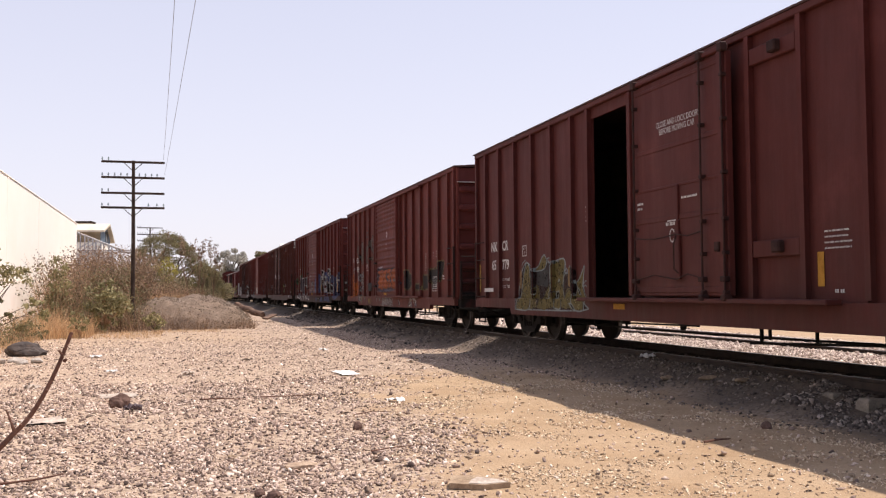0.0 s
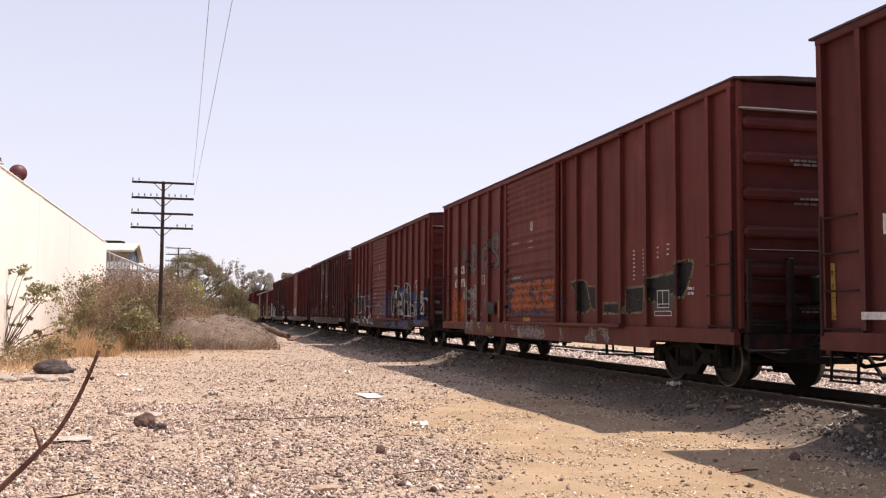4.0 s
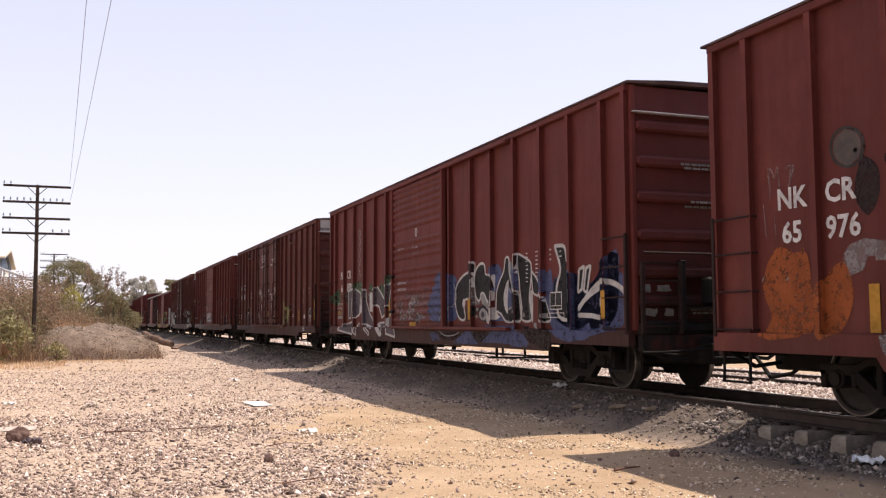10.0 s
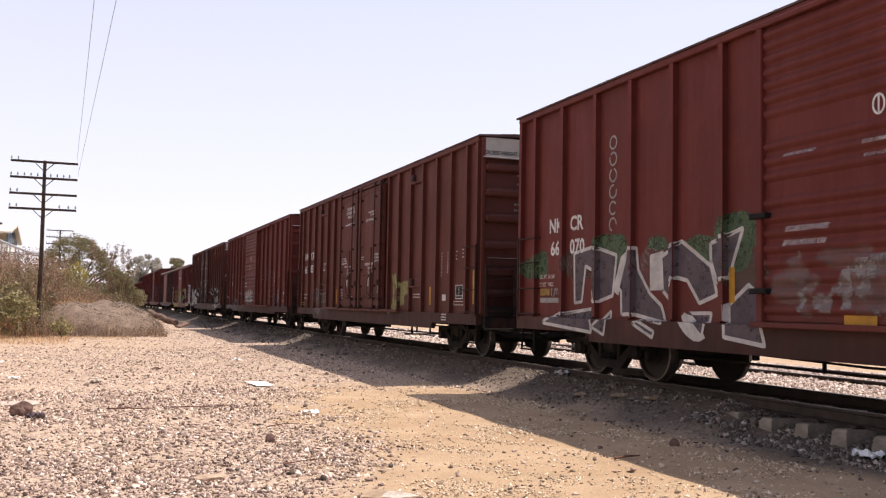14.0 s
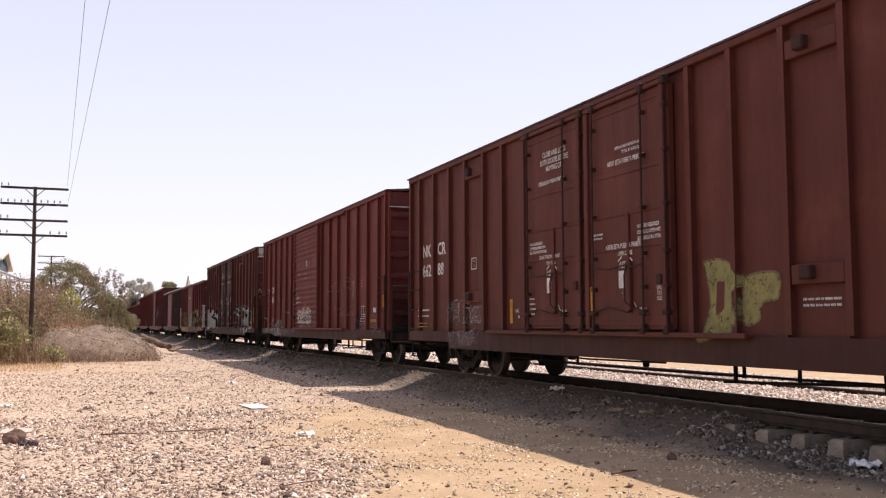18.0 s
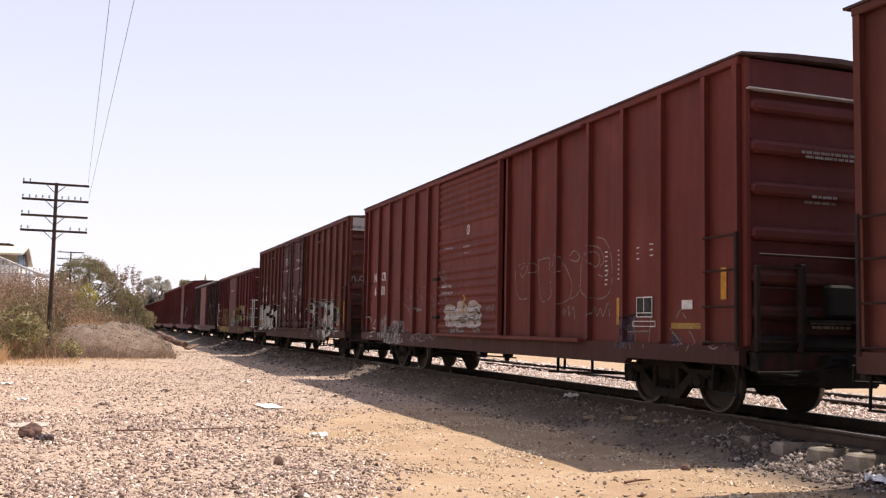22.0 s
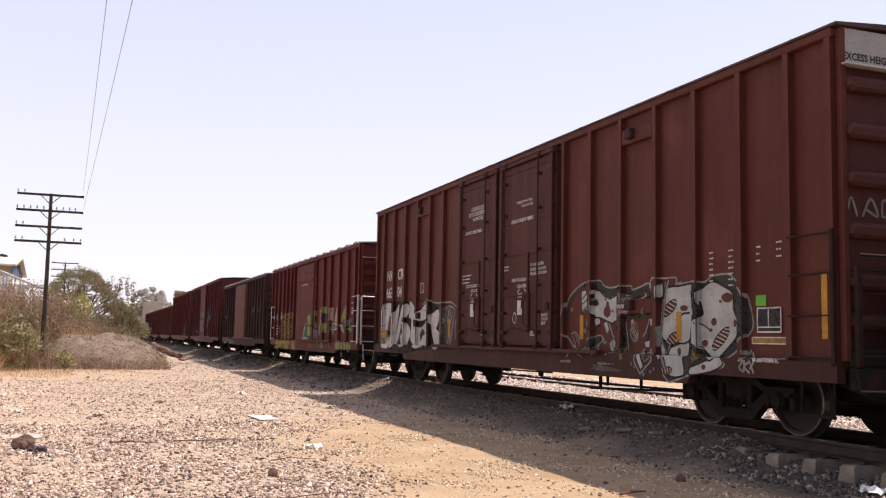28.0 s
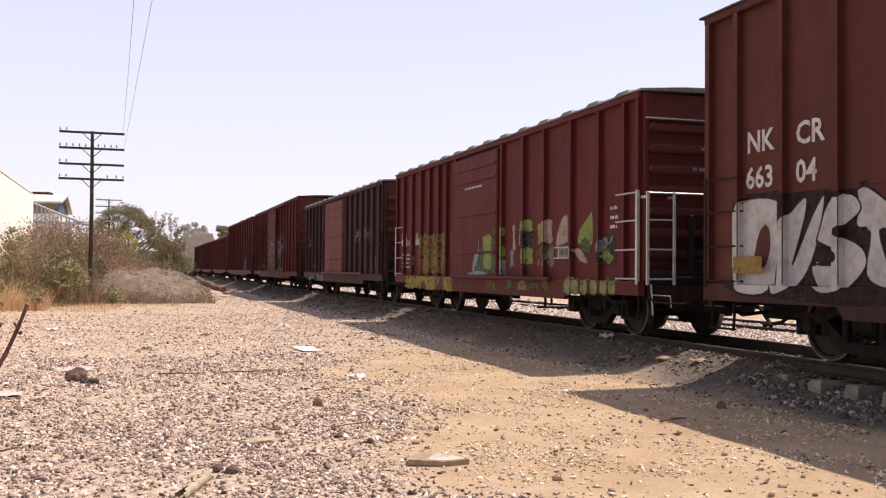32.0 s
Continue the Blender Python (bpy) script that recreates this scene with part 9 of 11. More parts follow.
stroke("C", "g_mist", 0.03, 5.77, [(52.81, 1.55), (52.99, 1.32), (52.96, 1.20)])
stroke("C", "g_haze", 0.04, 5.85, [(53.16, 1.19), (53.24, 0.99)])
stroke("C", "g_mist", 0.028, 5.93, [(53.17, 0.96), (52.81, 0.87), (52.30, 0.88), (51.97, 0.95)])
stroke("F", "g_slate", 0.055, 1.08, [(111.63, 1.40), (111.60, 1.55), (111.51, 1.70), (111.40, 1.91), (111.16, 2.06), (110.95, 2.13), (110.81, 2.15)])
stroke("F", "g_mist", 0.03, 1.16, [(111.72, 1.34), (111.69, 1.55), (111.60, 1.71), (111.49, 1.94), (111.23, 2.09), (110.99, 2.17), (110.83, 2.19)])
stroke("F", "g_mist", 0.028, 1.24, [(111.59, 1.32), (111.36, 1.15), (111.29, 1.06), (111.39, 0.94)])
stroke("F", "g_mist", 0.03, 1.32, [(111.30, 1.13), (111.12, 1.05), (110.83, 1.13), (110.67, 1.25)])
stroke("F", "g_mist", 0.02, 1.40, [(111.39, 1.33), (111.24, 1.35), (111.14, 1.25), (111.12, 1.11)])
stroke("F", "g_mist", 0.016, 1.48, [(111.34, 1.29), (111.24, 1.12)])
stroke("F", "g_mist", 0.016, 1.56, [(111.26, 1.33), (111.15, 1.16)])
stroke("F", "g_mist", 0.016, 1.64, [(111.10, 1.02), (110.86, 0.94)])
stroke("F", "g_mist", 0.016, 1.72, [(110.93, 1.09), (110.68, 1.00)])
shape("F", "g_ice", "g_black", 0.02, 1.83, [(111.05, 2.03), (110.92, 2.06), (110.82, 1.92), (110.75, 1.74), (110.78, 1.59), (110.89, 1.72), (111.01, 1.68), (111.05, 1.84)])
stroke("F", "g_black", 0.022, 1.91, [(111.02, 1.91), (110.85, 2.01)])
stroke("F", "g_black", 0.022, 1.99, [(111.03, 1.82), (110.80, 1.92)])
stroke("F", "g_black", 0.022, 2.07, [(111.00, 1.71), (110.77, 1.82)])
stroke("F", "g_black", 0.022, 2.15, [(110.87, 1.66), (110.76, 1.73)])
stroke("F", "g_slate", 0.05, 2.23, [(110.74, 2.10), (110.81, 2.01), (110.74, 1.88)])
shape("F", "g_slate", None, 0, 2.34, [(110.65, 2.17), (110.63, 2.19), (110.43, 2.19), (110.30, 2.10), (110.11, 2.06), (109.83, 2.07), (109.50, 2.06), (109.48, 1.99), (109.22, 2.03), (109.03, 2.07), (108.98, 2.00), (109.03, 1.94), (109.22, 1.94), (109.32, 1.85), (109.50, 1.91), (109.64, 1.95), (109.81, 1.98), (109.91, 1.93), (110.09, 1.90), (110.30, 1.94), (110.50, 2.05), (110.63, 2.09)])
stroke("F", "g_mist", 0.026, 2.42, [(110.65, 2.19), (110.43, 2.19), (110.30, 2.10), (110.11, 2.06), (109.83, 2.07), (109.50, 2.06), (109.46, 2.00), (109.22, 2.04), (109.02, 2.08), (108.97, 1.99)])
shape("F", "g_ice", "g_black", 0.02, 2.53, [(110.63, 2.06), (110.46, 2.03), (110.30, 1.93), (110.09, 1.89), (109.89, 1.93), (109.83, 1.79), (109.88, 1.65), (109.92, 1.49), (110.15, 1.52), (110.42, 1.59), (110.58, 1.60), (110.65, 1.75), (110.61, 1.89)])
shape("F", "paint_brown", None, 0, 2.64, [(110.23, 1.86), (110.16, 1.84), (110.15, 1.77), (110.10, 1.70), (110.12, 1.61), (110.20, 1.58), (110.31, 1.63), (110.31, 1.72), (110.24, 1.78)])
shape("F", "paint_brown", None, 0, 2.75, [(110.23, 1.88), (110.24, 1.87), (110.27, 1.86), (110.29, 1.88), (110.29, 1.89), (110.27, 1.90), (110.24, 1.90)])
shape("F", "g_black", None, 0, 2.86, [(110.02, 1.69), (110.03, 1.67), (110.05, 1.66), (110.07, 1.68), (110.07, 1.70), (110.05, 1.71), (110.03, 1.71)])
shape("F", "paint_brown", None, 0, 2.97, [(110.19, 1.92), (110.19, 1.90), (110.21, 1.90), (110.23, 1.91), (110.23, 1.92), (110.21, 1.93), (110.19, 1.93)])
shape("F", "g_slate", "g_mist", 0.018, 3.08, [(110.59, 1.91), (110.50, 1.87), (110.47, 1.80), (110.56, 1.78), (110.65, 1.82)])
shape("F", "g_ice", "g_black", 0.018, 3.19, [(109.91, 2.02), (109.79, 1.99), (109.76, 1.79), (109.80, 1.38), (109.78, 1.12), (109.92, 1.07), (109.88, 1.38), (109.92, 1.49)])
stroke("F", "g_black", 0.02, 3.27, [(109.87, 1.99), (109.80, 1.88), (109.85, 1.80)])
shape("F", "g_slate", None, 0, 3.38, [(109.84, 1.41), (109.86, 1.37), (109.89, 1.36), (109.92, 1.39), (109.92, 1.43), (109.89, 1.46), (109.86, 1.45)])
shape("F", "g_chalk", None, 0, 3.49, [(109.74, 1.97), (109.59, 1.93), (109.41, 1.90), (109.32, 1.83), (109.46, 1.79), (109.74, 1.81)])
shape("F", "g_ice", None, 0, 3.60, [(109.84, 1.79), (109.43, 1.78), (109.43, 1.70), (109.84, 1.71)])
stroke("F", "g_khaki", 0.03, 3.68, [(109.71, 1.92), (109.63, 1.87), (109.50, 1.89)])
shape("F", "paint_brown", "g_black", 0.02, 3.79, [(109.83, 1.67), (109.70, 1.72), (109.46, 1.69), (109.44, 1.60), (109.60, 1.57), (109.78, 1.60)])
stroke("F", "g_ice", 0.014, 3.87, [(109.81, 1.61), (109.74, 1.69)])
stroke("F", "g_ice", 0.014, 3.95, [(109.75, 1.61), (109.68, 1.69)])
stroke("F", "g_ice", 0.014, 4.03, [(109.69, 1.61), (109.62, 1.69)])
stroke("F", "g_ice", 0.014, 4.11, [(109.63, 1.61), (109.56, 1.68)])
stroke("F", "g_ice", 0.014, 4.19, [(109.57, 1.61), (109.51, 1.68)])
stroke("F", "g_ice", 0.014, 4.27, [(109.52, 1.60), (109.45, 1.68)])
stroke("F", "g_slate", 0.05, 4.35, [(110.00, 1.51), (109.60, 1.56), (109.24, 1.58), (108.92, 1.59)])
shape("F", "g_ice", None, 0, 4.46, [(110.60, 1.57), (110.46, 1.58), (110.43, 1.49), (110.51, 1.45), (110.58, 1.49)])
shape("F", "g_ice", None, 0, 4.57, [(110.31, 1.50), (110.21, 1.52), (110.15, 1.39), (110.21, 1.34)])
stroke("F", "g_slate", 0.05, 4.65, [(110.82, 1.57), (110.85, 1.48), (110.69, 1.41), (110.44, 1.47)])
stroke("F", "g_mist", 0.022, 4.73, [(110.83, 1.61), (110.87, 1.49), (110.83, 1.44)])
stroke("F", "g_mist", 0.028, 4.81, [(110.14, 1.49), (110.05, 1.34), (109.95, 1.18), (110.01, 1.07), (110.10, 1.00)])
shape("F", "g_ice", "g_black", 0.015, 4.92, [(110.11, 1.21), (110.00, 1.26), (109.95, 1.17), (110.03, 1.05), (110.12, 1.11)])
stroke("F", "g_black", 0.018, 5.00, [(110.10, 1.10), (110.07, 1.23)])
stroke("F", "g_black", 0.018, 5.08, [(110.06, 1.10), (110.03, 1.24)])
stroke("F", "g_black", 0.018, 5.16, [(110.02, 1.10), (109.99, 1.24)])
shape("F", "g_slate", "g_mist", 0.02, 5.27, [(110.79, 1.09), (110.68, 1.23), (110.45, 1.31), (110.31, 1.25), (110.45, 1.17), (110.65, 1.07)])
shape("F", "g_khaki", "g_mist", 0.02, 5.38, [(110.65, 1.10), (110.45, 1.16), (110.52, 0.98)])
shape("F", "g_chalk", None, 0, 5.49, [(110.40, 1.29), (110.30, 1.26), (110.20, 1.18), (110.31, 1.16)])
shape("F", "g_slate", None, 0, 5.60, [(109.67, 1.52), (109.59, 1.38), (109.48, 1.20), (109.39, 1.15), (109.54, 1.12), (109.62, 0.97), (109.74, 1.00), (109.67, 1.32)])
stroke("F", "g_mist", 0.022, 5.68, [(109.64, 1.51), (109.59, 1.28), (109.57, 1.08)])
shape("F", "g_khaki", None, 0, 5.79, [(109.70, 1.12), (109.58, 1.13), (109.56, 0.94), (109.68, 0.93)])
shape("F", "paint_brown", "g_mist", 0.016, 5.90, [(109.48, 1.47), (109.37, 1.50), (109.30, 1.38), (109.32, 1.24), (109.43, 1.23), (109.51, 1.34)])
stroke("F", "g_ice", 0.014, 5.98, [(109.49, 1.38), (109.40, 1.47)])
stroke("F", "g_ice", 0.014, 6.06, [(109.46, 1.35), (109.38, 1.43)])
stroke("F", "g_ice", 0.014, 6.14, [(109.43, 1.32), (109.35, 1.39)])
stroke("F", "g_ice", 0.014, 6.22, [(109.41, 1.28), (109.32, 1.35)])
stroke("F", "g_ice", 0.014, 6.30, [(109.38, 1.25), (109.30, 1.32)])
shape("F", "g_ice", None, 0, 6.41, [(109.49, 1.54), (109.42, 1.55), (109.44, 1.47), (109.48, 1.48)])
shape("F", "g_slate", None, 0, 6.52, [(109.04, 1.47), (108.98, 1.41), (109.06, 1.21), (109.17, 1.23)])
stroke("F", "g_mist", 0.024, 6.60, [(108.99, 1.55), (109.08, 1.37), (109.17, 1.29)])
stroke("F", "g_mist", 0.02, 6.68, [(109.03, 1.71), (109.08, 1.59)])
shape("F", "g_ice", None, 0, 6.79, [(108.97, 1.55), (108.90, 1.55), (108.92, 1.46), (108.96, 1.45)])
shape("F", "g_ice", None, 0, 6.90, [(109.11, 1.21), (108.98, 1.23), (109.00, 1.14), (109.09, 1.14)])
shape("F", "g_slate", None, 0, 7.01, [(109.24, 0.96), (109.11, 1.09), (108.96, 1.08), (108.84, 0.96), (108.96, 0.87), (109.08, 0.79)])
stroke("F", "g_mist", 0.026, 7.09, [(109.09, 0.74), (109.27, 0.96), (109.11, 1.11)])
stroke("F", "g_mist", 0.026, 7.17, [(108.95, 1.11), (108.80, 0.97), (108.96, 0.84), (109.09, 0.75)])
shape("F", "g_ice", None, 0, 7.28, [(109.21, 1.00), (109.12, 1.07), (109.10, 0.97), (109.03, 0.88), (109.08, 0.81)])
shape("F", "paint_brown", "g_mist", 0.015, 7.39, [(109.05, 1.05), (108.92, 1.06), (108.86, 0.98), (108.99, 0.92)])
shape("F", "g_chalk", None, 0, 7.50, [(109.02, 1.09), (108.95, 1.10), (108.86, 1.04), (108.94, 1.03)])
shape("F", "g_slate", None, 0, 7.61, [(108.73, 2.06), (108.61, 2.06), (108.60, 1.86), (108.72, 1.79), (108.74, 1.93)])
shape("F", "g_ice", None, 0, 7.72, [(108.72, 2.04), (108.65, 2.04), (108.65, 1.89), (108.71, 1.83), (108.73, 1.93)])
stroke("F", "g_mist", 0.028, 7.80, [(108.50, 2.09), (108.58, 1.86), (108.64, 1.50), (108.70, 1.16)])
stroke("F", "g_mist", 0.026, 7.88, [(108.95, 1.98), (108.94, 2.13), (108.62, 2.13), (108.31, 2.12), (108.30, 2.04), (108.18, 2.05)])
shape("F", "g_ice", "g_black", 0.016, 7.99, [(108.87, 2.02), (108.79, 1.98), (108.80, 1.87), (108.88, 1.85), (108.96, 1.89), (108.98, 1.97)])
shape("F", "g_slate", None, 0, 8.10, [(109.12, 1.95), (108.99, 1.98), (108.92, 1.93), (108.96, 1.85), (109.09, 1.86)])
stroke("F", "g_ice", 0.03, 8.18, [(109.09, 1.92), (109.05, 1.86), (108.96, 1.88)])
stroke("F", "g_slate", 0.06, 8.26, [(108.65, 1.25), (108.56, 1.12), (108.46, 0.90)])
stroke("F", "g_mist", 0.024, 8.34, [(108.69, 1.25), (108.58, 1.12), (108.48, 0.90)])
shape("F", "g_ice", "g_black", 0.016, 8.45, [(108.68, 1.22), (108.59, 1.13), (108.57, 1.03), (108.62, 0.96), (108.68, 1.07)])
shape("F", "g_chalk", None, 0, 8.56, [(111.60, 0.88), (111.22, 0.89), (111.22, 0.84), (111.60, 0.84)])
shape("F", "g_chalk", None, 0, 8.67, [(110.33, 0.88), (109.84, 0.87), (109.84, 0.85), (110.33, 0.84)])
shape("F", "g_chalk", None, 0, 8.78, [(111.33, 1.74), (111.35, 1.70), (111.39, 1.69), (111.42, 1.72), (111.42, 1.76), (111.39, 1.78), (111.35, 1.77)])
shape("F", "g_chalk", None, 0, 8.89, [(110.88, 1.38), (110.89, 1.34), (110.93, 1.34), (110.96, 1.36), (110.96, 1.40), (110.93, 1.42), (110.89, 1.41)])
shape("F", "g_chalk", None, 0, 9.00, [(111.05, 1.28), (111.07, 1.26), (111.10, 1.25), (111.12, 1.27), (111.12, 1.30), (111.10, 1.32), (111.07, 1.31)])
shape("F", "g_chalk", None, 0, 9.11, [(109.30, 0.89), (109.31, 0.86), (109.34, 0.86), (109.35, 0.87), (109.35, 0.90), (109.33, 0.91), (109.31, 0.91)])
shape("F", "g_chalk", None, 0, 9.22, [(109.23, 0.84), (109.24, 0.82), (109.26, 0.81), (109.28, 0.82), (109.28, 0.85), (109.26, 0.86), (109.24, 0.86)])
shape("F", "g_chalk", None, 0, 9.33, [(108.90, 0.79), (108.91, 0.76), (108.94, 0.75), (108.96, 0.77), (108.96, 0.80), (108.94, 0.82), (108.91, 0.82)])
shape("F", "g_chalk", None, 0, 9.44, [(108.80, 0.78), (108.81, 0.75), (108.84, 0.74), (108.86, 0.76), (108.86, 0.79), (108.84, 0.81), (108.81, 0.80)])
shape("F", "g_chalk", None, 0, 9.55, [(108.97, 0.74), (108.98, 0.71), (109.01, 0.71), (109.03, 0.72), (109.03, 0.76), (109.01, 0.78), (108.98, 0.77)])
shape("F", "g_chalk", None, 0, 9.66, [(108.71, 0.83), (108.72, 0.81), (108.74, 0.80), (108.75, 0.81), (108.75, 0.84), (108.74, 0.85), (108.72, 0.85)])
shape("F", "g_silver", None, 0, 9.77, [(110.53, 0.78), (110.22, 0.83), (109.90, 0.81), (109.61, 0.76), (110.23, 0.74)])
stroke("F", "g_chalk", 0.02, 9.85, [(110.53, 0.75), (110.42, 0.83), (110.33, 0.75), (110.25, 0.83), (110.16, 0.75)])
shape("C", "g_blue", None, 0, 0.10, [(47.75, 1.93), (47.07, 2.01), (46.53, 1.77), (46.0, 2.16), (45.84, 2.27), (45.64, 2.21), (45.7, 1.3), (46.3, 1.06), (47.2, 1.06), (47.8, 1.3)])
shape("E", "g_haze", None, 0, 1.09, [(101.47, 0.86), (101.43, 1.21), (101.21, 1.46), (100.93, 1.52), (100.68, 1.41), (100.57, 1.17), (100.57, 0.89)])
shape("E", "g_haze", None, 0, 1.18, [(100.51, 1.15), (100.28, 1.34), (99.89, 1.36), (99.53, 1.31), (99.26, 1.34), (99.17, 1.13), (99.26, 0.93), (99.17, 0.86), (98.97, 0.92), (99.07, 0.77), (100.71, 0.72), (100.63, 0.90)])
stroke("E", "g_mauveblue", 0.05, 1.23, [(101.25, 1.18), (101.27, 0.88)])
stroke("E", "g_mauveblue", 0.05, 1.28, [(101.10, 1.26), (101.05, 0.96)])
stroke("E", "g_mauveblue", 0.05, 1.33, [(100.04, 1.08), (100.10, 0.87)])
stroke("E", "g_mauveblue", 0.05, 1.38, [(99.89, 1.27), (99.95, 0.97)])
stroke("E", "g_mauveblue", 0.05, 1.43, [(99.42, 1.27), (99.38, 0.98)])
stroke("E", "g_mauveblue", 0.05, 1.48, [(100.31, 1.12), (100.19, 0.89)])
stroke("E", "g_bleach", 0.05, 1.53, [(102.75, 1.41), (102.55, 1.47), (102.37, 1.35)])
stroke("E", "g_bleach", 0.06, 1.58, [(101.73, 1.59), (101.89, 1.42), (102.12, 1.26)])
stroke("E", "g_chalk", 0.03, 1.63, [(101.78, 1.62), (101.68, 1.41), (101.72, 1.03)])
stroke("E", "g_bleach", 0.045, 1.68, [(102.22, 1.15), (101.95, 1.13)])
stroke("E", "g_bleach", 0.045, 1.73, [(102.22, 1.03), (101.95, 1.01)])
stroke("E", "g_bleach", 0.045, 1.78, [(102.21, 0.91), (101.95, 0.90)])
stroke("E", "g_chalk", 0.05, 1.83, [(102.61, 0.99), (102.48, 0.85), (102.34, 0.96)])
shape("E", "g_chalk", None, 0, 1.92, [(98.44, 1.70), (98.35, 1.70), (98.35, 1.02), (98.42, 1.02)])
shape("E", "g_chalk", None, 0, 2.01, [(98.32, 1.71), (97.98, 1.70), (97.77, 1.61), (98.13, 1.59)])
stroke("E", "g_haze", 0.026, 2.06, [(99.25, 1.80), (99.21, 2.03), (99.04, 2.20), (98.84, 2.20), (98.71, 2.05), (98.65, 1.97), (98.44, 2.22), (98.33, 2.20)])
stroke("E", "g_haze", 0.026, 2.11, [(99.25, 1.80), (98.92, 1.71), (98.71, 1.61), (98.63, 1.44), (98.71, 1.34)])
stroke("E", "g_haze", 0.026, 2.16, [(98.21, 2.15), (98.06, 2.03), (98.10, 1.85), (97.98, 1.72), (97.80, 1.63)])
stroke("E", "g_haze", 0.026, 2.21, [(98.06, 1.97), (97.84, 2.17), (97.46, 2.18), (97.38, 2.10), (97.42, 1.91), (97.35, 1.76)])
stroke("E", "g_haze", 0.026, 2.26, [(97.80, 1.63), (97.63, 1.75), (97.28, 1.78)])
stroke("E", "g_haze", 0.026, 2.31, [(98.65, 1.97), (98.76, 1.87), (98.65, 1.70)])
stroke("E", "g_haze", 0.026, 2.36, [(97.15, 1.99), (96.96, 1.90), (96.89, 1.81), (97.02, 1.66)])
stroke("E", "g_haze", 0.026, 2.41, [(96.92, 1.82), (96.83, 2.02), (96.58, 1.96), (96.39, 1.94)])
stroke("E", "g_haze", 0.026, 2.46, [(97.02, 1.58), (96.90, 1.73), (96.68, 1.78)])
stroke("E", "g_haze", 0.026, 2.51, [(97.04, 1.58), (96.99, 1.39), (96.81, 1.27), (96.59, 1.24)])
stroke("E", "g_haze", 0.026, 2.56, [(98.64, 1.31), (98.52, 1.25), (98.39, 1.27)])
stroke("E", "g_haze", 0.026, 2.61, [(96.65, 1.50), (96.70, 1.69), (96.54, 1.91), (96.42, 1.97)])
stroke("E", "g_haze", 0.026, 2.66, [(96.70, 1.51), (96.54, 1.39), (96.46, 1.28), (96.49, 1.04)])
stroke("E", "g_haze", 0.026, 2.71, [(98.36, 0.85), (98.21, 0.98), (98.06, 0.86), (97.94, 1.07), (97.84, 0.88), (97.74, 1.03), (97.66, 0.89), (97.49, 1.04)])
stroke("E", "g_haze", 0.026, 2.76, [(98.44, 0.93), (98.13, 0.84), (97.91, 0.95), (97.63, 0.86), (97.29, 0.87), (97.09, 0.95)])
stroke("E", "g_haze", 0.026, 2.81, [(96.99, 0.89), (96.90, 1.12), (96.78, 0.94), (96.96, 1.05), (96.65, 0.92), (96.48, 0.98)])
stroke("E", "g_haze", 0.026, 2.86, [(99.04, 1.14), (98.97, 1.02), (98.87, 1.15), (98.77, 1.03)])
stroke("E", "g_haze", 0.026, 2.91, [(97.77, 2.00), (97.80, 1.76)])
stroke("E", "g_haze", 0.026, 2.96, [(97.69, 2.01), (97.74, 1.77)])
stroke("E", "g_haze", 0.026, 3.01, [(98.97, 1.97), (99.04, 1.81)])
stroke("E", "g_haze", 0.026, 3.06, [(98.76, 0.91), (98.64, 0.96), (98.58, 0.88)])
stroke("E", "g_chalk", 0.05, 3.11, [(98.84, 1.69), (98.82, 1.60)])
shape("E", "g_bleach", None, 0, 3.20, [(95.74, 1.68), (95.58, 1.73), (95.26, 1.73), (95.09, 1.68), (95.02, 1.57), (95.02, 1.25), (95.59, 1.24), (95.67, 1.42), (95.71, 1.59)])
shape("E", "g_bleach", None, 0, 3.29, [(95.00, 1.57), (94.90, 1.73), (94.68, 1.80), (94.46, 1.76), (94.34, 1.67), (94.28, 1.56), (94.31, 1.24), (95.02, 1.24)])
shape("E", "g_bleach", None, 0, 3.38, [(94.31, 1.62), (94.25, 1.72), (94.05, 1.79), (93.82, 1.79), (93.64, 1.72), (93.54, 1.63), (93.55, 1.25), (94.31, 1.24)])
shape("E", "g_smoke", None, 0, 3.47, [(95.49, 1.48), (95.37, 1.50), (95.27, 1.41), (95.23, 1.32), (95.36, 1.33), (95.37, 1.41)])
shape("E", "g_smoke", None, 0, 3.56, [(94.73, 1.44), (94.47, 1.49), (94.30, 1.48), (94.25, 1.43), (94.47, 1.39), (94.22, 1.36), (94.56, 1.30), (94.80, 1.33)])
shape("E", "g_smoke", None, 0, 3.65, [(94.19, 1.46), (93.98, 1.48), (93.81, 1.43), (93.77, 1.31), (93.91, 1.28), (93.97, 1.37), (94.18, 1.37)])
shape("E", "g_smoke", None, 0, 3.74, [(93.82, 1.60), (93.71, 1.62), (93.60, 1.54), (93.55, 1.51), (93.72, 1.49)])
shape("E", "g_smoke", None, 0, 3.83, [(95.04, 1.62), (94.99, 1.67), (95.00, 1.54)])
shape("E", "g_smoke", None, 0, 3.92, [(94.33, 1.66), (94.29, 1.71), (94.30, 1.60)])
stroke("E", "g_white", 0.018, 3.97, [(94.68, 1.45), (94.47, 1.46), (94.27, 1.46)])
stroke("E", "g_white", 0.018, 4.02, [(95.42, 1.46), (95.31, 1.41)])
stroke("E", "g_white", 0.018, 4.07, [(94.14, 1.43), (93.94, 1.43), (93.83, 1.37), (93.82, 1.31)])
stroke("E", "g_white", 0.018, 4.12, [(93.75, 1.58), (93.68, 1.54)])
stroke("E", "g_silver", 0.025, 4.17, [(95.59, 1.59), (95.06, 1.59)])
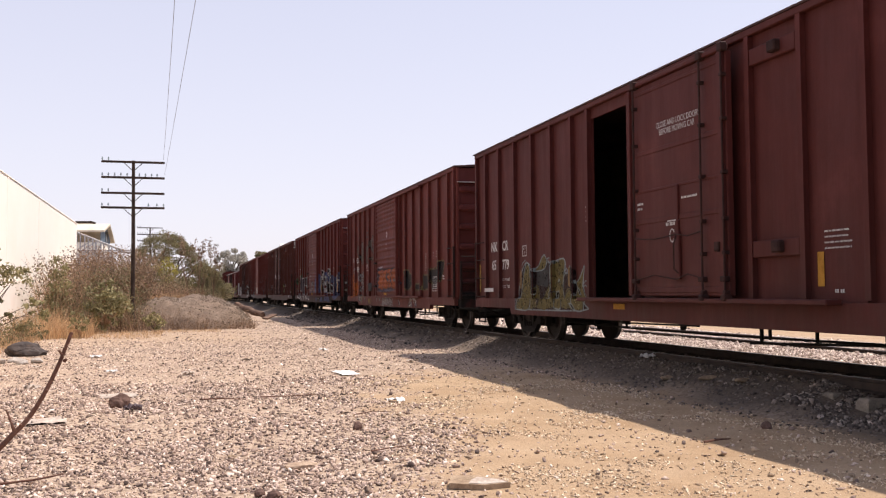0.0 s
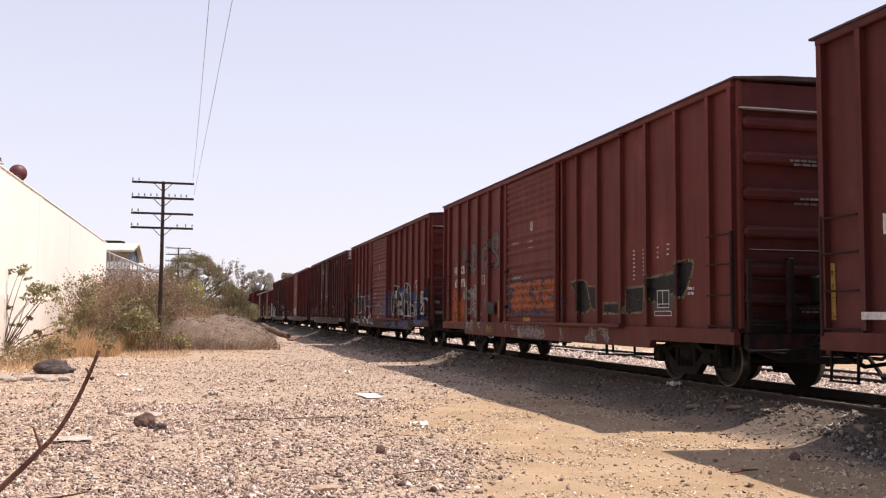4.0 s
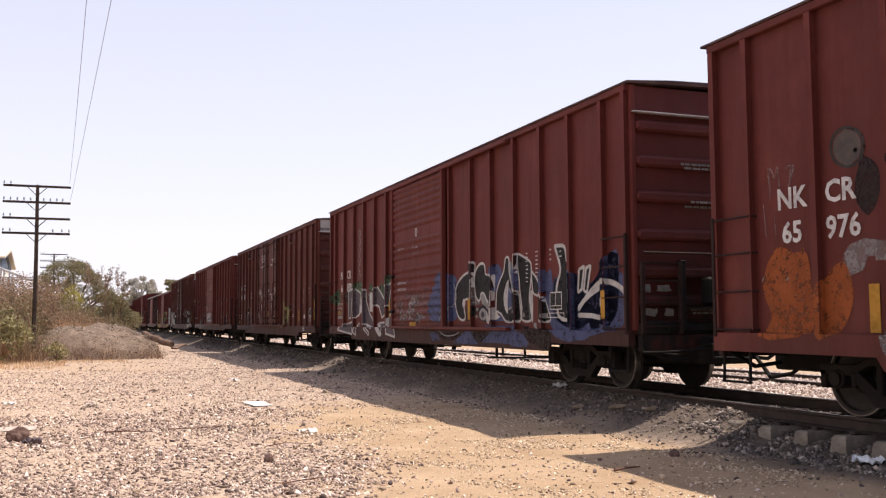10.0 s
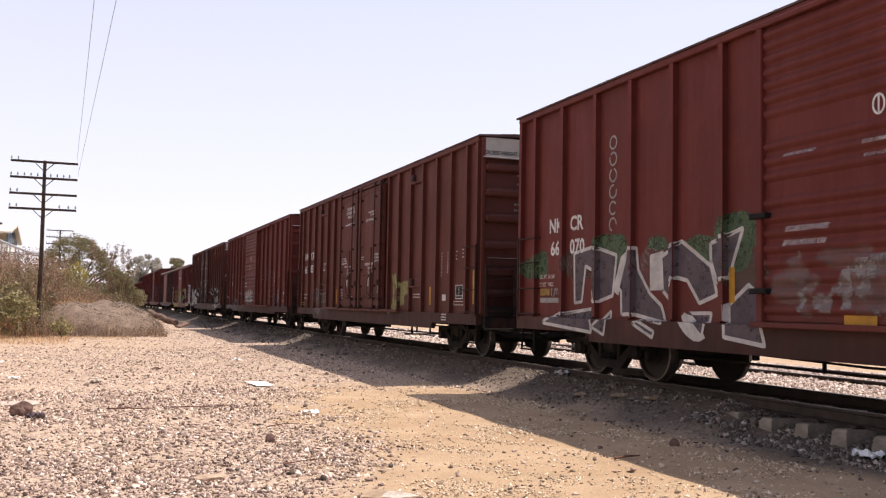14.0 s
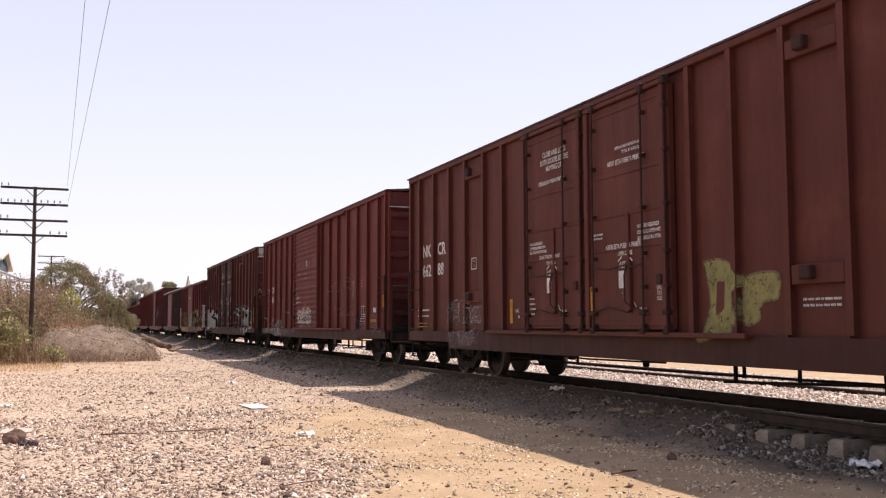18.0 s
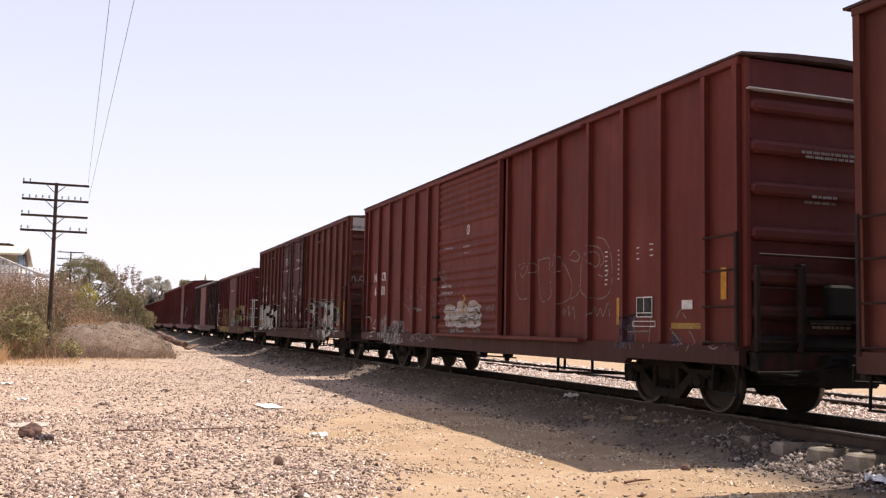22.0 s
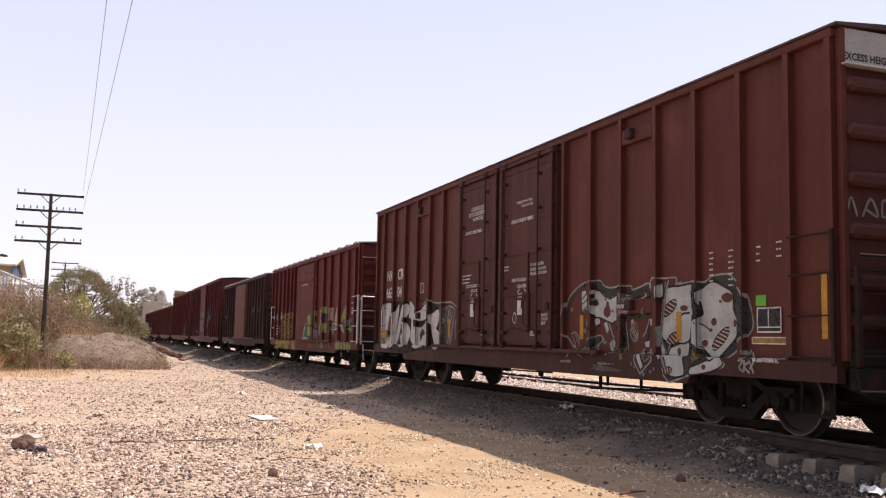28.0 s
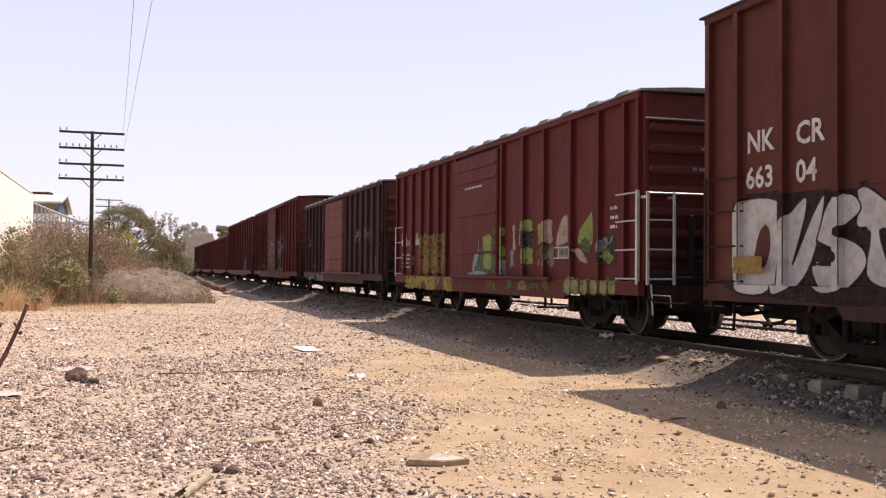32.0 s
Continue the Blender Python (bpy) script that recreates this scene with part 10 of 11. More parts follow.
stroke("E", "g_silver", 0.025, 4.22, [(94.91, 1.64), (94.55, 1.67)])
stroke("E", "g_silver", 0.025, 4.27, [(94.96, 1.36), (94.73, 1.38)])
stroke("E", "g_silver", 0.025, 4.32, [(94.21, 1.65), (93.75, 1.68)])
stroke("E", "g_silver", 0.025, 4.37, [(94.22, 1.53), (93.86, 1.55)])
stroke("E", "g_silver", 0.025, 4.42, [(93.72, 1.37), (93.55, 1.39)])
shape("E", "g_chalk", None, 0, 4.51, [(95.37, 1.19), (95.05, 1.19), (95.05, 1.09), (95.37, 1.08)])
shape("E", "g_chalk", None, 0, 4.60, [(94.96, 1.20), (94.52, 1.20), (94.52, 1.10), (94.96, 1.09)])
shape("E", "g_chalk", None, 0, 4.69, [(94.00, 1.21), (93.57, 1.21), (93.57, 1.12), (94.00, 1.11)])
stroke("E", "g_haze", 0.028, 4.74, [(95.91, 2.45), (96.00, 2.38), (96.17, 2.35), (96.32, 2.30), (96.43, 2.25), (96.46, 2.12)])
stroke("E", "g_haze", 0.028, 4.79, [(95.79, 2.47), (95.83, 2.30), (95.70, 2.18), (95.68, 2.10)])
stroke("E", "g_haze", 0.028, 4.84, [(95.69, 1.90), (95.67, 1.76), (95.74, 1.67)])
stroke("E", "g_haze", 0.028, 4.89, [(96.23, 2.04), (96.15, 2.14), (96.04, 2.06), (96.09, 1.92), (96.01, 1.83), (96.12, 1.74)])
stroke("E", "g_haze", 0.028, 4.94, [(96.01, 1.97), (95.75, 2.00)])
shape("G", "g_sky", None, 0, 1.09, [(132.56, 1.17), (132.36, 1.56), (131.96, 1.68), (131.66, 1.60), (131.55, 1.15)])
shape("G", "g_green", None, 0, 1.18, [(132.45, 1.14), (132.20, 1.41), (131.86, 1.78), (131.47, 1.95), (131.19, 1.89), (131.08, 1.15)])
shape("G", "g_lime", None, 0, 1.27, [(131.80, 1.21), (131.76, 1.61), (131.81, 1.95), (131.55, 2.00), (131.28, 1.95), (131.32, 1.60), (131.27, 1.24)])
shape("G", "g_sky", None, 0, 1.36, [(132.87, 1.05), (132.82, 1.11), (132.87, 1.11), (132.20, 1.18), (131.55, 1.13), (131.60, 1.12), (131.55, 1.09)])
stroke("G", "g_mist", 0.04, 1.41, [(132.11, 1.66), (132.11, 1.88)])
shape("G", "g_olive", None, 0, 1.50, [(131.17, 1.11), (131.14, 1.62), (131.19, 2.08), (131.12, 2.13), (131.05, 2.09), (131.09, 1.62), (131.03, 1.14)])
shape("G", "g_lime", None, 0, 1.59, [(130.95, 1.47), (130.91, 1.81), (130.96, 2.10), (130.87, 2.15), (130.78, 2.11), (130.82, 1.81), (130.76, 1.50)])
shape("G", "g_sky", None, 0, 1.68, [(130.94, 1.06), (130.90, 1.27), (130.95, 1.41), (130.83, 1.47), (130.72, 1.43), (130.76, 1.27), (130.71, 1.09)])
shape("G", "g_peach", None, 0, 1.77, [(130.36, 1.61), (130.33, 1.89), (130.37, 2.12), (130.29, 2.18), (130.20, 2.13), (130.24, 1.89), (130.19, 1.63)])
shape("G", "g_sky", None, 0, 1.86, [(130.49, 1.25), (130.45, 1.45), (130.50, 1.58), (130.39, 1.64), (130.28, 1.59), (130.32, 1.44), (130.27, 1.28)])
shape("G", "g_lime", None, 0, 1.95, [(129.77, 1.99), (129.73, 2.13), (129.78, 2.21), (129.53, 2.26), (129.28, 2.21), (129.32, 2.11), (129.28, 2.00)])
shape("G", "g_dusk", None, 0, 2.04, [(130.02, 1.63), (129.98, 1.83), (130.02, 1.97), (129.61, 2.01), (129.20, 1.96), (129.23, 1.81), (129.19, 1.65)])
shape("G", "g_lime", None, 0, 2.13, [(129.84, 1.29), (129.80, 1.49), (129.85, 1.63), (129.56, 1.68), (129.27, 1.63), (129.31, 1.48), (129.27, 1.32)])
stroke("G", "g_mist", 0.05, 2.18, [(129.94, 2.16), (129.98, 1.74)])
shape("G", "g_lime", None, 0, 2.27, [(129.03, 1.72), (129.00, 1.94), (129.04, 2.10), (128.92, 2.15), (128.81, 2.11), (128.84, 1.93), (128.80, 1.75)])
shape("G", "g_peach", None, 0, 2.36, [(128.65, 1.72), (128.61, 1.97), (128.65, 2.17), (128.49, 2.21), (128.32, 2.17), (128.35, 1.96), (128.31, 1.74)])
shape("G", "g_olive", None, 0, 2.45, [(129.11, 1.56), (128.68, 1.69), (128.42, 1.71), (128.42, 1.45), (129.03, 1.43)])
shape("G", "g_grey", None, 0, 2.54, [(128.57, 1.45), (128.42, 1.66), (128.27, 1.68), (128.26, 1.29), (128.49, 1.29)])
stroke("G", "g_peach", 0.03, 2.59, [(128.95, 1.41), (128.99, 1.29)])
stroke("G", "g_peach", 0.03, 2.64, [(128.76, 1.41), (128.79, 1.29)])
stroke("G", "g_peach", 0.03, 2.69, [(128.57, 1.41), (128.60, 1.29)])
shape("G", "g_peach", "g_grey", 0.03, 2.78, [(128.16, 1.65), (128.06, 1.96), (127.85, 2.21), (127.67, 2.23), (127.56, 2.01), (127.59, 1.76), (127.94, 1.68)])
shape("G", "g_grey", None, 0, 2.87, [(128.12, 1.45), (128.12, 1.64), (127.56, 1.67), (127.55, 1.44)])
stroke("G", "g_mist", 0.05, 2.92, [(128.08, 1.47), (127.59, 1.49), (127.56, 1.64), (127.94, 1.60)])
shape("G", "g_green", None, 0, 3.01, [(127.56, 2.05), (127.53, 2.15), (127.56, 2.21), (127.50, 2.26), (127.43, 2.22), (127.46, 2.15), (127.42, 2.07)])
stroke("G", "g_mist", 0.04, 3.06, [(127.55, 1.44), (127.55, 1.11)])
shape("G", "g_lime", None, 0, 3.15, [(127.22, 1.71), (127.15, 1.93), (126.96, 2.05), (126.76, 2.19), (126.64, 2.21), (126.63, 1.68), (126.92, 1.63)])
shape("G", "g_green", None, 0, 3.24, [(127.15, 1.69), (126.89, 1.80), (126.69, 1.63), (126.75, 1.51), (127.01, 1.56)])
shape("G", "g_peach", None, 0, 3.33, [(127.42, 1.59), (127.15, 1.61), (126.95, 1.48), (126.81, 1.34), (127.08, 1.36)])
shape("G", "g_slate", None, 0, 3.42, [(126.43, 1.31), (126.31, 1.61), (126.13, 1.81), (125.89, 1.84), (125.77, 1.66), (125.80, 1.31)])
shape("G", "g_grey", None, 0, 3.51, [(126.37, 1.55), (126.19, 1.79), (126.04, 1.80), (126.13, 1.43)])
shape("G", "g_lime", None, 0, 3.60, [(126.31, 1.45), (126.07, 1.55), (125.83, 1.43), (126.01, 1.31)])
shape("G", "g_olive", None, 0, 3.69, [(126.25, 1.37), (126.07, 1.45), (125.95, 1.34)])
stroke("G", "g_sky", 0.05, 3.74, [(126.34, 1.61), (126.16, 1.76), (126.04, 1.66), (125.89, 1.78)])
shape("G", "g_olive", None, 0, 3.83, [(131.69, 0.76), (131.60, 0.97), (131.22, 0.99), (131.07, 0.75)])
shape("G", "g_green", None, 0, 3.92, [(130.53, 0.78), (130.44, 0.98), (130.22, 1.00), (130.09, 0.77)])
shape("G", "g_moss", None, 0, 4.01, [(129.83, 0.79), (129.75, 0.99), (129.46, 1.00), (129.34, 0.79)])
shape("G", "g_green", None, 0, 4.10, [(129.26, 0.80), (129.18, 0.99), (128.90, 1.01), (128.78, 0.80)])
shape("G", "g_olive", None, 0, 4.19, [(128.63, 0.81), (128.56, 1.00), (128.37, 1.02), (128.26, 0.81)])
shape("G", "g_moss", "g_green", 0.03, 4.28, [(127.61, 0.78), (127.58, 1.01), (127.44, 1.05), (127.31, 0.99), (127.34, 0.76)])
shape("G", "g_moss", "g_green", 0.03, 4.37, [(127.30, 0.79), (127.27, 1.01), (127.14, 1.05), (127.01, 0.99), (127.03, 0.77)])
shape("G", "g_moss", "g_green", 0.03, 4.46, [(126.94, 0.80), (126.91, 1.02), (126.78, 1.06), (126.65, 1.00), (126.68, 0.78)])
shape("G", "g_moss", "g_green", 0.03, 4.55, [(126.55, 0.80), (126.52, 1.02), (126.40, 1.06), (126.27, 1.00), (126.30, 0.79)])
shape("G", "g_moss", "g_green", 0.03, 4.64, [(126.18, 0.81), (126.15, 1.03), (126.03, 1.06), (125.91, 1.01), (125.94, 0.79)])
shape("G", "g_moss", "g_green", 0.03, 4.73, [(125.88, 0.82), (125.85, 1.03), (125.74, 1.07), (125.62, 1.01), (125.64, 0.80)])
stroke("G", "g_mist", 0.03, 4.78, [(127.62, 1.04), (127.34, 1.06), (127.34, 0.89)])
shape("G", "g_mustard", None, 0, 4.87, [(137.19, 1.13), (137.22, 2.03), (137.01, 2.16), (136.66, 2.15), (136.56, 1.13)])
shape("G", "g_mustard", None, 0, 4.96, [(136.36, 1.13), (136.38, 2.01), (136.18, 2.13), (135.85, 2.12), (135.76, 1.13)])
shape("G", "g_mustard", None, 0, 5.05, [(135.63, 1.13), (135.65, 2.00), (135.46, 2.11), (134.96, 2.10), (134.87, 1.14)])
stroke("G", "g_khaki", 0.05, 5.10, [(138.72, 2.26), (138.61, 1.35)])
stroke("G", "g_khaki", 0.05, 5.15, [(137.95, 2.24), (137.85, 1.35)])
stroke("G", "g_khaki", 0.05, 5.20, [(134.48, 2.13), (134.40, 1.34)])
shape("D", "g_film", None, 0, 1.09, [(80.61, 1.47), (80.54, 1.68), (80.32, 1.73), (80.11, 1.62), (80.06, 1.42), (80.10, 1.19), (80.59, 1.18)])
shape("D", "g_film", None, 0, 1.18, [(79.91, 1.45), (79.74, 1.57), (79.39, 1.60), (79.06, 1.55), (78.96, 1.36), (79.02, 1.18), (79.89, 1.18)])
shape("D", "g_film", None, 0, 1.27, [(80.50, 1.08), (79.20, 1.10), (78.89, 0.95), (79.15, 0.75), (80.35, 0.75)])
stroke("D", "g_haze", 0.024, 1.32, [(80.56, 1.21), (80.48, 1.59), (80.29, 1.71), (80.10, 1.56), (80.13, 1.21)])
stroke("D", "g_haze", 0.024, 1.37, [(80.46, 1.42), (80.18, 1.43)])
stroke("D", "g_haze", 0.024, 1.42, [(79.89, 1.21), (79.85, 1.45), (79.67, 1.57), (79.49, 1.45), (79.47, 1.21)])
stroke("D", "g_haze", 0.024, 1.47, [(79.39, 1.23), (79.32, 1.52), (79.09, 1.53), (79.01, 1.36), (79.25, 1.34)])
stroke("D", "g_haze", 0.024, 1.52, [(80.34, 0.96), (80.04, 1.03), (79.76, 0.87), (79.41, 1.04), (79.15, 0.90)])
shape("F", "g_silver", None, 0, 1.61, [(117.78, 1.27), (117.67, 1.63), (117.53, 1.89), (117.29, 1.95), (117.01, 1.90), (116.94, 1.79), (117.03, 1.41), (117.16, 1.08), (117.43, 1.01), (117.69, 1.05)])
shape("F", "g_film", None, 0, 1.70, [(117.65, 1.49), (117.55, 1.77), (117.37, 1.86), (117.32, 1.62), (117.49, 1.35)])
stroke("F", "g_mist", 0.03, 1.75, [(117.57, 1.89), (117.29, 1.95), (116.99, 1.90), (116.94, 1.79), (117.09, 1.35), (117.18, 1.07)])
stroke("F", "g_mist", 0.03, 1.80, [(117.53, 1.77), (117.61, 1.49), (117.74, 1.28)])
stroke("F", "g_mist", 0.03, 1.85, [(117.31, 1.85), (117.36, 1.62), (117.28, 1.35), (117.36, 1.09)])
stroke("F", "g_mist", 0.03, 1.90, [(117.19, 1.81), (117.13, 1.68), (117.21, 1.54)])
mark("F", 117.31, 117.19, 1.24, 1.65, M["yellow"])
cloud("C", 56.2, 53.7, 1.12, 1.85, M["g_haze"], 33, -0.10, 0.035, 0.004, 2.0)


def end_patches():
    """Ragged white sprayed shapes low on one end, and a pale curl on another."""
    car, spec = CARS["C"]
    r = random.Random(9)
    for x, z, w_, h in ((-1.40, 1.60, 0.22, 0.15), (-1.12, 1.61, 0.30, 0.13), (-1.42, 1.24, 0.36, 0.15), (-0.98, 1.24, 0.20, 0.14)):
        n = 11
        v = [(x + w_ * (0.5 + 0.55 * max(-0.8, min(0.8, 1.3 * math.cos(6.283 * k / n))) * r.uniform(0.75, 1.1)), -0.010, z + h * (0.5 + 0.55 * max(-0.8, min(0.8, 1.3 * math.sin(6.283 * k / n))) * r.uniform(0.7, 1.1))) for k in range(n)]
        part("sprayed_patch", Geo().raw(v, [tuple(range(n))]), M["g_mist"], car)


end_patches()


def end_tag():
    """A pale looped tag across the end of the last tall car."""
    car, spec = CARS["F"]
    loops = [[(-1.62, 2.66), (-1.50, 2.84), (-1.42, 2.70), (-1.36, 2.86), (-1.28, 2.66)], [(-1.20, 2.66), (-1.08, 2.86), (-0.98, 2.66), (-1.16, 2.74)], [(-0.92, 2.66), (-0.90, 2.85), (-0.72, 2.80), (-0.76, 2.66), (-0.92, 2.67)], [(-0.64, 2.82), (-0.60, 2.67), (-0.46, 2.68), (-0.44, 2.84)], [(-0.20, 2.82), (-0.34, 2.78), (-0.24, 2.72), (-0.36, 2.64)]]
    g = Geo()
    for q in loops:
        ribbon(g, finely(smooth_line([(max(-1.42, x), z) for x, z in q], 6)), 0.03, lambda a_, b_: np.zeros(np.shape(a_)), 0.0, 2)
    g.v = [(y, -0.008, z) for _, y, z in g.v]
    tagged(part("graffiti_line", g, M["g_mist"], car, "pale looped tag"), kind="stuff")


end_tag()
for k in "BCE":
    end_marks(k)
end_marks("D", "EXCESS HEIGHT CAR")
end_marks("F", "EXCESS HEIGHT CAR")
end_marks("G")

# ---- things lying about ----
def rock(x, y, size, mat_, label, name="rock", seed=1, flat=0.7, sub=2, turn=0.0, group=""):
    bm = bmesh.new()
    bmesh.ops.create_icosphere(bm, subdivisions=sub, radius=0.5)
    for v in bm.verts:
        p = v.co.copy()
        k = 1 + 0.35 * noise.noise(p * 2.1 + Vector((seed * 3.7, 0, 0))) + 0.15 * noise.noise(p * 5 + Vector((0, seed, 0)))
        v.co = Vector((p.x * size[0], p.y * size[1], p.z * size[2])) * k
        v.co.z = max(v.co.z, -0.3 * size[2])
    me = bpy.data.meshes.new(name)
    bm.to_mesh(me)
    bm.free()
    me.materials.append(mat_)
    ob = new(name, me)
    ob.matrix_basis = pose(x, y, float(gz(x, y)) + size[2] * 0.27, 0, 0, turn)
    return tagged(ob, label, "rock", group)


rock(-0.79, 14.25, (0.29, 0.27, 0.25), M["stone_red"], "rounded reddish-brown rock on the gravel", seed=3, sub=3)
rock(2.06, 11.05, (0.12, 0.10, 0.13), M["stone_red"], "small dark rock standing on the gravel", seed=5, group="loose rocks")
rock(6.65, 9.62, (0.145, 0.12, 0.11), M["stone_red"], "dark reddish rock in the train's shade", seed=6, group="loose rocks")
rock(1.11, 8.82, (0.34, 0.18, 0.07), M["stone_tan"], "flat tan stone lying on the gravel", seed=7, turn=25, group="loose rocks")
rock(0.64, 7.68, (0.10, 0.09, 0.08), M["stone_red"], "pinkish rock beside the broken pipe", seed=8, group="loose rocks")
rock(0.74, 7.60, (0.11, 0.10, 0.08), M["stone_red"], "pinkish rock beside the broken pipe", seed=9, group="loose rocks")
for i, (x, y, s) in enumerate(((4.94, 7.1, 0.10), (5.6, 6.9, 0.12), (3.5, 7.5, 0.09), (4.55, 8.3, 0.09), (0.52, 9.6, 0.13), (5.8, 6.35, 0.13), (3.05, 8.05, 0.11), (4.2, 7.05, 0.08), (2.72, 8.75, 0.1))):
    rock(x, y, (s * 0.65, s * 0.5, s * 0.36), M["stone_plain"], "loose stone on the sandy earth", seed=20 + i, turn=40 * i, group="loose rocks")
for i in range(7):
    rock(-4.9 + 0.28 * i, 24.2 + 0.4 * math.sin(i * 2.1), (0.34, 0.28, 0.16), M["board"], "lump of white rubble by the wall", "rubble_lump", 40 + i, turn=50 * i, group="white rubble lumps")
for i, (x, y) in enumerate(((7.95, 13.0), (8.05, 12.2), (7.75, 13.9))):
    rock(x, y, (0.34, 0.20, 0.08), M["stone_plain"], "tan flat stone beside the rail", "flat_stone", 60 + i, turn=15 * i, group="flat stones by the rail")


def sheet(x, y, w_, d, mat_, label, name="paper_scrap", seed=1, turn=0.0, lift=0.05, category="litter"):
    """A crumpled scrap lying on the ground."""
    n = 9
    v = []
    for j in range(n):
        for i in range(n):
            u, q = i / (n - 1) - 0.5, j / (n - 1) - 0.5
            h = lift * (0.5 + noise.noise((u * 4, q * 4, seed * 5.1)) + 0.5 * noise.noise((u * 9, q * 9, seed)))
            e_ = 0.08 * noise.noise((u * 5 + seed, q * 5, 2.0))
            v.append((u * w_ + e_ * w_, q * d + e_ * d, max(0.0, h)))
    f = [(j * n + i, j * n + i + 1, (j + 1) * n + i + 1, (j + 1) * n + i) for j in range(n - 1) for i in range(n - 1)]
    g = Geo().raw(v, f).raw([(a_, b_, c_ - 0.004) for a_, b_, c_ in v], f)
    return solid(name, g, mat_, label, category, pose(x, y, float(gz(x, y)) + 0.022, 2.5, 0, turn))


sheet(3.22, 18.5, 0.38, 0.68, M["paper"], "white sheet of paper lying on gravel", seed=2, turn=10, lift=0.012)
sheet(3.15, 13.78, 0.24, 0.2, M["paper"], "small white crumpled paper on the gravel", seed=3, lift=0.05)
sheet(7.90, 7.86, 0.36, 0.30, M["paper"], "crumpled white plastic wrapper beside the track", "wrapper", 4, 30, 0.07)
sheet(8.35, 15.6, 0.30, 0.22, M["paper"], "pale wrapper in the shade by the rail", "wrapper", 5, 10, 0.08)
sheet(-0.90, 15.8, 0.55, 0.4, M["card"], "flattened pale cardboard on the gravel", "cardboard", 6, 5, 0.012)
sheet(-1.63, 12.8, 0.5, 0.4, M["card"], "flattened pale cardboard on the gravel", "cardboard", 7, 20, 0.015)
sheet(-0.58, 13.5, 0.24, 0.2, M["rag"], "dark crumpled rag beside the rock", "rag", 8, 0, 0.09)
for i, (x, y) in enumerate(((-1.3, 20.5), (-2.4, 17.5), (0.2, 19.5), (3.9, 26.0), (-3.0, 22.5), (1.6, 23.0), (-2.0, 25.5), (5.2, 21.0))):
    sheet(x, y, 0.22 + 0.03 * (i % 4), 0.18, M["card"] if i % 3 else M["paper"], "scrap of pale litter on the gravel", "litter_scrap", 11 + i, 33 * i, 0.05)


def broken_board():
    t = thing("broken_slab", "broken white-faced slab with dark crumbling edges", "slab", pose(2.40, 7.48, float(gz(2.40, 7.48)) + 0.012, 6, 2, -14))
    o = [(-0.24, -0.10), (0.05, -0.13), (0.27, -0.04), (0.16, 0.05), (0.02, 0.13), (-0.22, 0.12)]
    v = [(x, y, z) for z in (0.0, 0.045) for x, y in o]
    n = len(o)
    part("core", Geo().raw(v, [tuple(range(n)), tuple(range(2 * n - 1, n - 1, -1))] + [(k, (k + 1) % n, n + (k + 1) % n, n + k) for k in range(n)]), M["stone_plain"], t, "brown splintered core")
    o = [(-0.08, -0.10), (0.05, -0.115), (0.245, -0.04), (0.14, 0.035), (0.0, 0.07), (-0.05, 0.0)]
    v = [(x, y, z) for z in (0.045, 0.050) for x, y in o]
    part("face", Geo().raw(v, [tuple(range(n)), tuple(range(2 * n - 1, n - 1, -1))] + [(k, (k + 1) % n, n + (k + 1) % n, n + k) for k in range(n)]), M["card"], t, "pale flat face")


broken_board()


def broken_pipe():
    """A length of pale pipe, torn open along the top with holes."""
    t = thing("broken_pipe", "torn pale cream pipe with holes on the gravel", "pipe", pose(0.42, 7.08, float(gz(0.42, 7.08)) + 0.035, 0, 0, -20))
    n, m_ = 14, 18
    v = [(0.040 * math.cos(a_) * (1 + 0.1 * math.sin(j)), -0.34 + 0.68 * j / m_, 0.040 * math.sin(a_)) for j in range(m_ + 1) for a_ in [2 * math.pi * k / n for k in range(n)]]
    holes = {(2, 3), (2, 4), (5, 3), (5, 4), (6, 3), (9, 3), (9, 4), (13, 3), (14, 3), (15, 3), (16, 3), (17, 3), (16, 4), (17, 4), (17, 2), (16, 2)}
    f = [(j * n + k, j * n + (k + 1) % n, (j + 1) * n + (k + 1) % n, (j + 1) * n + k) for j in range(m_) for k in range(n) if (m_ - 1 - j, k) not in holes]
    part("shell", Geo().raw(v, f), M["bone"], t)


broken_pipe()


def stick(pts, r, label, name="stick", mat_=None, r2=None):
    r *= 0.6
    g = Geo().tube(pts, r, 7, r2 if r2 is not None else r * 0.5)
    return solid(name, g, mat_ or M["twig"], label, "stick", group="fallen sticks")


stick([(-1.75, 8.38, 0.04), (-1.4, 8.47, 0.05), (-1.15, 8.6, 0.045), (-0.93, 8.66, 0.07)], 0.022, "reddish bare stick lying on the gravel")
stick([(0.33, 14.37, 0.04), (0.6, 14.3, 0.05), (0.95, 14.19, 0.04)], 0.018, "thin dry stick on the gravel")
stick([(1.2, 14.4, 0.04), (1.7, 14.3, 0.05), (2.1, 14.5, 0.04)], 0.015, "thin dry stick on the gravel")
stick([(5.28, 8.72, 0.02), (5.46, 8.76, 0.03), (5.64, 8.80, 0.025)], 0.024, "short broken stick at the shadow's edge")
stick([(1.85, 9.2, 0.03), (2.1, 9.3, 0.04), (2.5, 9.45, 0.03)], 0.012, "thin dry stick on the sandy earth")
stick([(2.2, 12.0, 0.03), (2.45, 12.1, 0.05), (2.8, 12.05, 0.03)], 0.012, "thin dry stick on the sandy earth")


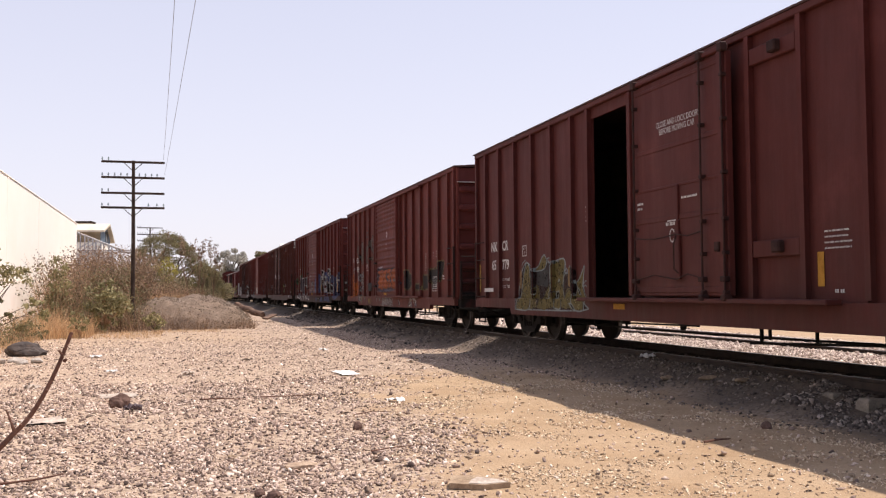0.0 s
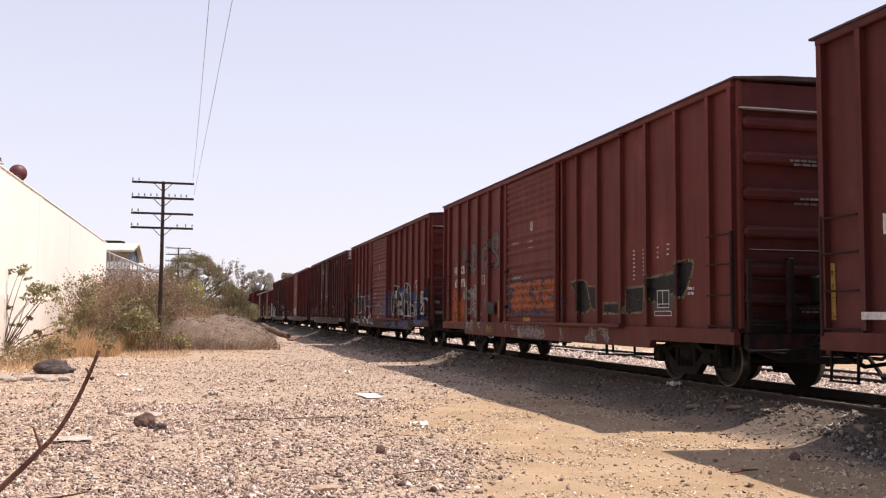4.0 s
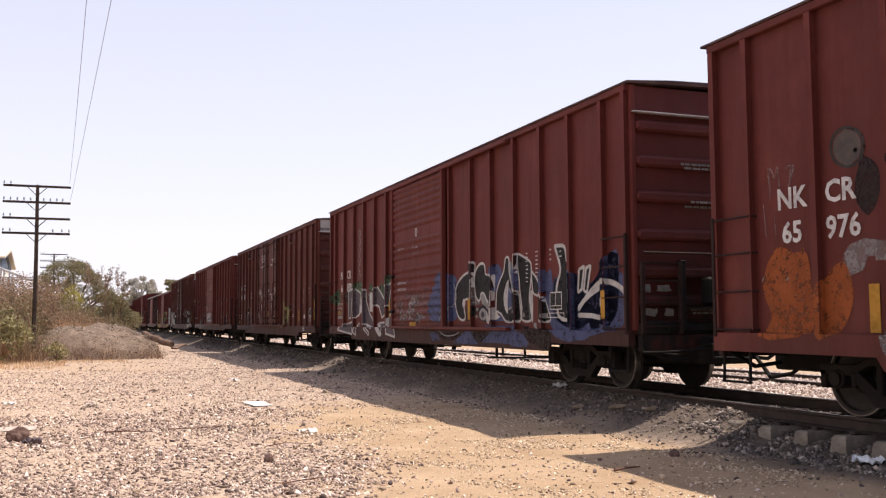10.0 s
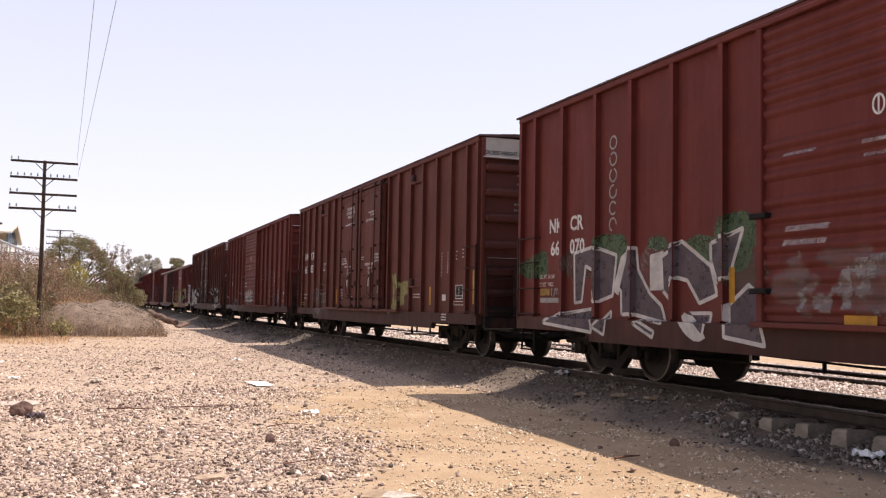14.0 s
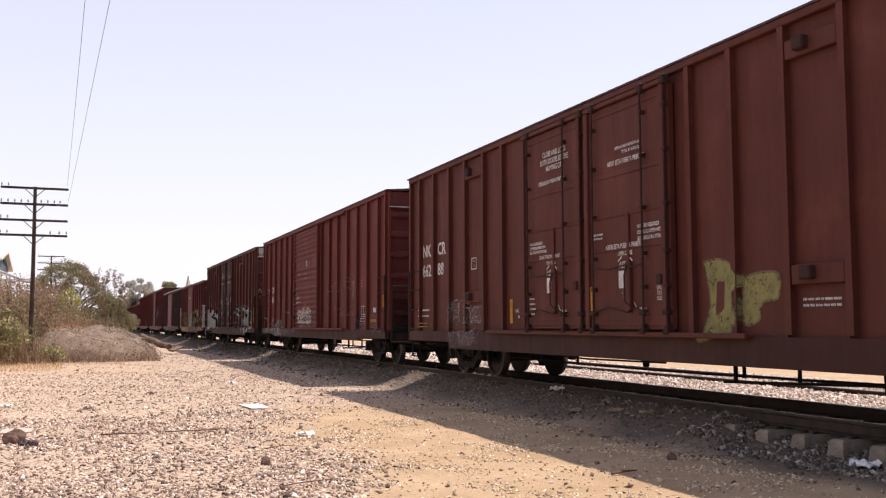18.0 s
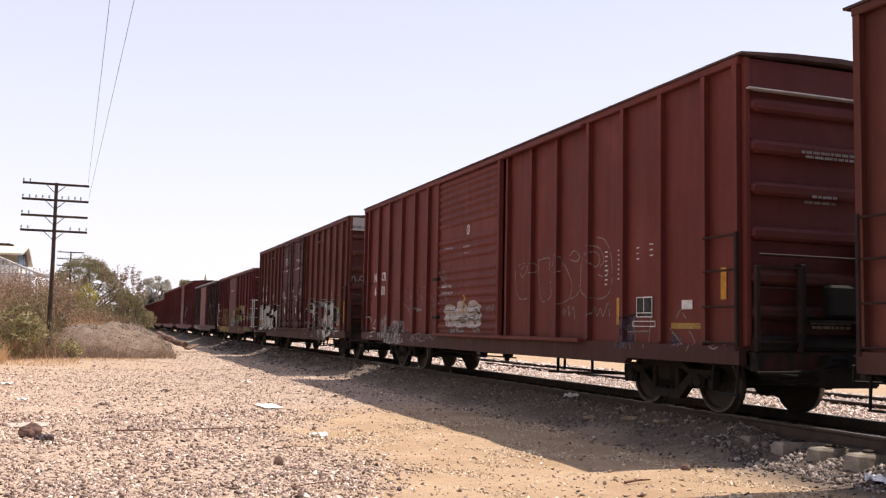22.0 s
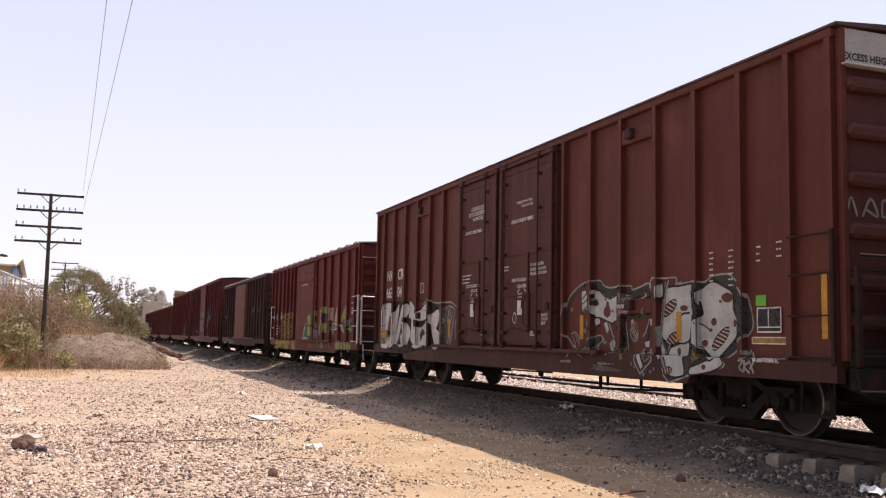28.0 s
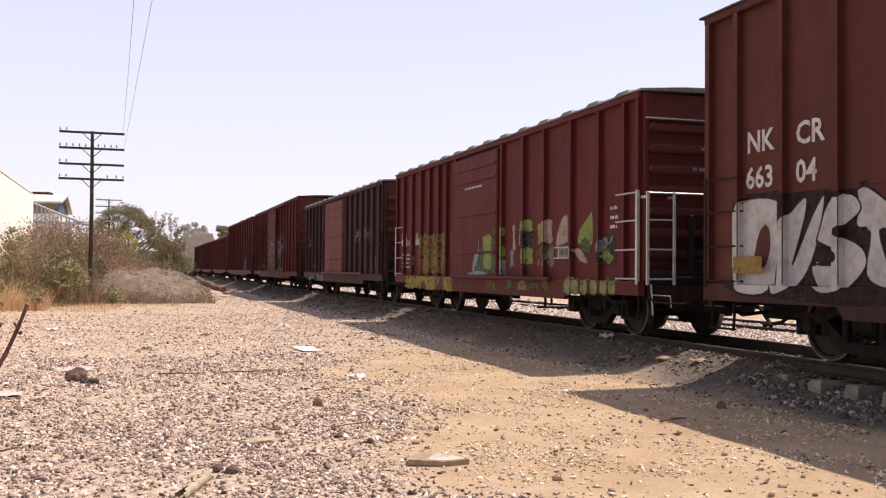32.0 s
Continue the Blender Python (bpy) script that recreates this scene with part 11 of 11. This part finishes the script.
def near_branch():
    """The bare branch that leans into the picture close by."""
    t = thing("bare_branch", "bare reddish branch leaning up beside the camera", "branch", (0, 0, 0))
    pts = [(-1.30, 3.25, -0.05), (-1.0, 3.22, 0.5), (-0.663, 3.2, 0.988), (-0.578, 3.2, 1.079), (-0.531, 3.2, 1.123), (-0.488, 3.2, 1.172), (-0.467, 3.2, 1.189), (-0.424, 3.2, 1.247), (-0.38, 3.2, 1.335), (-0.35, 3.2, 1.408), (-0.325, 3.2, 1.48)]
    part("stem", Geo().tube([Vector(p) for p in smooth3(pts, 3)], 0.011, 9, 0.0055), M["twig"], t)
    for p in ([(-0.488, 3.2, 1.172), (-0.492, 3.19, 1.19), (-0.497, 3.19, 1.205), (-0.511, 3.19, 1.243)], [(-0.474, 3.2, 1.186), (-0.468, 3.19, 1.197)], [(-0.66, 3.2, 0.99), (-0.655, 3.19, 1.03), (-0.662, 3.19, 1.06)], [(-0.35, 3.2, 1.408), (-0.362, 3.19, 1.424)], [(-0.345, 3.2, 1.39), (-0.337, 3.19, 1.396)], [(-0.40, 3.2, 1.295), (-0.392, 3.19, 1.30)]):
        part("twig", Geo().tube(p, 0.0065, 6, 0.003), M["twig"], t)


def smooth3(pts, per=5):
    a_ = np.array(pts, float)
    out = []
    for i in range(len(a_) - 1):
        for k in range(per):
            out.append(a_[i] + (a_[i + 1] - a_[i]) * k / per)
    out.append(a_[-1])
    out = np.array(out)
    for _ in range(3):
        out[1:-1] = (out[:-2] + 2 * out[1:-1] + out[2:]) / 4
    return out.tolist()


near_branch()


def black_sack():
    bm = bmesh.new()
    bmesh.ops.create_icosphere(bm, subdivisions=4, radius=0.5)
    for v in bm.verts:
        p = v.co.copy()
        k = 1 + 0.3 * noise.noise(p * 2.2) + 0.12 * noise.noise(p * 7) + 0.05 * abs(noise.noise(p * 15))
        v.co = Vector((p.x * 1.0, p.y * 0.7, max(-0.16, p.z * 0.5))) * k
        if p.x > 0.3:
            v.co.z *= 0.55
    me = bpy.data.meshes.new("black_sack")
    bm.to_mesh(me)
    bm.free()
    me.materials.append(M["black_bag"])
    ob = new("black_sack", me)
    ob.matrix_basis = pose(-3.85, 27.0, 0.10, 0, 0, 8)
    tagged(ob, "slumped black plastic sack on the ground by the wall", "sack")


black_sack()


def timber():
    for i, (p, q, r, lab) in enumerate((((3.30, 56.0, 0.90), (4.61, 53.5, 0.36), 0.19, "old weathered log beside the rubble heap"), ((2.70, 51.0, 0.73), (3.33, 49.5, 0.25), 0.06, "dark thin pole leaning off the heap"))):
        pts = [Vector(p).lerp(Vector(q), k / 8) + Vector((0.03 * math.sin(k * 2 + i), 0, 0.03 * math.cos(k * 1.7))) for k in range(9)]
        solid("log", Geo().tube(pts, r, 12, r * 0.85), M["log"], lab, "log", group="old timber")
    g = Geo().box(-0.16, 0.16, -0.7, 0.7, 0, 0.09, 0.012)
    solid("plank", g, M["log"], "weathered splintered plank at the end of the log", "plank", pose(4.88, 52.5, 0.26, 8, 6, -26))


timber()


def wall_ball():
    bm = bmesh.new()
    bmesh.ops.create_uvsphere(bm, u_segments=24, v_segments=14, radius=0.30)
    me = bpy.data.meshes.new("red_ball")
    bm.to_mesh(me)
    bm.free()
    me.polygons.foreach_set("use_smooth", [True] * len(me.polygons))
    me.materials.append(M["ball"])
    ob = new("red_ball", me)
    ob.matrix_basis = pose(-6.45, 35.2, 6.47)
    tagged(ob, "dark red ball resting on top of the wall", "ball")


wall_ball()

# ---- plants ----
def leaf_quads(r, pts, size, aspect=0.5, droop=0.3):
    """One small folded leaf at every point: vertices and quads."""
    n = len(pts)
    a_ = r.normal(size=(n, 3))
    a_[:, 2] -= droop
    a_ /= np.linalg.norm(a_, axis=1)[:, None]
    b_ = np.cross(a_, r.normal(size=(n, 3)))
    b_ /= np.linalg.norm(b_, axis=1)[:, None]
    s = (size[0] + (size[1] - size[0]) * r.rand(n))[:, None]
    v = np.stack([pts - a_ * s * 0.5, pts + b_ * s * aspect * 0.5, pts + a_ * s * 0.5, pts - b_ * s * aspect * 0.5], 1).reshape(-1, 3)
    return v, np.arange(4 * n).reshape(n, 4)


def stalk_quads(r, base, height, width, lean=0.25, seg=3):
    """Thin bent upright stalks."""
    n = len(base)
    d = r.normal(size=(n, 2)) * lean
    h = height[0] + (height[1] - height[0]) * r.rand(n)
    w_ = width[0] + (width[1] - width[0]) * r.rand(n)
    ang = r.rand(n) * 2 * math.pi
    sx, sy = np.cos(ang) * w_ / 2, np.sin(ang) * w_ / 2
    v, f, k = [], [], seg + 1
    for i in range(k):
        t = i / seg
        c = np.stack([base[:, 0] + d[:, 0] * h * t ** 1.7, base[:, 1] + d[:, 1] * h * t ** 1.7, base[:, 2] + h * t * (1 - 0.06 * t)], 1)
        q = (1 - 0.75 * t)
        v += [c + np.stack([sx * q, sy * q, np.zeros(n)], 1), c - np.stack([sx * q, sy * q, np.zeros(n)], 1)]
    v = np.stack(v, 1)
    for i in range(seg):
        f.append(np.stack([np.arange(n) * 2 * k + 2 * i, np.arange(n) * 2 * k + 2 * i + 1, np.arange(n) * 2 * k + 2 * i + 3, np.arange(n) * 2 * k + 2 * i + 2], 1))
    tips = v[:, -2:, :].mean(1)
    return v.reshape(-1, 3), np.concatenate(f), tips


def blobs(r, n, centres, radii):
    """n points in a set of soft clumps, thicker towards their skins."""
    c = np.asarray(centres, float)
    k = r.randint(0, len(c), n)
    p = r.normal(size=(n, 3))
    p /= np.linalg.norm(p, axis=1)[:, None]
    p *= (0.35 + 0.65 * r.rand(n) ** 0.6)[:, None]
    return c[k] + p * np.asarray(radii, float)[k]


def branches(base, tips, r0, r, trunk=0.4):
    """A forked woody frame from the base to the tips."""
    g = Geo()
    b_ = Vector(base)
    fork = b_ + Vector((0, 0, trunk))
    if trunk > 0:
        g.tube([b_ - Vector((0, 0, 0.2)), b_ + Vector((0.03, 0, trunk * 0.5)), fork], r0, 8, r0 * 0.8)
    for t in tips:
        t = Vector(t)
        m_ = fork.lerp(t, 0.5) + Vector((r.normal() * 0.12, r.normal() * 0.12, abs(r.normal()) * 0.12)) * (t - fork).length * 0.5
        g.tube([fork, fork.lerp(m_, 0.5), m_, m_.lerp(t, 0.5) + Vector((0, 0, 0.03)), t], r0 * 0.55, 6, r0 * 0.12)
    return g


def tree(name, label, base, crown, n, leaf, mat_, seed, trunk_r, trunk_h, clumps=60, clump=(0.5, 0.9), aspect=0.5, category="tree", extra=None, bark=None, layered=0.7):
    """crown: (centre, radii). Leaves gather in clumps round the limb ends, with gaps between."""
    r = np.random.RandomState(seed)
    c, R = np.array(crown[0], float), np.array(crown[1], float)
    p = r.normal(size=(clumps, 3))
    p /= np.linalg.norm(p, axis=1)[:, None]
    p = c + p * R * (0.45 + 0.55 * r.rand(clumps))[:, None]
    if extra is not None:
        p = extra(p, r)
    t = thing(name, label, category, base)
    loc = p - np.array(base)
    part("trunk", branches((0, 0, 0), loc[:: max(1, len(loc) // 26)], trunk_r, r, trunk_h), bark or M["bark"], t)
    rad = (clump[0] + (clump[1] - clump[0]) * r.rand(len(p)))[:, None] * np.array([1, 1, layered])
    v, f = leaf_quads(r, blobs(r, n, loc, rad), leaf, aspect)
    ob = new("crown", big_mesh("crown", v, f, mat_))
    ob.parent = t
    return t


def weeds(name, label, boxes, mats, seed, category="weeds", kind="stuff"):
    """boxes: (x0, x1, y0, y1, count, heights, widths, leaves a stalk, leaf size)."""
    r = np.random.RandomState(seed)
    t = thing(name, label, category, kind=kind)
    sv, sf, lv, lf, a_, b_ = [], [], [], [], 0, 0
    for x0, x1, y0, y1, n, hs, ws, nl, ls in boxes:
        x, y = r.uniform(x0, x1, n), r.uniform(y0, y1, n)
        base = np.stack([x, y, gz(x, y) - 0.05], 1)
        v, f, tips = stalk_quads(r, base, hs, ws)
        sv.append(v), sf.append(f + a_)
        a_ += len(v)
        if nl:
            k = np.repeat(np.arange(n), nl)
            q = r.rand(len(k)) ** 0.6
            p = base[k] + (tips[k] - base[k]) * q[:, None] + r.normal(size=(len(k), 3)) * [0.12, 0.12, 0.08]
            v, f = leaf_quads(r, p, ls, 0.45)
            lv.append(v), lf.append(f + b_)
            b_ += len(v)
    st = new("stalks", big_mesh("stalks", np.concatenate(sv), np.concatenate(sf), mats[0]))
    st.parent = t
    if lv:
        le = new("leaves", big_mesh("leaves", np.concatenate(lv), np.concatenate(lf), mats[1]))
        le.parent = t
    return t


# feathery thorn tree behind the heap, thinning out to the right
def thorn_outline(p, r):
    """Spreads the clumps under the crown's outline, the highest part off the middle."""
    n = len(p)
    x = r.uniform(-2.7, 2.5, n)
    top = np.interp(x, [-2.7, -2.0, -0.75, 0.4, 1.06, 2.0, 2.5], [4.4, 5.45, 5.85, 5.3, 4.4, 3.2, 2.5])
    z = top - (top - 1.5) * r.rand(n) ** 1.6
    return np.stack([x, 68 + r.normal(size=n) * 0.9, z], 1)


tree("thorn_tree", "wide feathery olive-green thorn tree behind the heap", (-0.6, 68, 0.9), ((-0.5, 68, 3.6), (2.7, 2.4, 2.6)), 52000, (0.06, 0.15), M["leaf_thorn"], 3, 0.14, 1.0, 340, (0.22, 0.55), 0.28, extra=thorn_outline, layered=0.5)
tree("yellowing_bush", "yellowing green bush under the thorn tree", (-0.9, 62, 0.9), ((-0.75, 62, 3.0), (0.8, 0.8, 0.8)), 1500, (0.08, 0.17), M["leaf_yellow"], 4, 0.05, 0.5, 18, (0.25, 0.45), 0.5, "bush")
tree("scrub_bush", "olive scrub at the end of the bank", (2.0, 60, 0.4), ((1.9, 60, 2.0), (1.3, 1.2, 1.7)), 10000, (0.07, 0.16), M["leaf_olive"], 5, 0.05, 0.4, 60, (0.25, 0.45), 0.4, "bush")
tree("scrub_bush", "dusty green scrub on the bank", (-2.4, 58, 0.9), ((-2.2, 58, 2.6), (1.6, 1.2, 1.4)), 4600, (0.06, 0.15), M["leaf_olive"], 6, 0.05, 0.4, 50, (0.25, 0.45), 0.4, "bush")
tree("green_bush", "broad-leaved dusty green bush by the pole", (-2.9, 41.3, 0), ((-2.85, 41.3, 1.15), (1.05, 0.8, 1.0)), 1700, (0.08, 0.2), M["leaf_green"], 7, 0.03, 0.2, 60, (0.12, 0.32), 0.55, "bush", bark=M["weed_dry"])
tree("green_bush", "small green bush at the foot of the heap", (-0.95, 41.4, 0), ((-0.95, 41.4, 0.42), (0.42, 0.4, 0.35)), 420, (0.07, 0.15), M["leaf_green"], 8, 0.02, 0.1, 12, (0.12, 0.25), 0.6, "bush")
tree("green_bush", "ragged green weeds climbing at the wall's end", (-4.9, 42, 0), ((-4.85, 42, 1.7), (0.5, 0.6, 1.7)), 1300, (0.07, 0.18), M["leaf_green"], 9, 0.025, 0.2, 46, (0.12, 0.34), 0.5, "bush", bark=M["weed_dry"])
tree("green_bush", "low leafy weed at the yard's edge", (-3.5, 37.0, 0), ((-3.5, 37.0, 0.55), (0.4, 0.4, 0.45)), 260, (0.07, 0.16), M["leaf_green"], 10, 0.015, 0.1, 14, (0.1, 0.22), 0.5, "bush", bark=M["weed_dry"])
tree("green_bush", "low leafy weed at the foot of the wall", (-4.9, 35.5, 0), ((-4.9, 35.5, 0.35), (0.55, 0.4, 0.3)), 300, (0.07, 0.16), M["leaf_olive"], 11, 0.015, 0.1, 14, (0.1, 0.25), 0.5, "bush", bark=M["weed_dry"])


def wall_shrub():
    """Sparse shrub before the white wall, its leaves in bunches at the branch ends."""
    r = np.random.RandomState(15)
    tips = [(0.18, 3.05), (-0.05, 2.92), (0.55, 2.22), (0.95, 2.4), (0.75, 2.02), (1.1, 2.45), (0.35, 2.3), (0.62, 2.35), (1.4, 1.3), (1.68, 1.12), (1.58, 0.95), (0.95, 0.52), (-0.5, 2.95), (-0.4, 1.75), (-0.6, 2.2), (0.3, 1.4), (0.62, 0.95), (-0.1, 1.2), (-0.7, 1.3)]
    size = [1.0, 0.7, 1.2, 1.2, 1.3, 1.1, 1.1, 1.2, 0.8, 0.9, 0.7, 0.6, 0.7, 0.6, 0.6, 0.35, 0.35, 0.4, 0.5]
    t = thing("wall_shrub", "sparse leafy shrub growing before the white wall", "shrub", (-5.9, 33.2, 0))
    ends = [(x, 0.25 * math.sin(3 * x + z), z) for x, z in tips]
    part("stems", branches((-0.5, 0, 0), ends, 0.045, r, 0.15), M["bark"], t)
    c = [np.array(p) + r.normal(size=3) * [0.16, 0.12, 0.1] * k for p, k in zip(ends, size) for _ in range(4)]
    rad = [(0.17 * k, 0.17 * k, 0.12 * k) for k in size for _ in range(4)]
    v, f = leaf_quads(r, blobs(r, 1250, c, rad), (0.08, 0.18), 0.55)
    ob = new("leaves", big_mesh("leaves", v, f, M["leaf_green"]))
    ob.parent = t


wall_shrub()


def pod_plant(x, y, h, seed):
    r = np.random.RandomState(seed)
    t = thing("seed_stalk_plant", "tall thin plant with dry seed pods on bare stems", "plant", (x, y, 0.6), group="tall seed plants")
    tips = [(r.normal() * 0.45, r.normal() * 0.3, h * r.uniform(0.7, 1.0)) for _ in range(6)]
    part("stem", branches((0, 0, 0), tips, 0.03, r, h * 0.3), M["weed_rust"], t)
    c = [np.array(p) * k for p in tips for k in (1.0, 0.93, 0.86)]
    v, f = leaf_quads(r, blobs(r, 260, c, [(0.13, 0.13, 0.18)] * len(c)), (0.07, 0.16), 0.45)
    ob = tagged(new("seed_head", big_mesh("seed_head", v, f, M["weed_rust"])), kind="stuff")
    ob.parent = t


for x, y, h, s in ((0.5, 55, 4.9, 1), (1.15, 55, 4.6, 2), (1.35, 55.4, 4.2, 3), (1.95, 55, 3.7, 4)):
    pod_plant(x, y, h, s)

weeds("withered_weeds", "dense tall withered brown weeds behind the pole", [
    (-5.2, -1.5, 46, 52, 900, (1.2, 3.5), (0.015, 0.035), 30, (0.06, 0.17)),
    (-1.8, 2.0, 52, 58, 420, (0.6, 1.6), (0.015, 0.035), 14, (0.06, 0.14)),
    (-5.5, -4.2, 42, 47, 520, (1.5, 3.6), (0.012, 0.03), 10, (0.05, 0.13)),
], (M["weed_dry"], M["weed_rust"]), 31)
weeds("olive_weeds", "half-green weeds among the withered ones", [
    (-5.5, -4.0, 41, 44, 160, (1.0, 3.0), (0.012, 0.025), 14, (0.06, 0.15)),
    (-4.0, -1.5, 42, 46, 200, (0.6, 1.9), (0.012, 0.025), 10, (0.06, 0.14)),
    (-1.9, 2.4, 56, 62, 520, (1.0, 2.3), (0.012, 0.025), 22, (0.06, 0.15)),
    (-4.8, -1.7, 44.8, 47.5, 300, (1.2, 3.2), (0.012, 0.025), 20, (0.06, 0.16)),
], (M["weed_dry"], M["leaf_olive"]), 37)
weeds("dry_scrub", "brown dry scrub in front of the rubble heap", [
    (-2.4, 0.8, 43.9, 45.4, 340, (0.4, 1.1), (0.012, 0.028), 6, (0.04, 0.1)),
    (1.2, 3.4, 43.4, 44.6, 200, (0.2, 0.6), (0.012, 0.028), 5, (0.04, 0.1)),
    (-0.7, 1.3, 43.0, 44.6, 260, (0.25, 0.8), (0.012, 0.03), 6, (0.04, 0.09)),
    (-3.6, -0.8, 42.0, 46, 480, (0.4, 1.3), (0.012, 0.03), 6, (0.04, 0.1)),
    (2.4, 3.9, 53.5, 56.5, 420, (0.25, 0.8), (0.012, 0.03), 8, (0.05, 0.11)),
], (M["weed_rust"], M["weed_rust"]), 32)
weeds("straw_grass", "short straw-coloured dry grass along the yard's edge", [
    (-5.9, -0.6, 36.0, 42.5, 2800, (0.04, 0.22), (0.012, 0.03), 0, None),
    (-4.6, -3.2, 37.0, 41.0, 900, (0.3, 0.9), (0.012, 0.03), 0, None),
    (-6.1, -4.6, 27, 37, 900, (0.08, 0.35), (0.012, 0.03), 0, None),
    (-1.0, 1.8, 40.5, 43.2, 500, (0.05, 0.2), (0.012, 0.03), 0, None),
    (-2.2, 2.2, 48.5, 52.0, 1500, (0.3, 0.95), (0.012, 0.03), 0, None),
    (-6.0, -4.4, 36, 42, 900, (0.4, 1.3), (0.012, 0.03), 0, None),
    (2.4, 3.4, 46.0, 47.6, 260, (0.15, 0.45), (0.012, 0.03), 0, None),
], (M["straw"],), 33, "grass")
weeds("dry_weeds", "brown weeds at the foot of the wall", [
    (-6.2, -4.9, 29, 41, 380, (0.3, 1.0), (0.012, 0.03), 7, (0.05, 0.12)),
], (M["weed_dry"], M["leaf_olive"]), 34)
tree("wall_top_plant", "dry straggling plant showing over the wall's top", (-6.9, 33.3, 5.6), ((-6.7, 33.3, 6.35), (0.3, 1.0, 0.3)), 220, (0.06, 0.14), M["weed_rust"], 36, 0.02, 0.1, 12, (0.12, 0.25), 0.5, "plant")
tree("roadside_tree", "hazy grey-green tree far down the line", (8.9, 170, 0), ((9.5, 170, 6.9), (3.2, 2.4, 2.8)), 6200, (0.2, 0.45), M["leaf_far"], 41, 0.22, 2.6, 46, (0.5, 0.9), 0.6)
tree("roadside_tree", "dark rounded tree beyond the train", (17.6, 200, 0), ((17.3, 200, 8.6), (2.1, 1.9, 2.2)), 5600, (0.2, 0.4), M["leaf_olive"], 42, 0.25, 5.0, 40, (0.4, 0.8), 0.6)
for k, (x, y) in enumerate(((5.2, 215), (-2.0, 190), (-9.0, 205), (2.0, 240), (-5.5, 150))):
    tree("distant_tree", "low hazy tree along the far side of the line", (x, y, 0), ((x, y, 2.4 + 0.4 * (k % 3)), (2.6, 2.0, 1.8)), 1500, (0.3, 0.6), M["leaf_far"], 60 + k, 0.15, 1.0, 22, (0.6, 1.0), 0.6)


# ---- what moves ----
def motions():
    for car, y0 in TRAIN:
        walk(car, [(t, pose(TRACK_X, y0 - run, CAR_Z)) for t, run in RUN])
    ts = [i / 6 for i in range(193)]
    runs = np.interp(ts, [t for t, _ in RUN], [r for _, r in RUN])
    for sets, spec in TURNING:
        if spec["y0"] > 126:
            continue
        for ws in sets:
            at_ = ws.matrix_basis.translation.copy()
            walk(ws, [(t, pose(*at_, math.degrees(r / WHEEL_R))) for t, r in zip(ts, runs)])


motions()
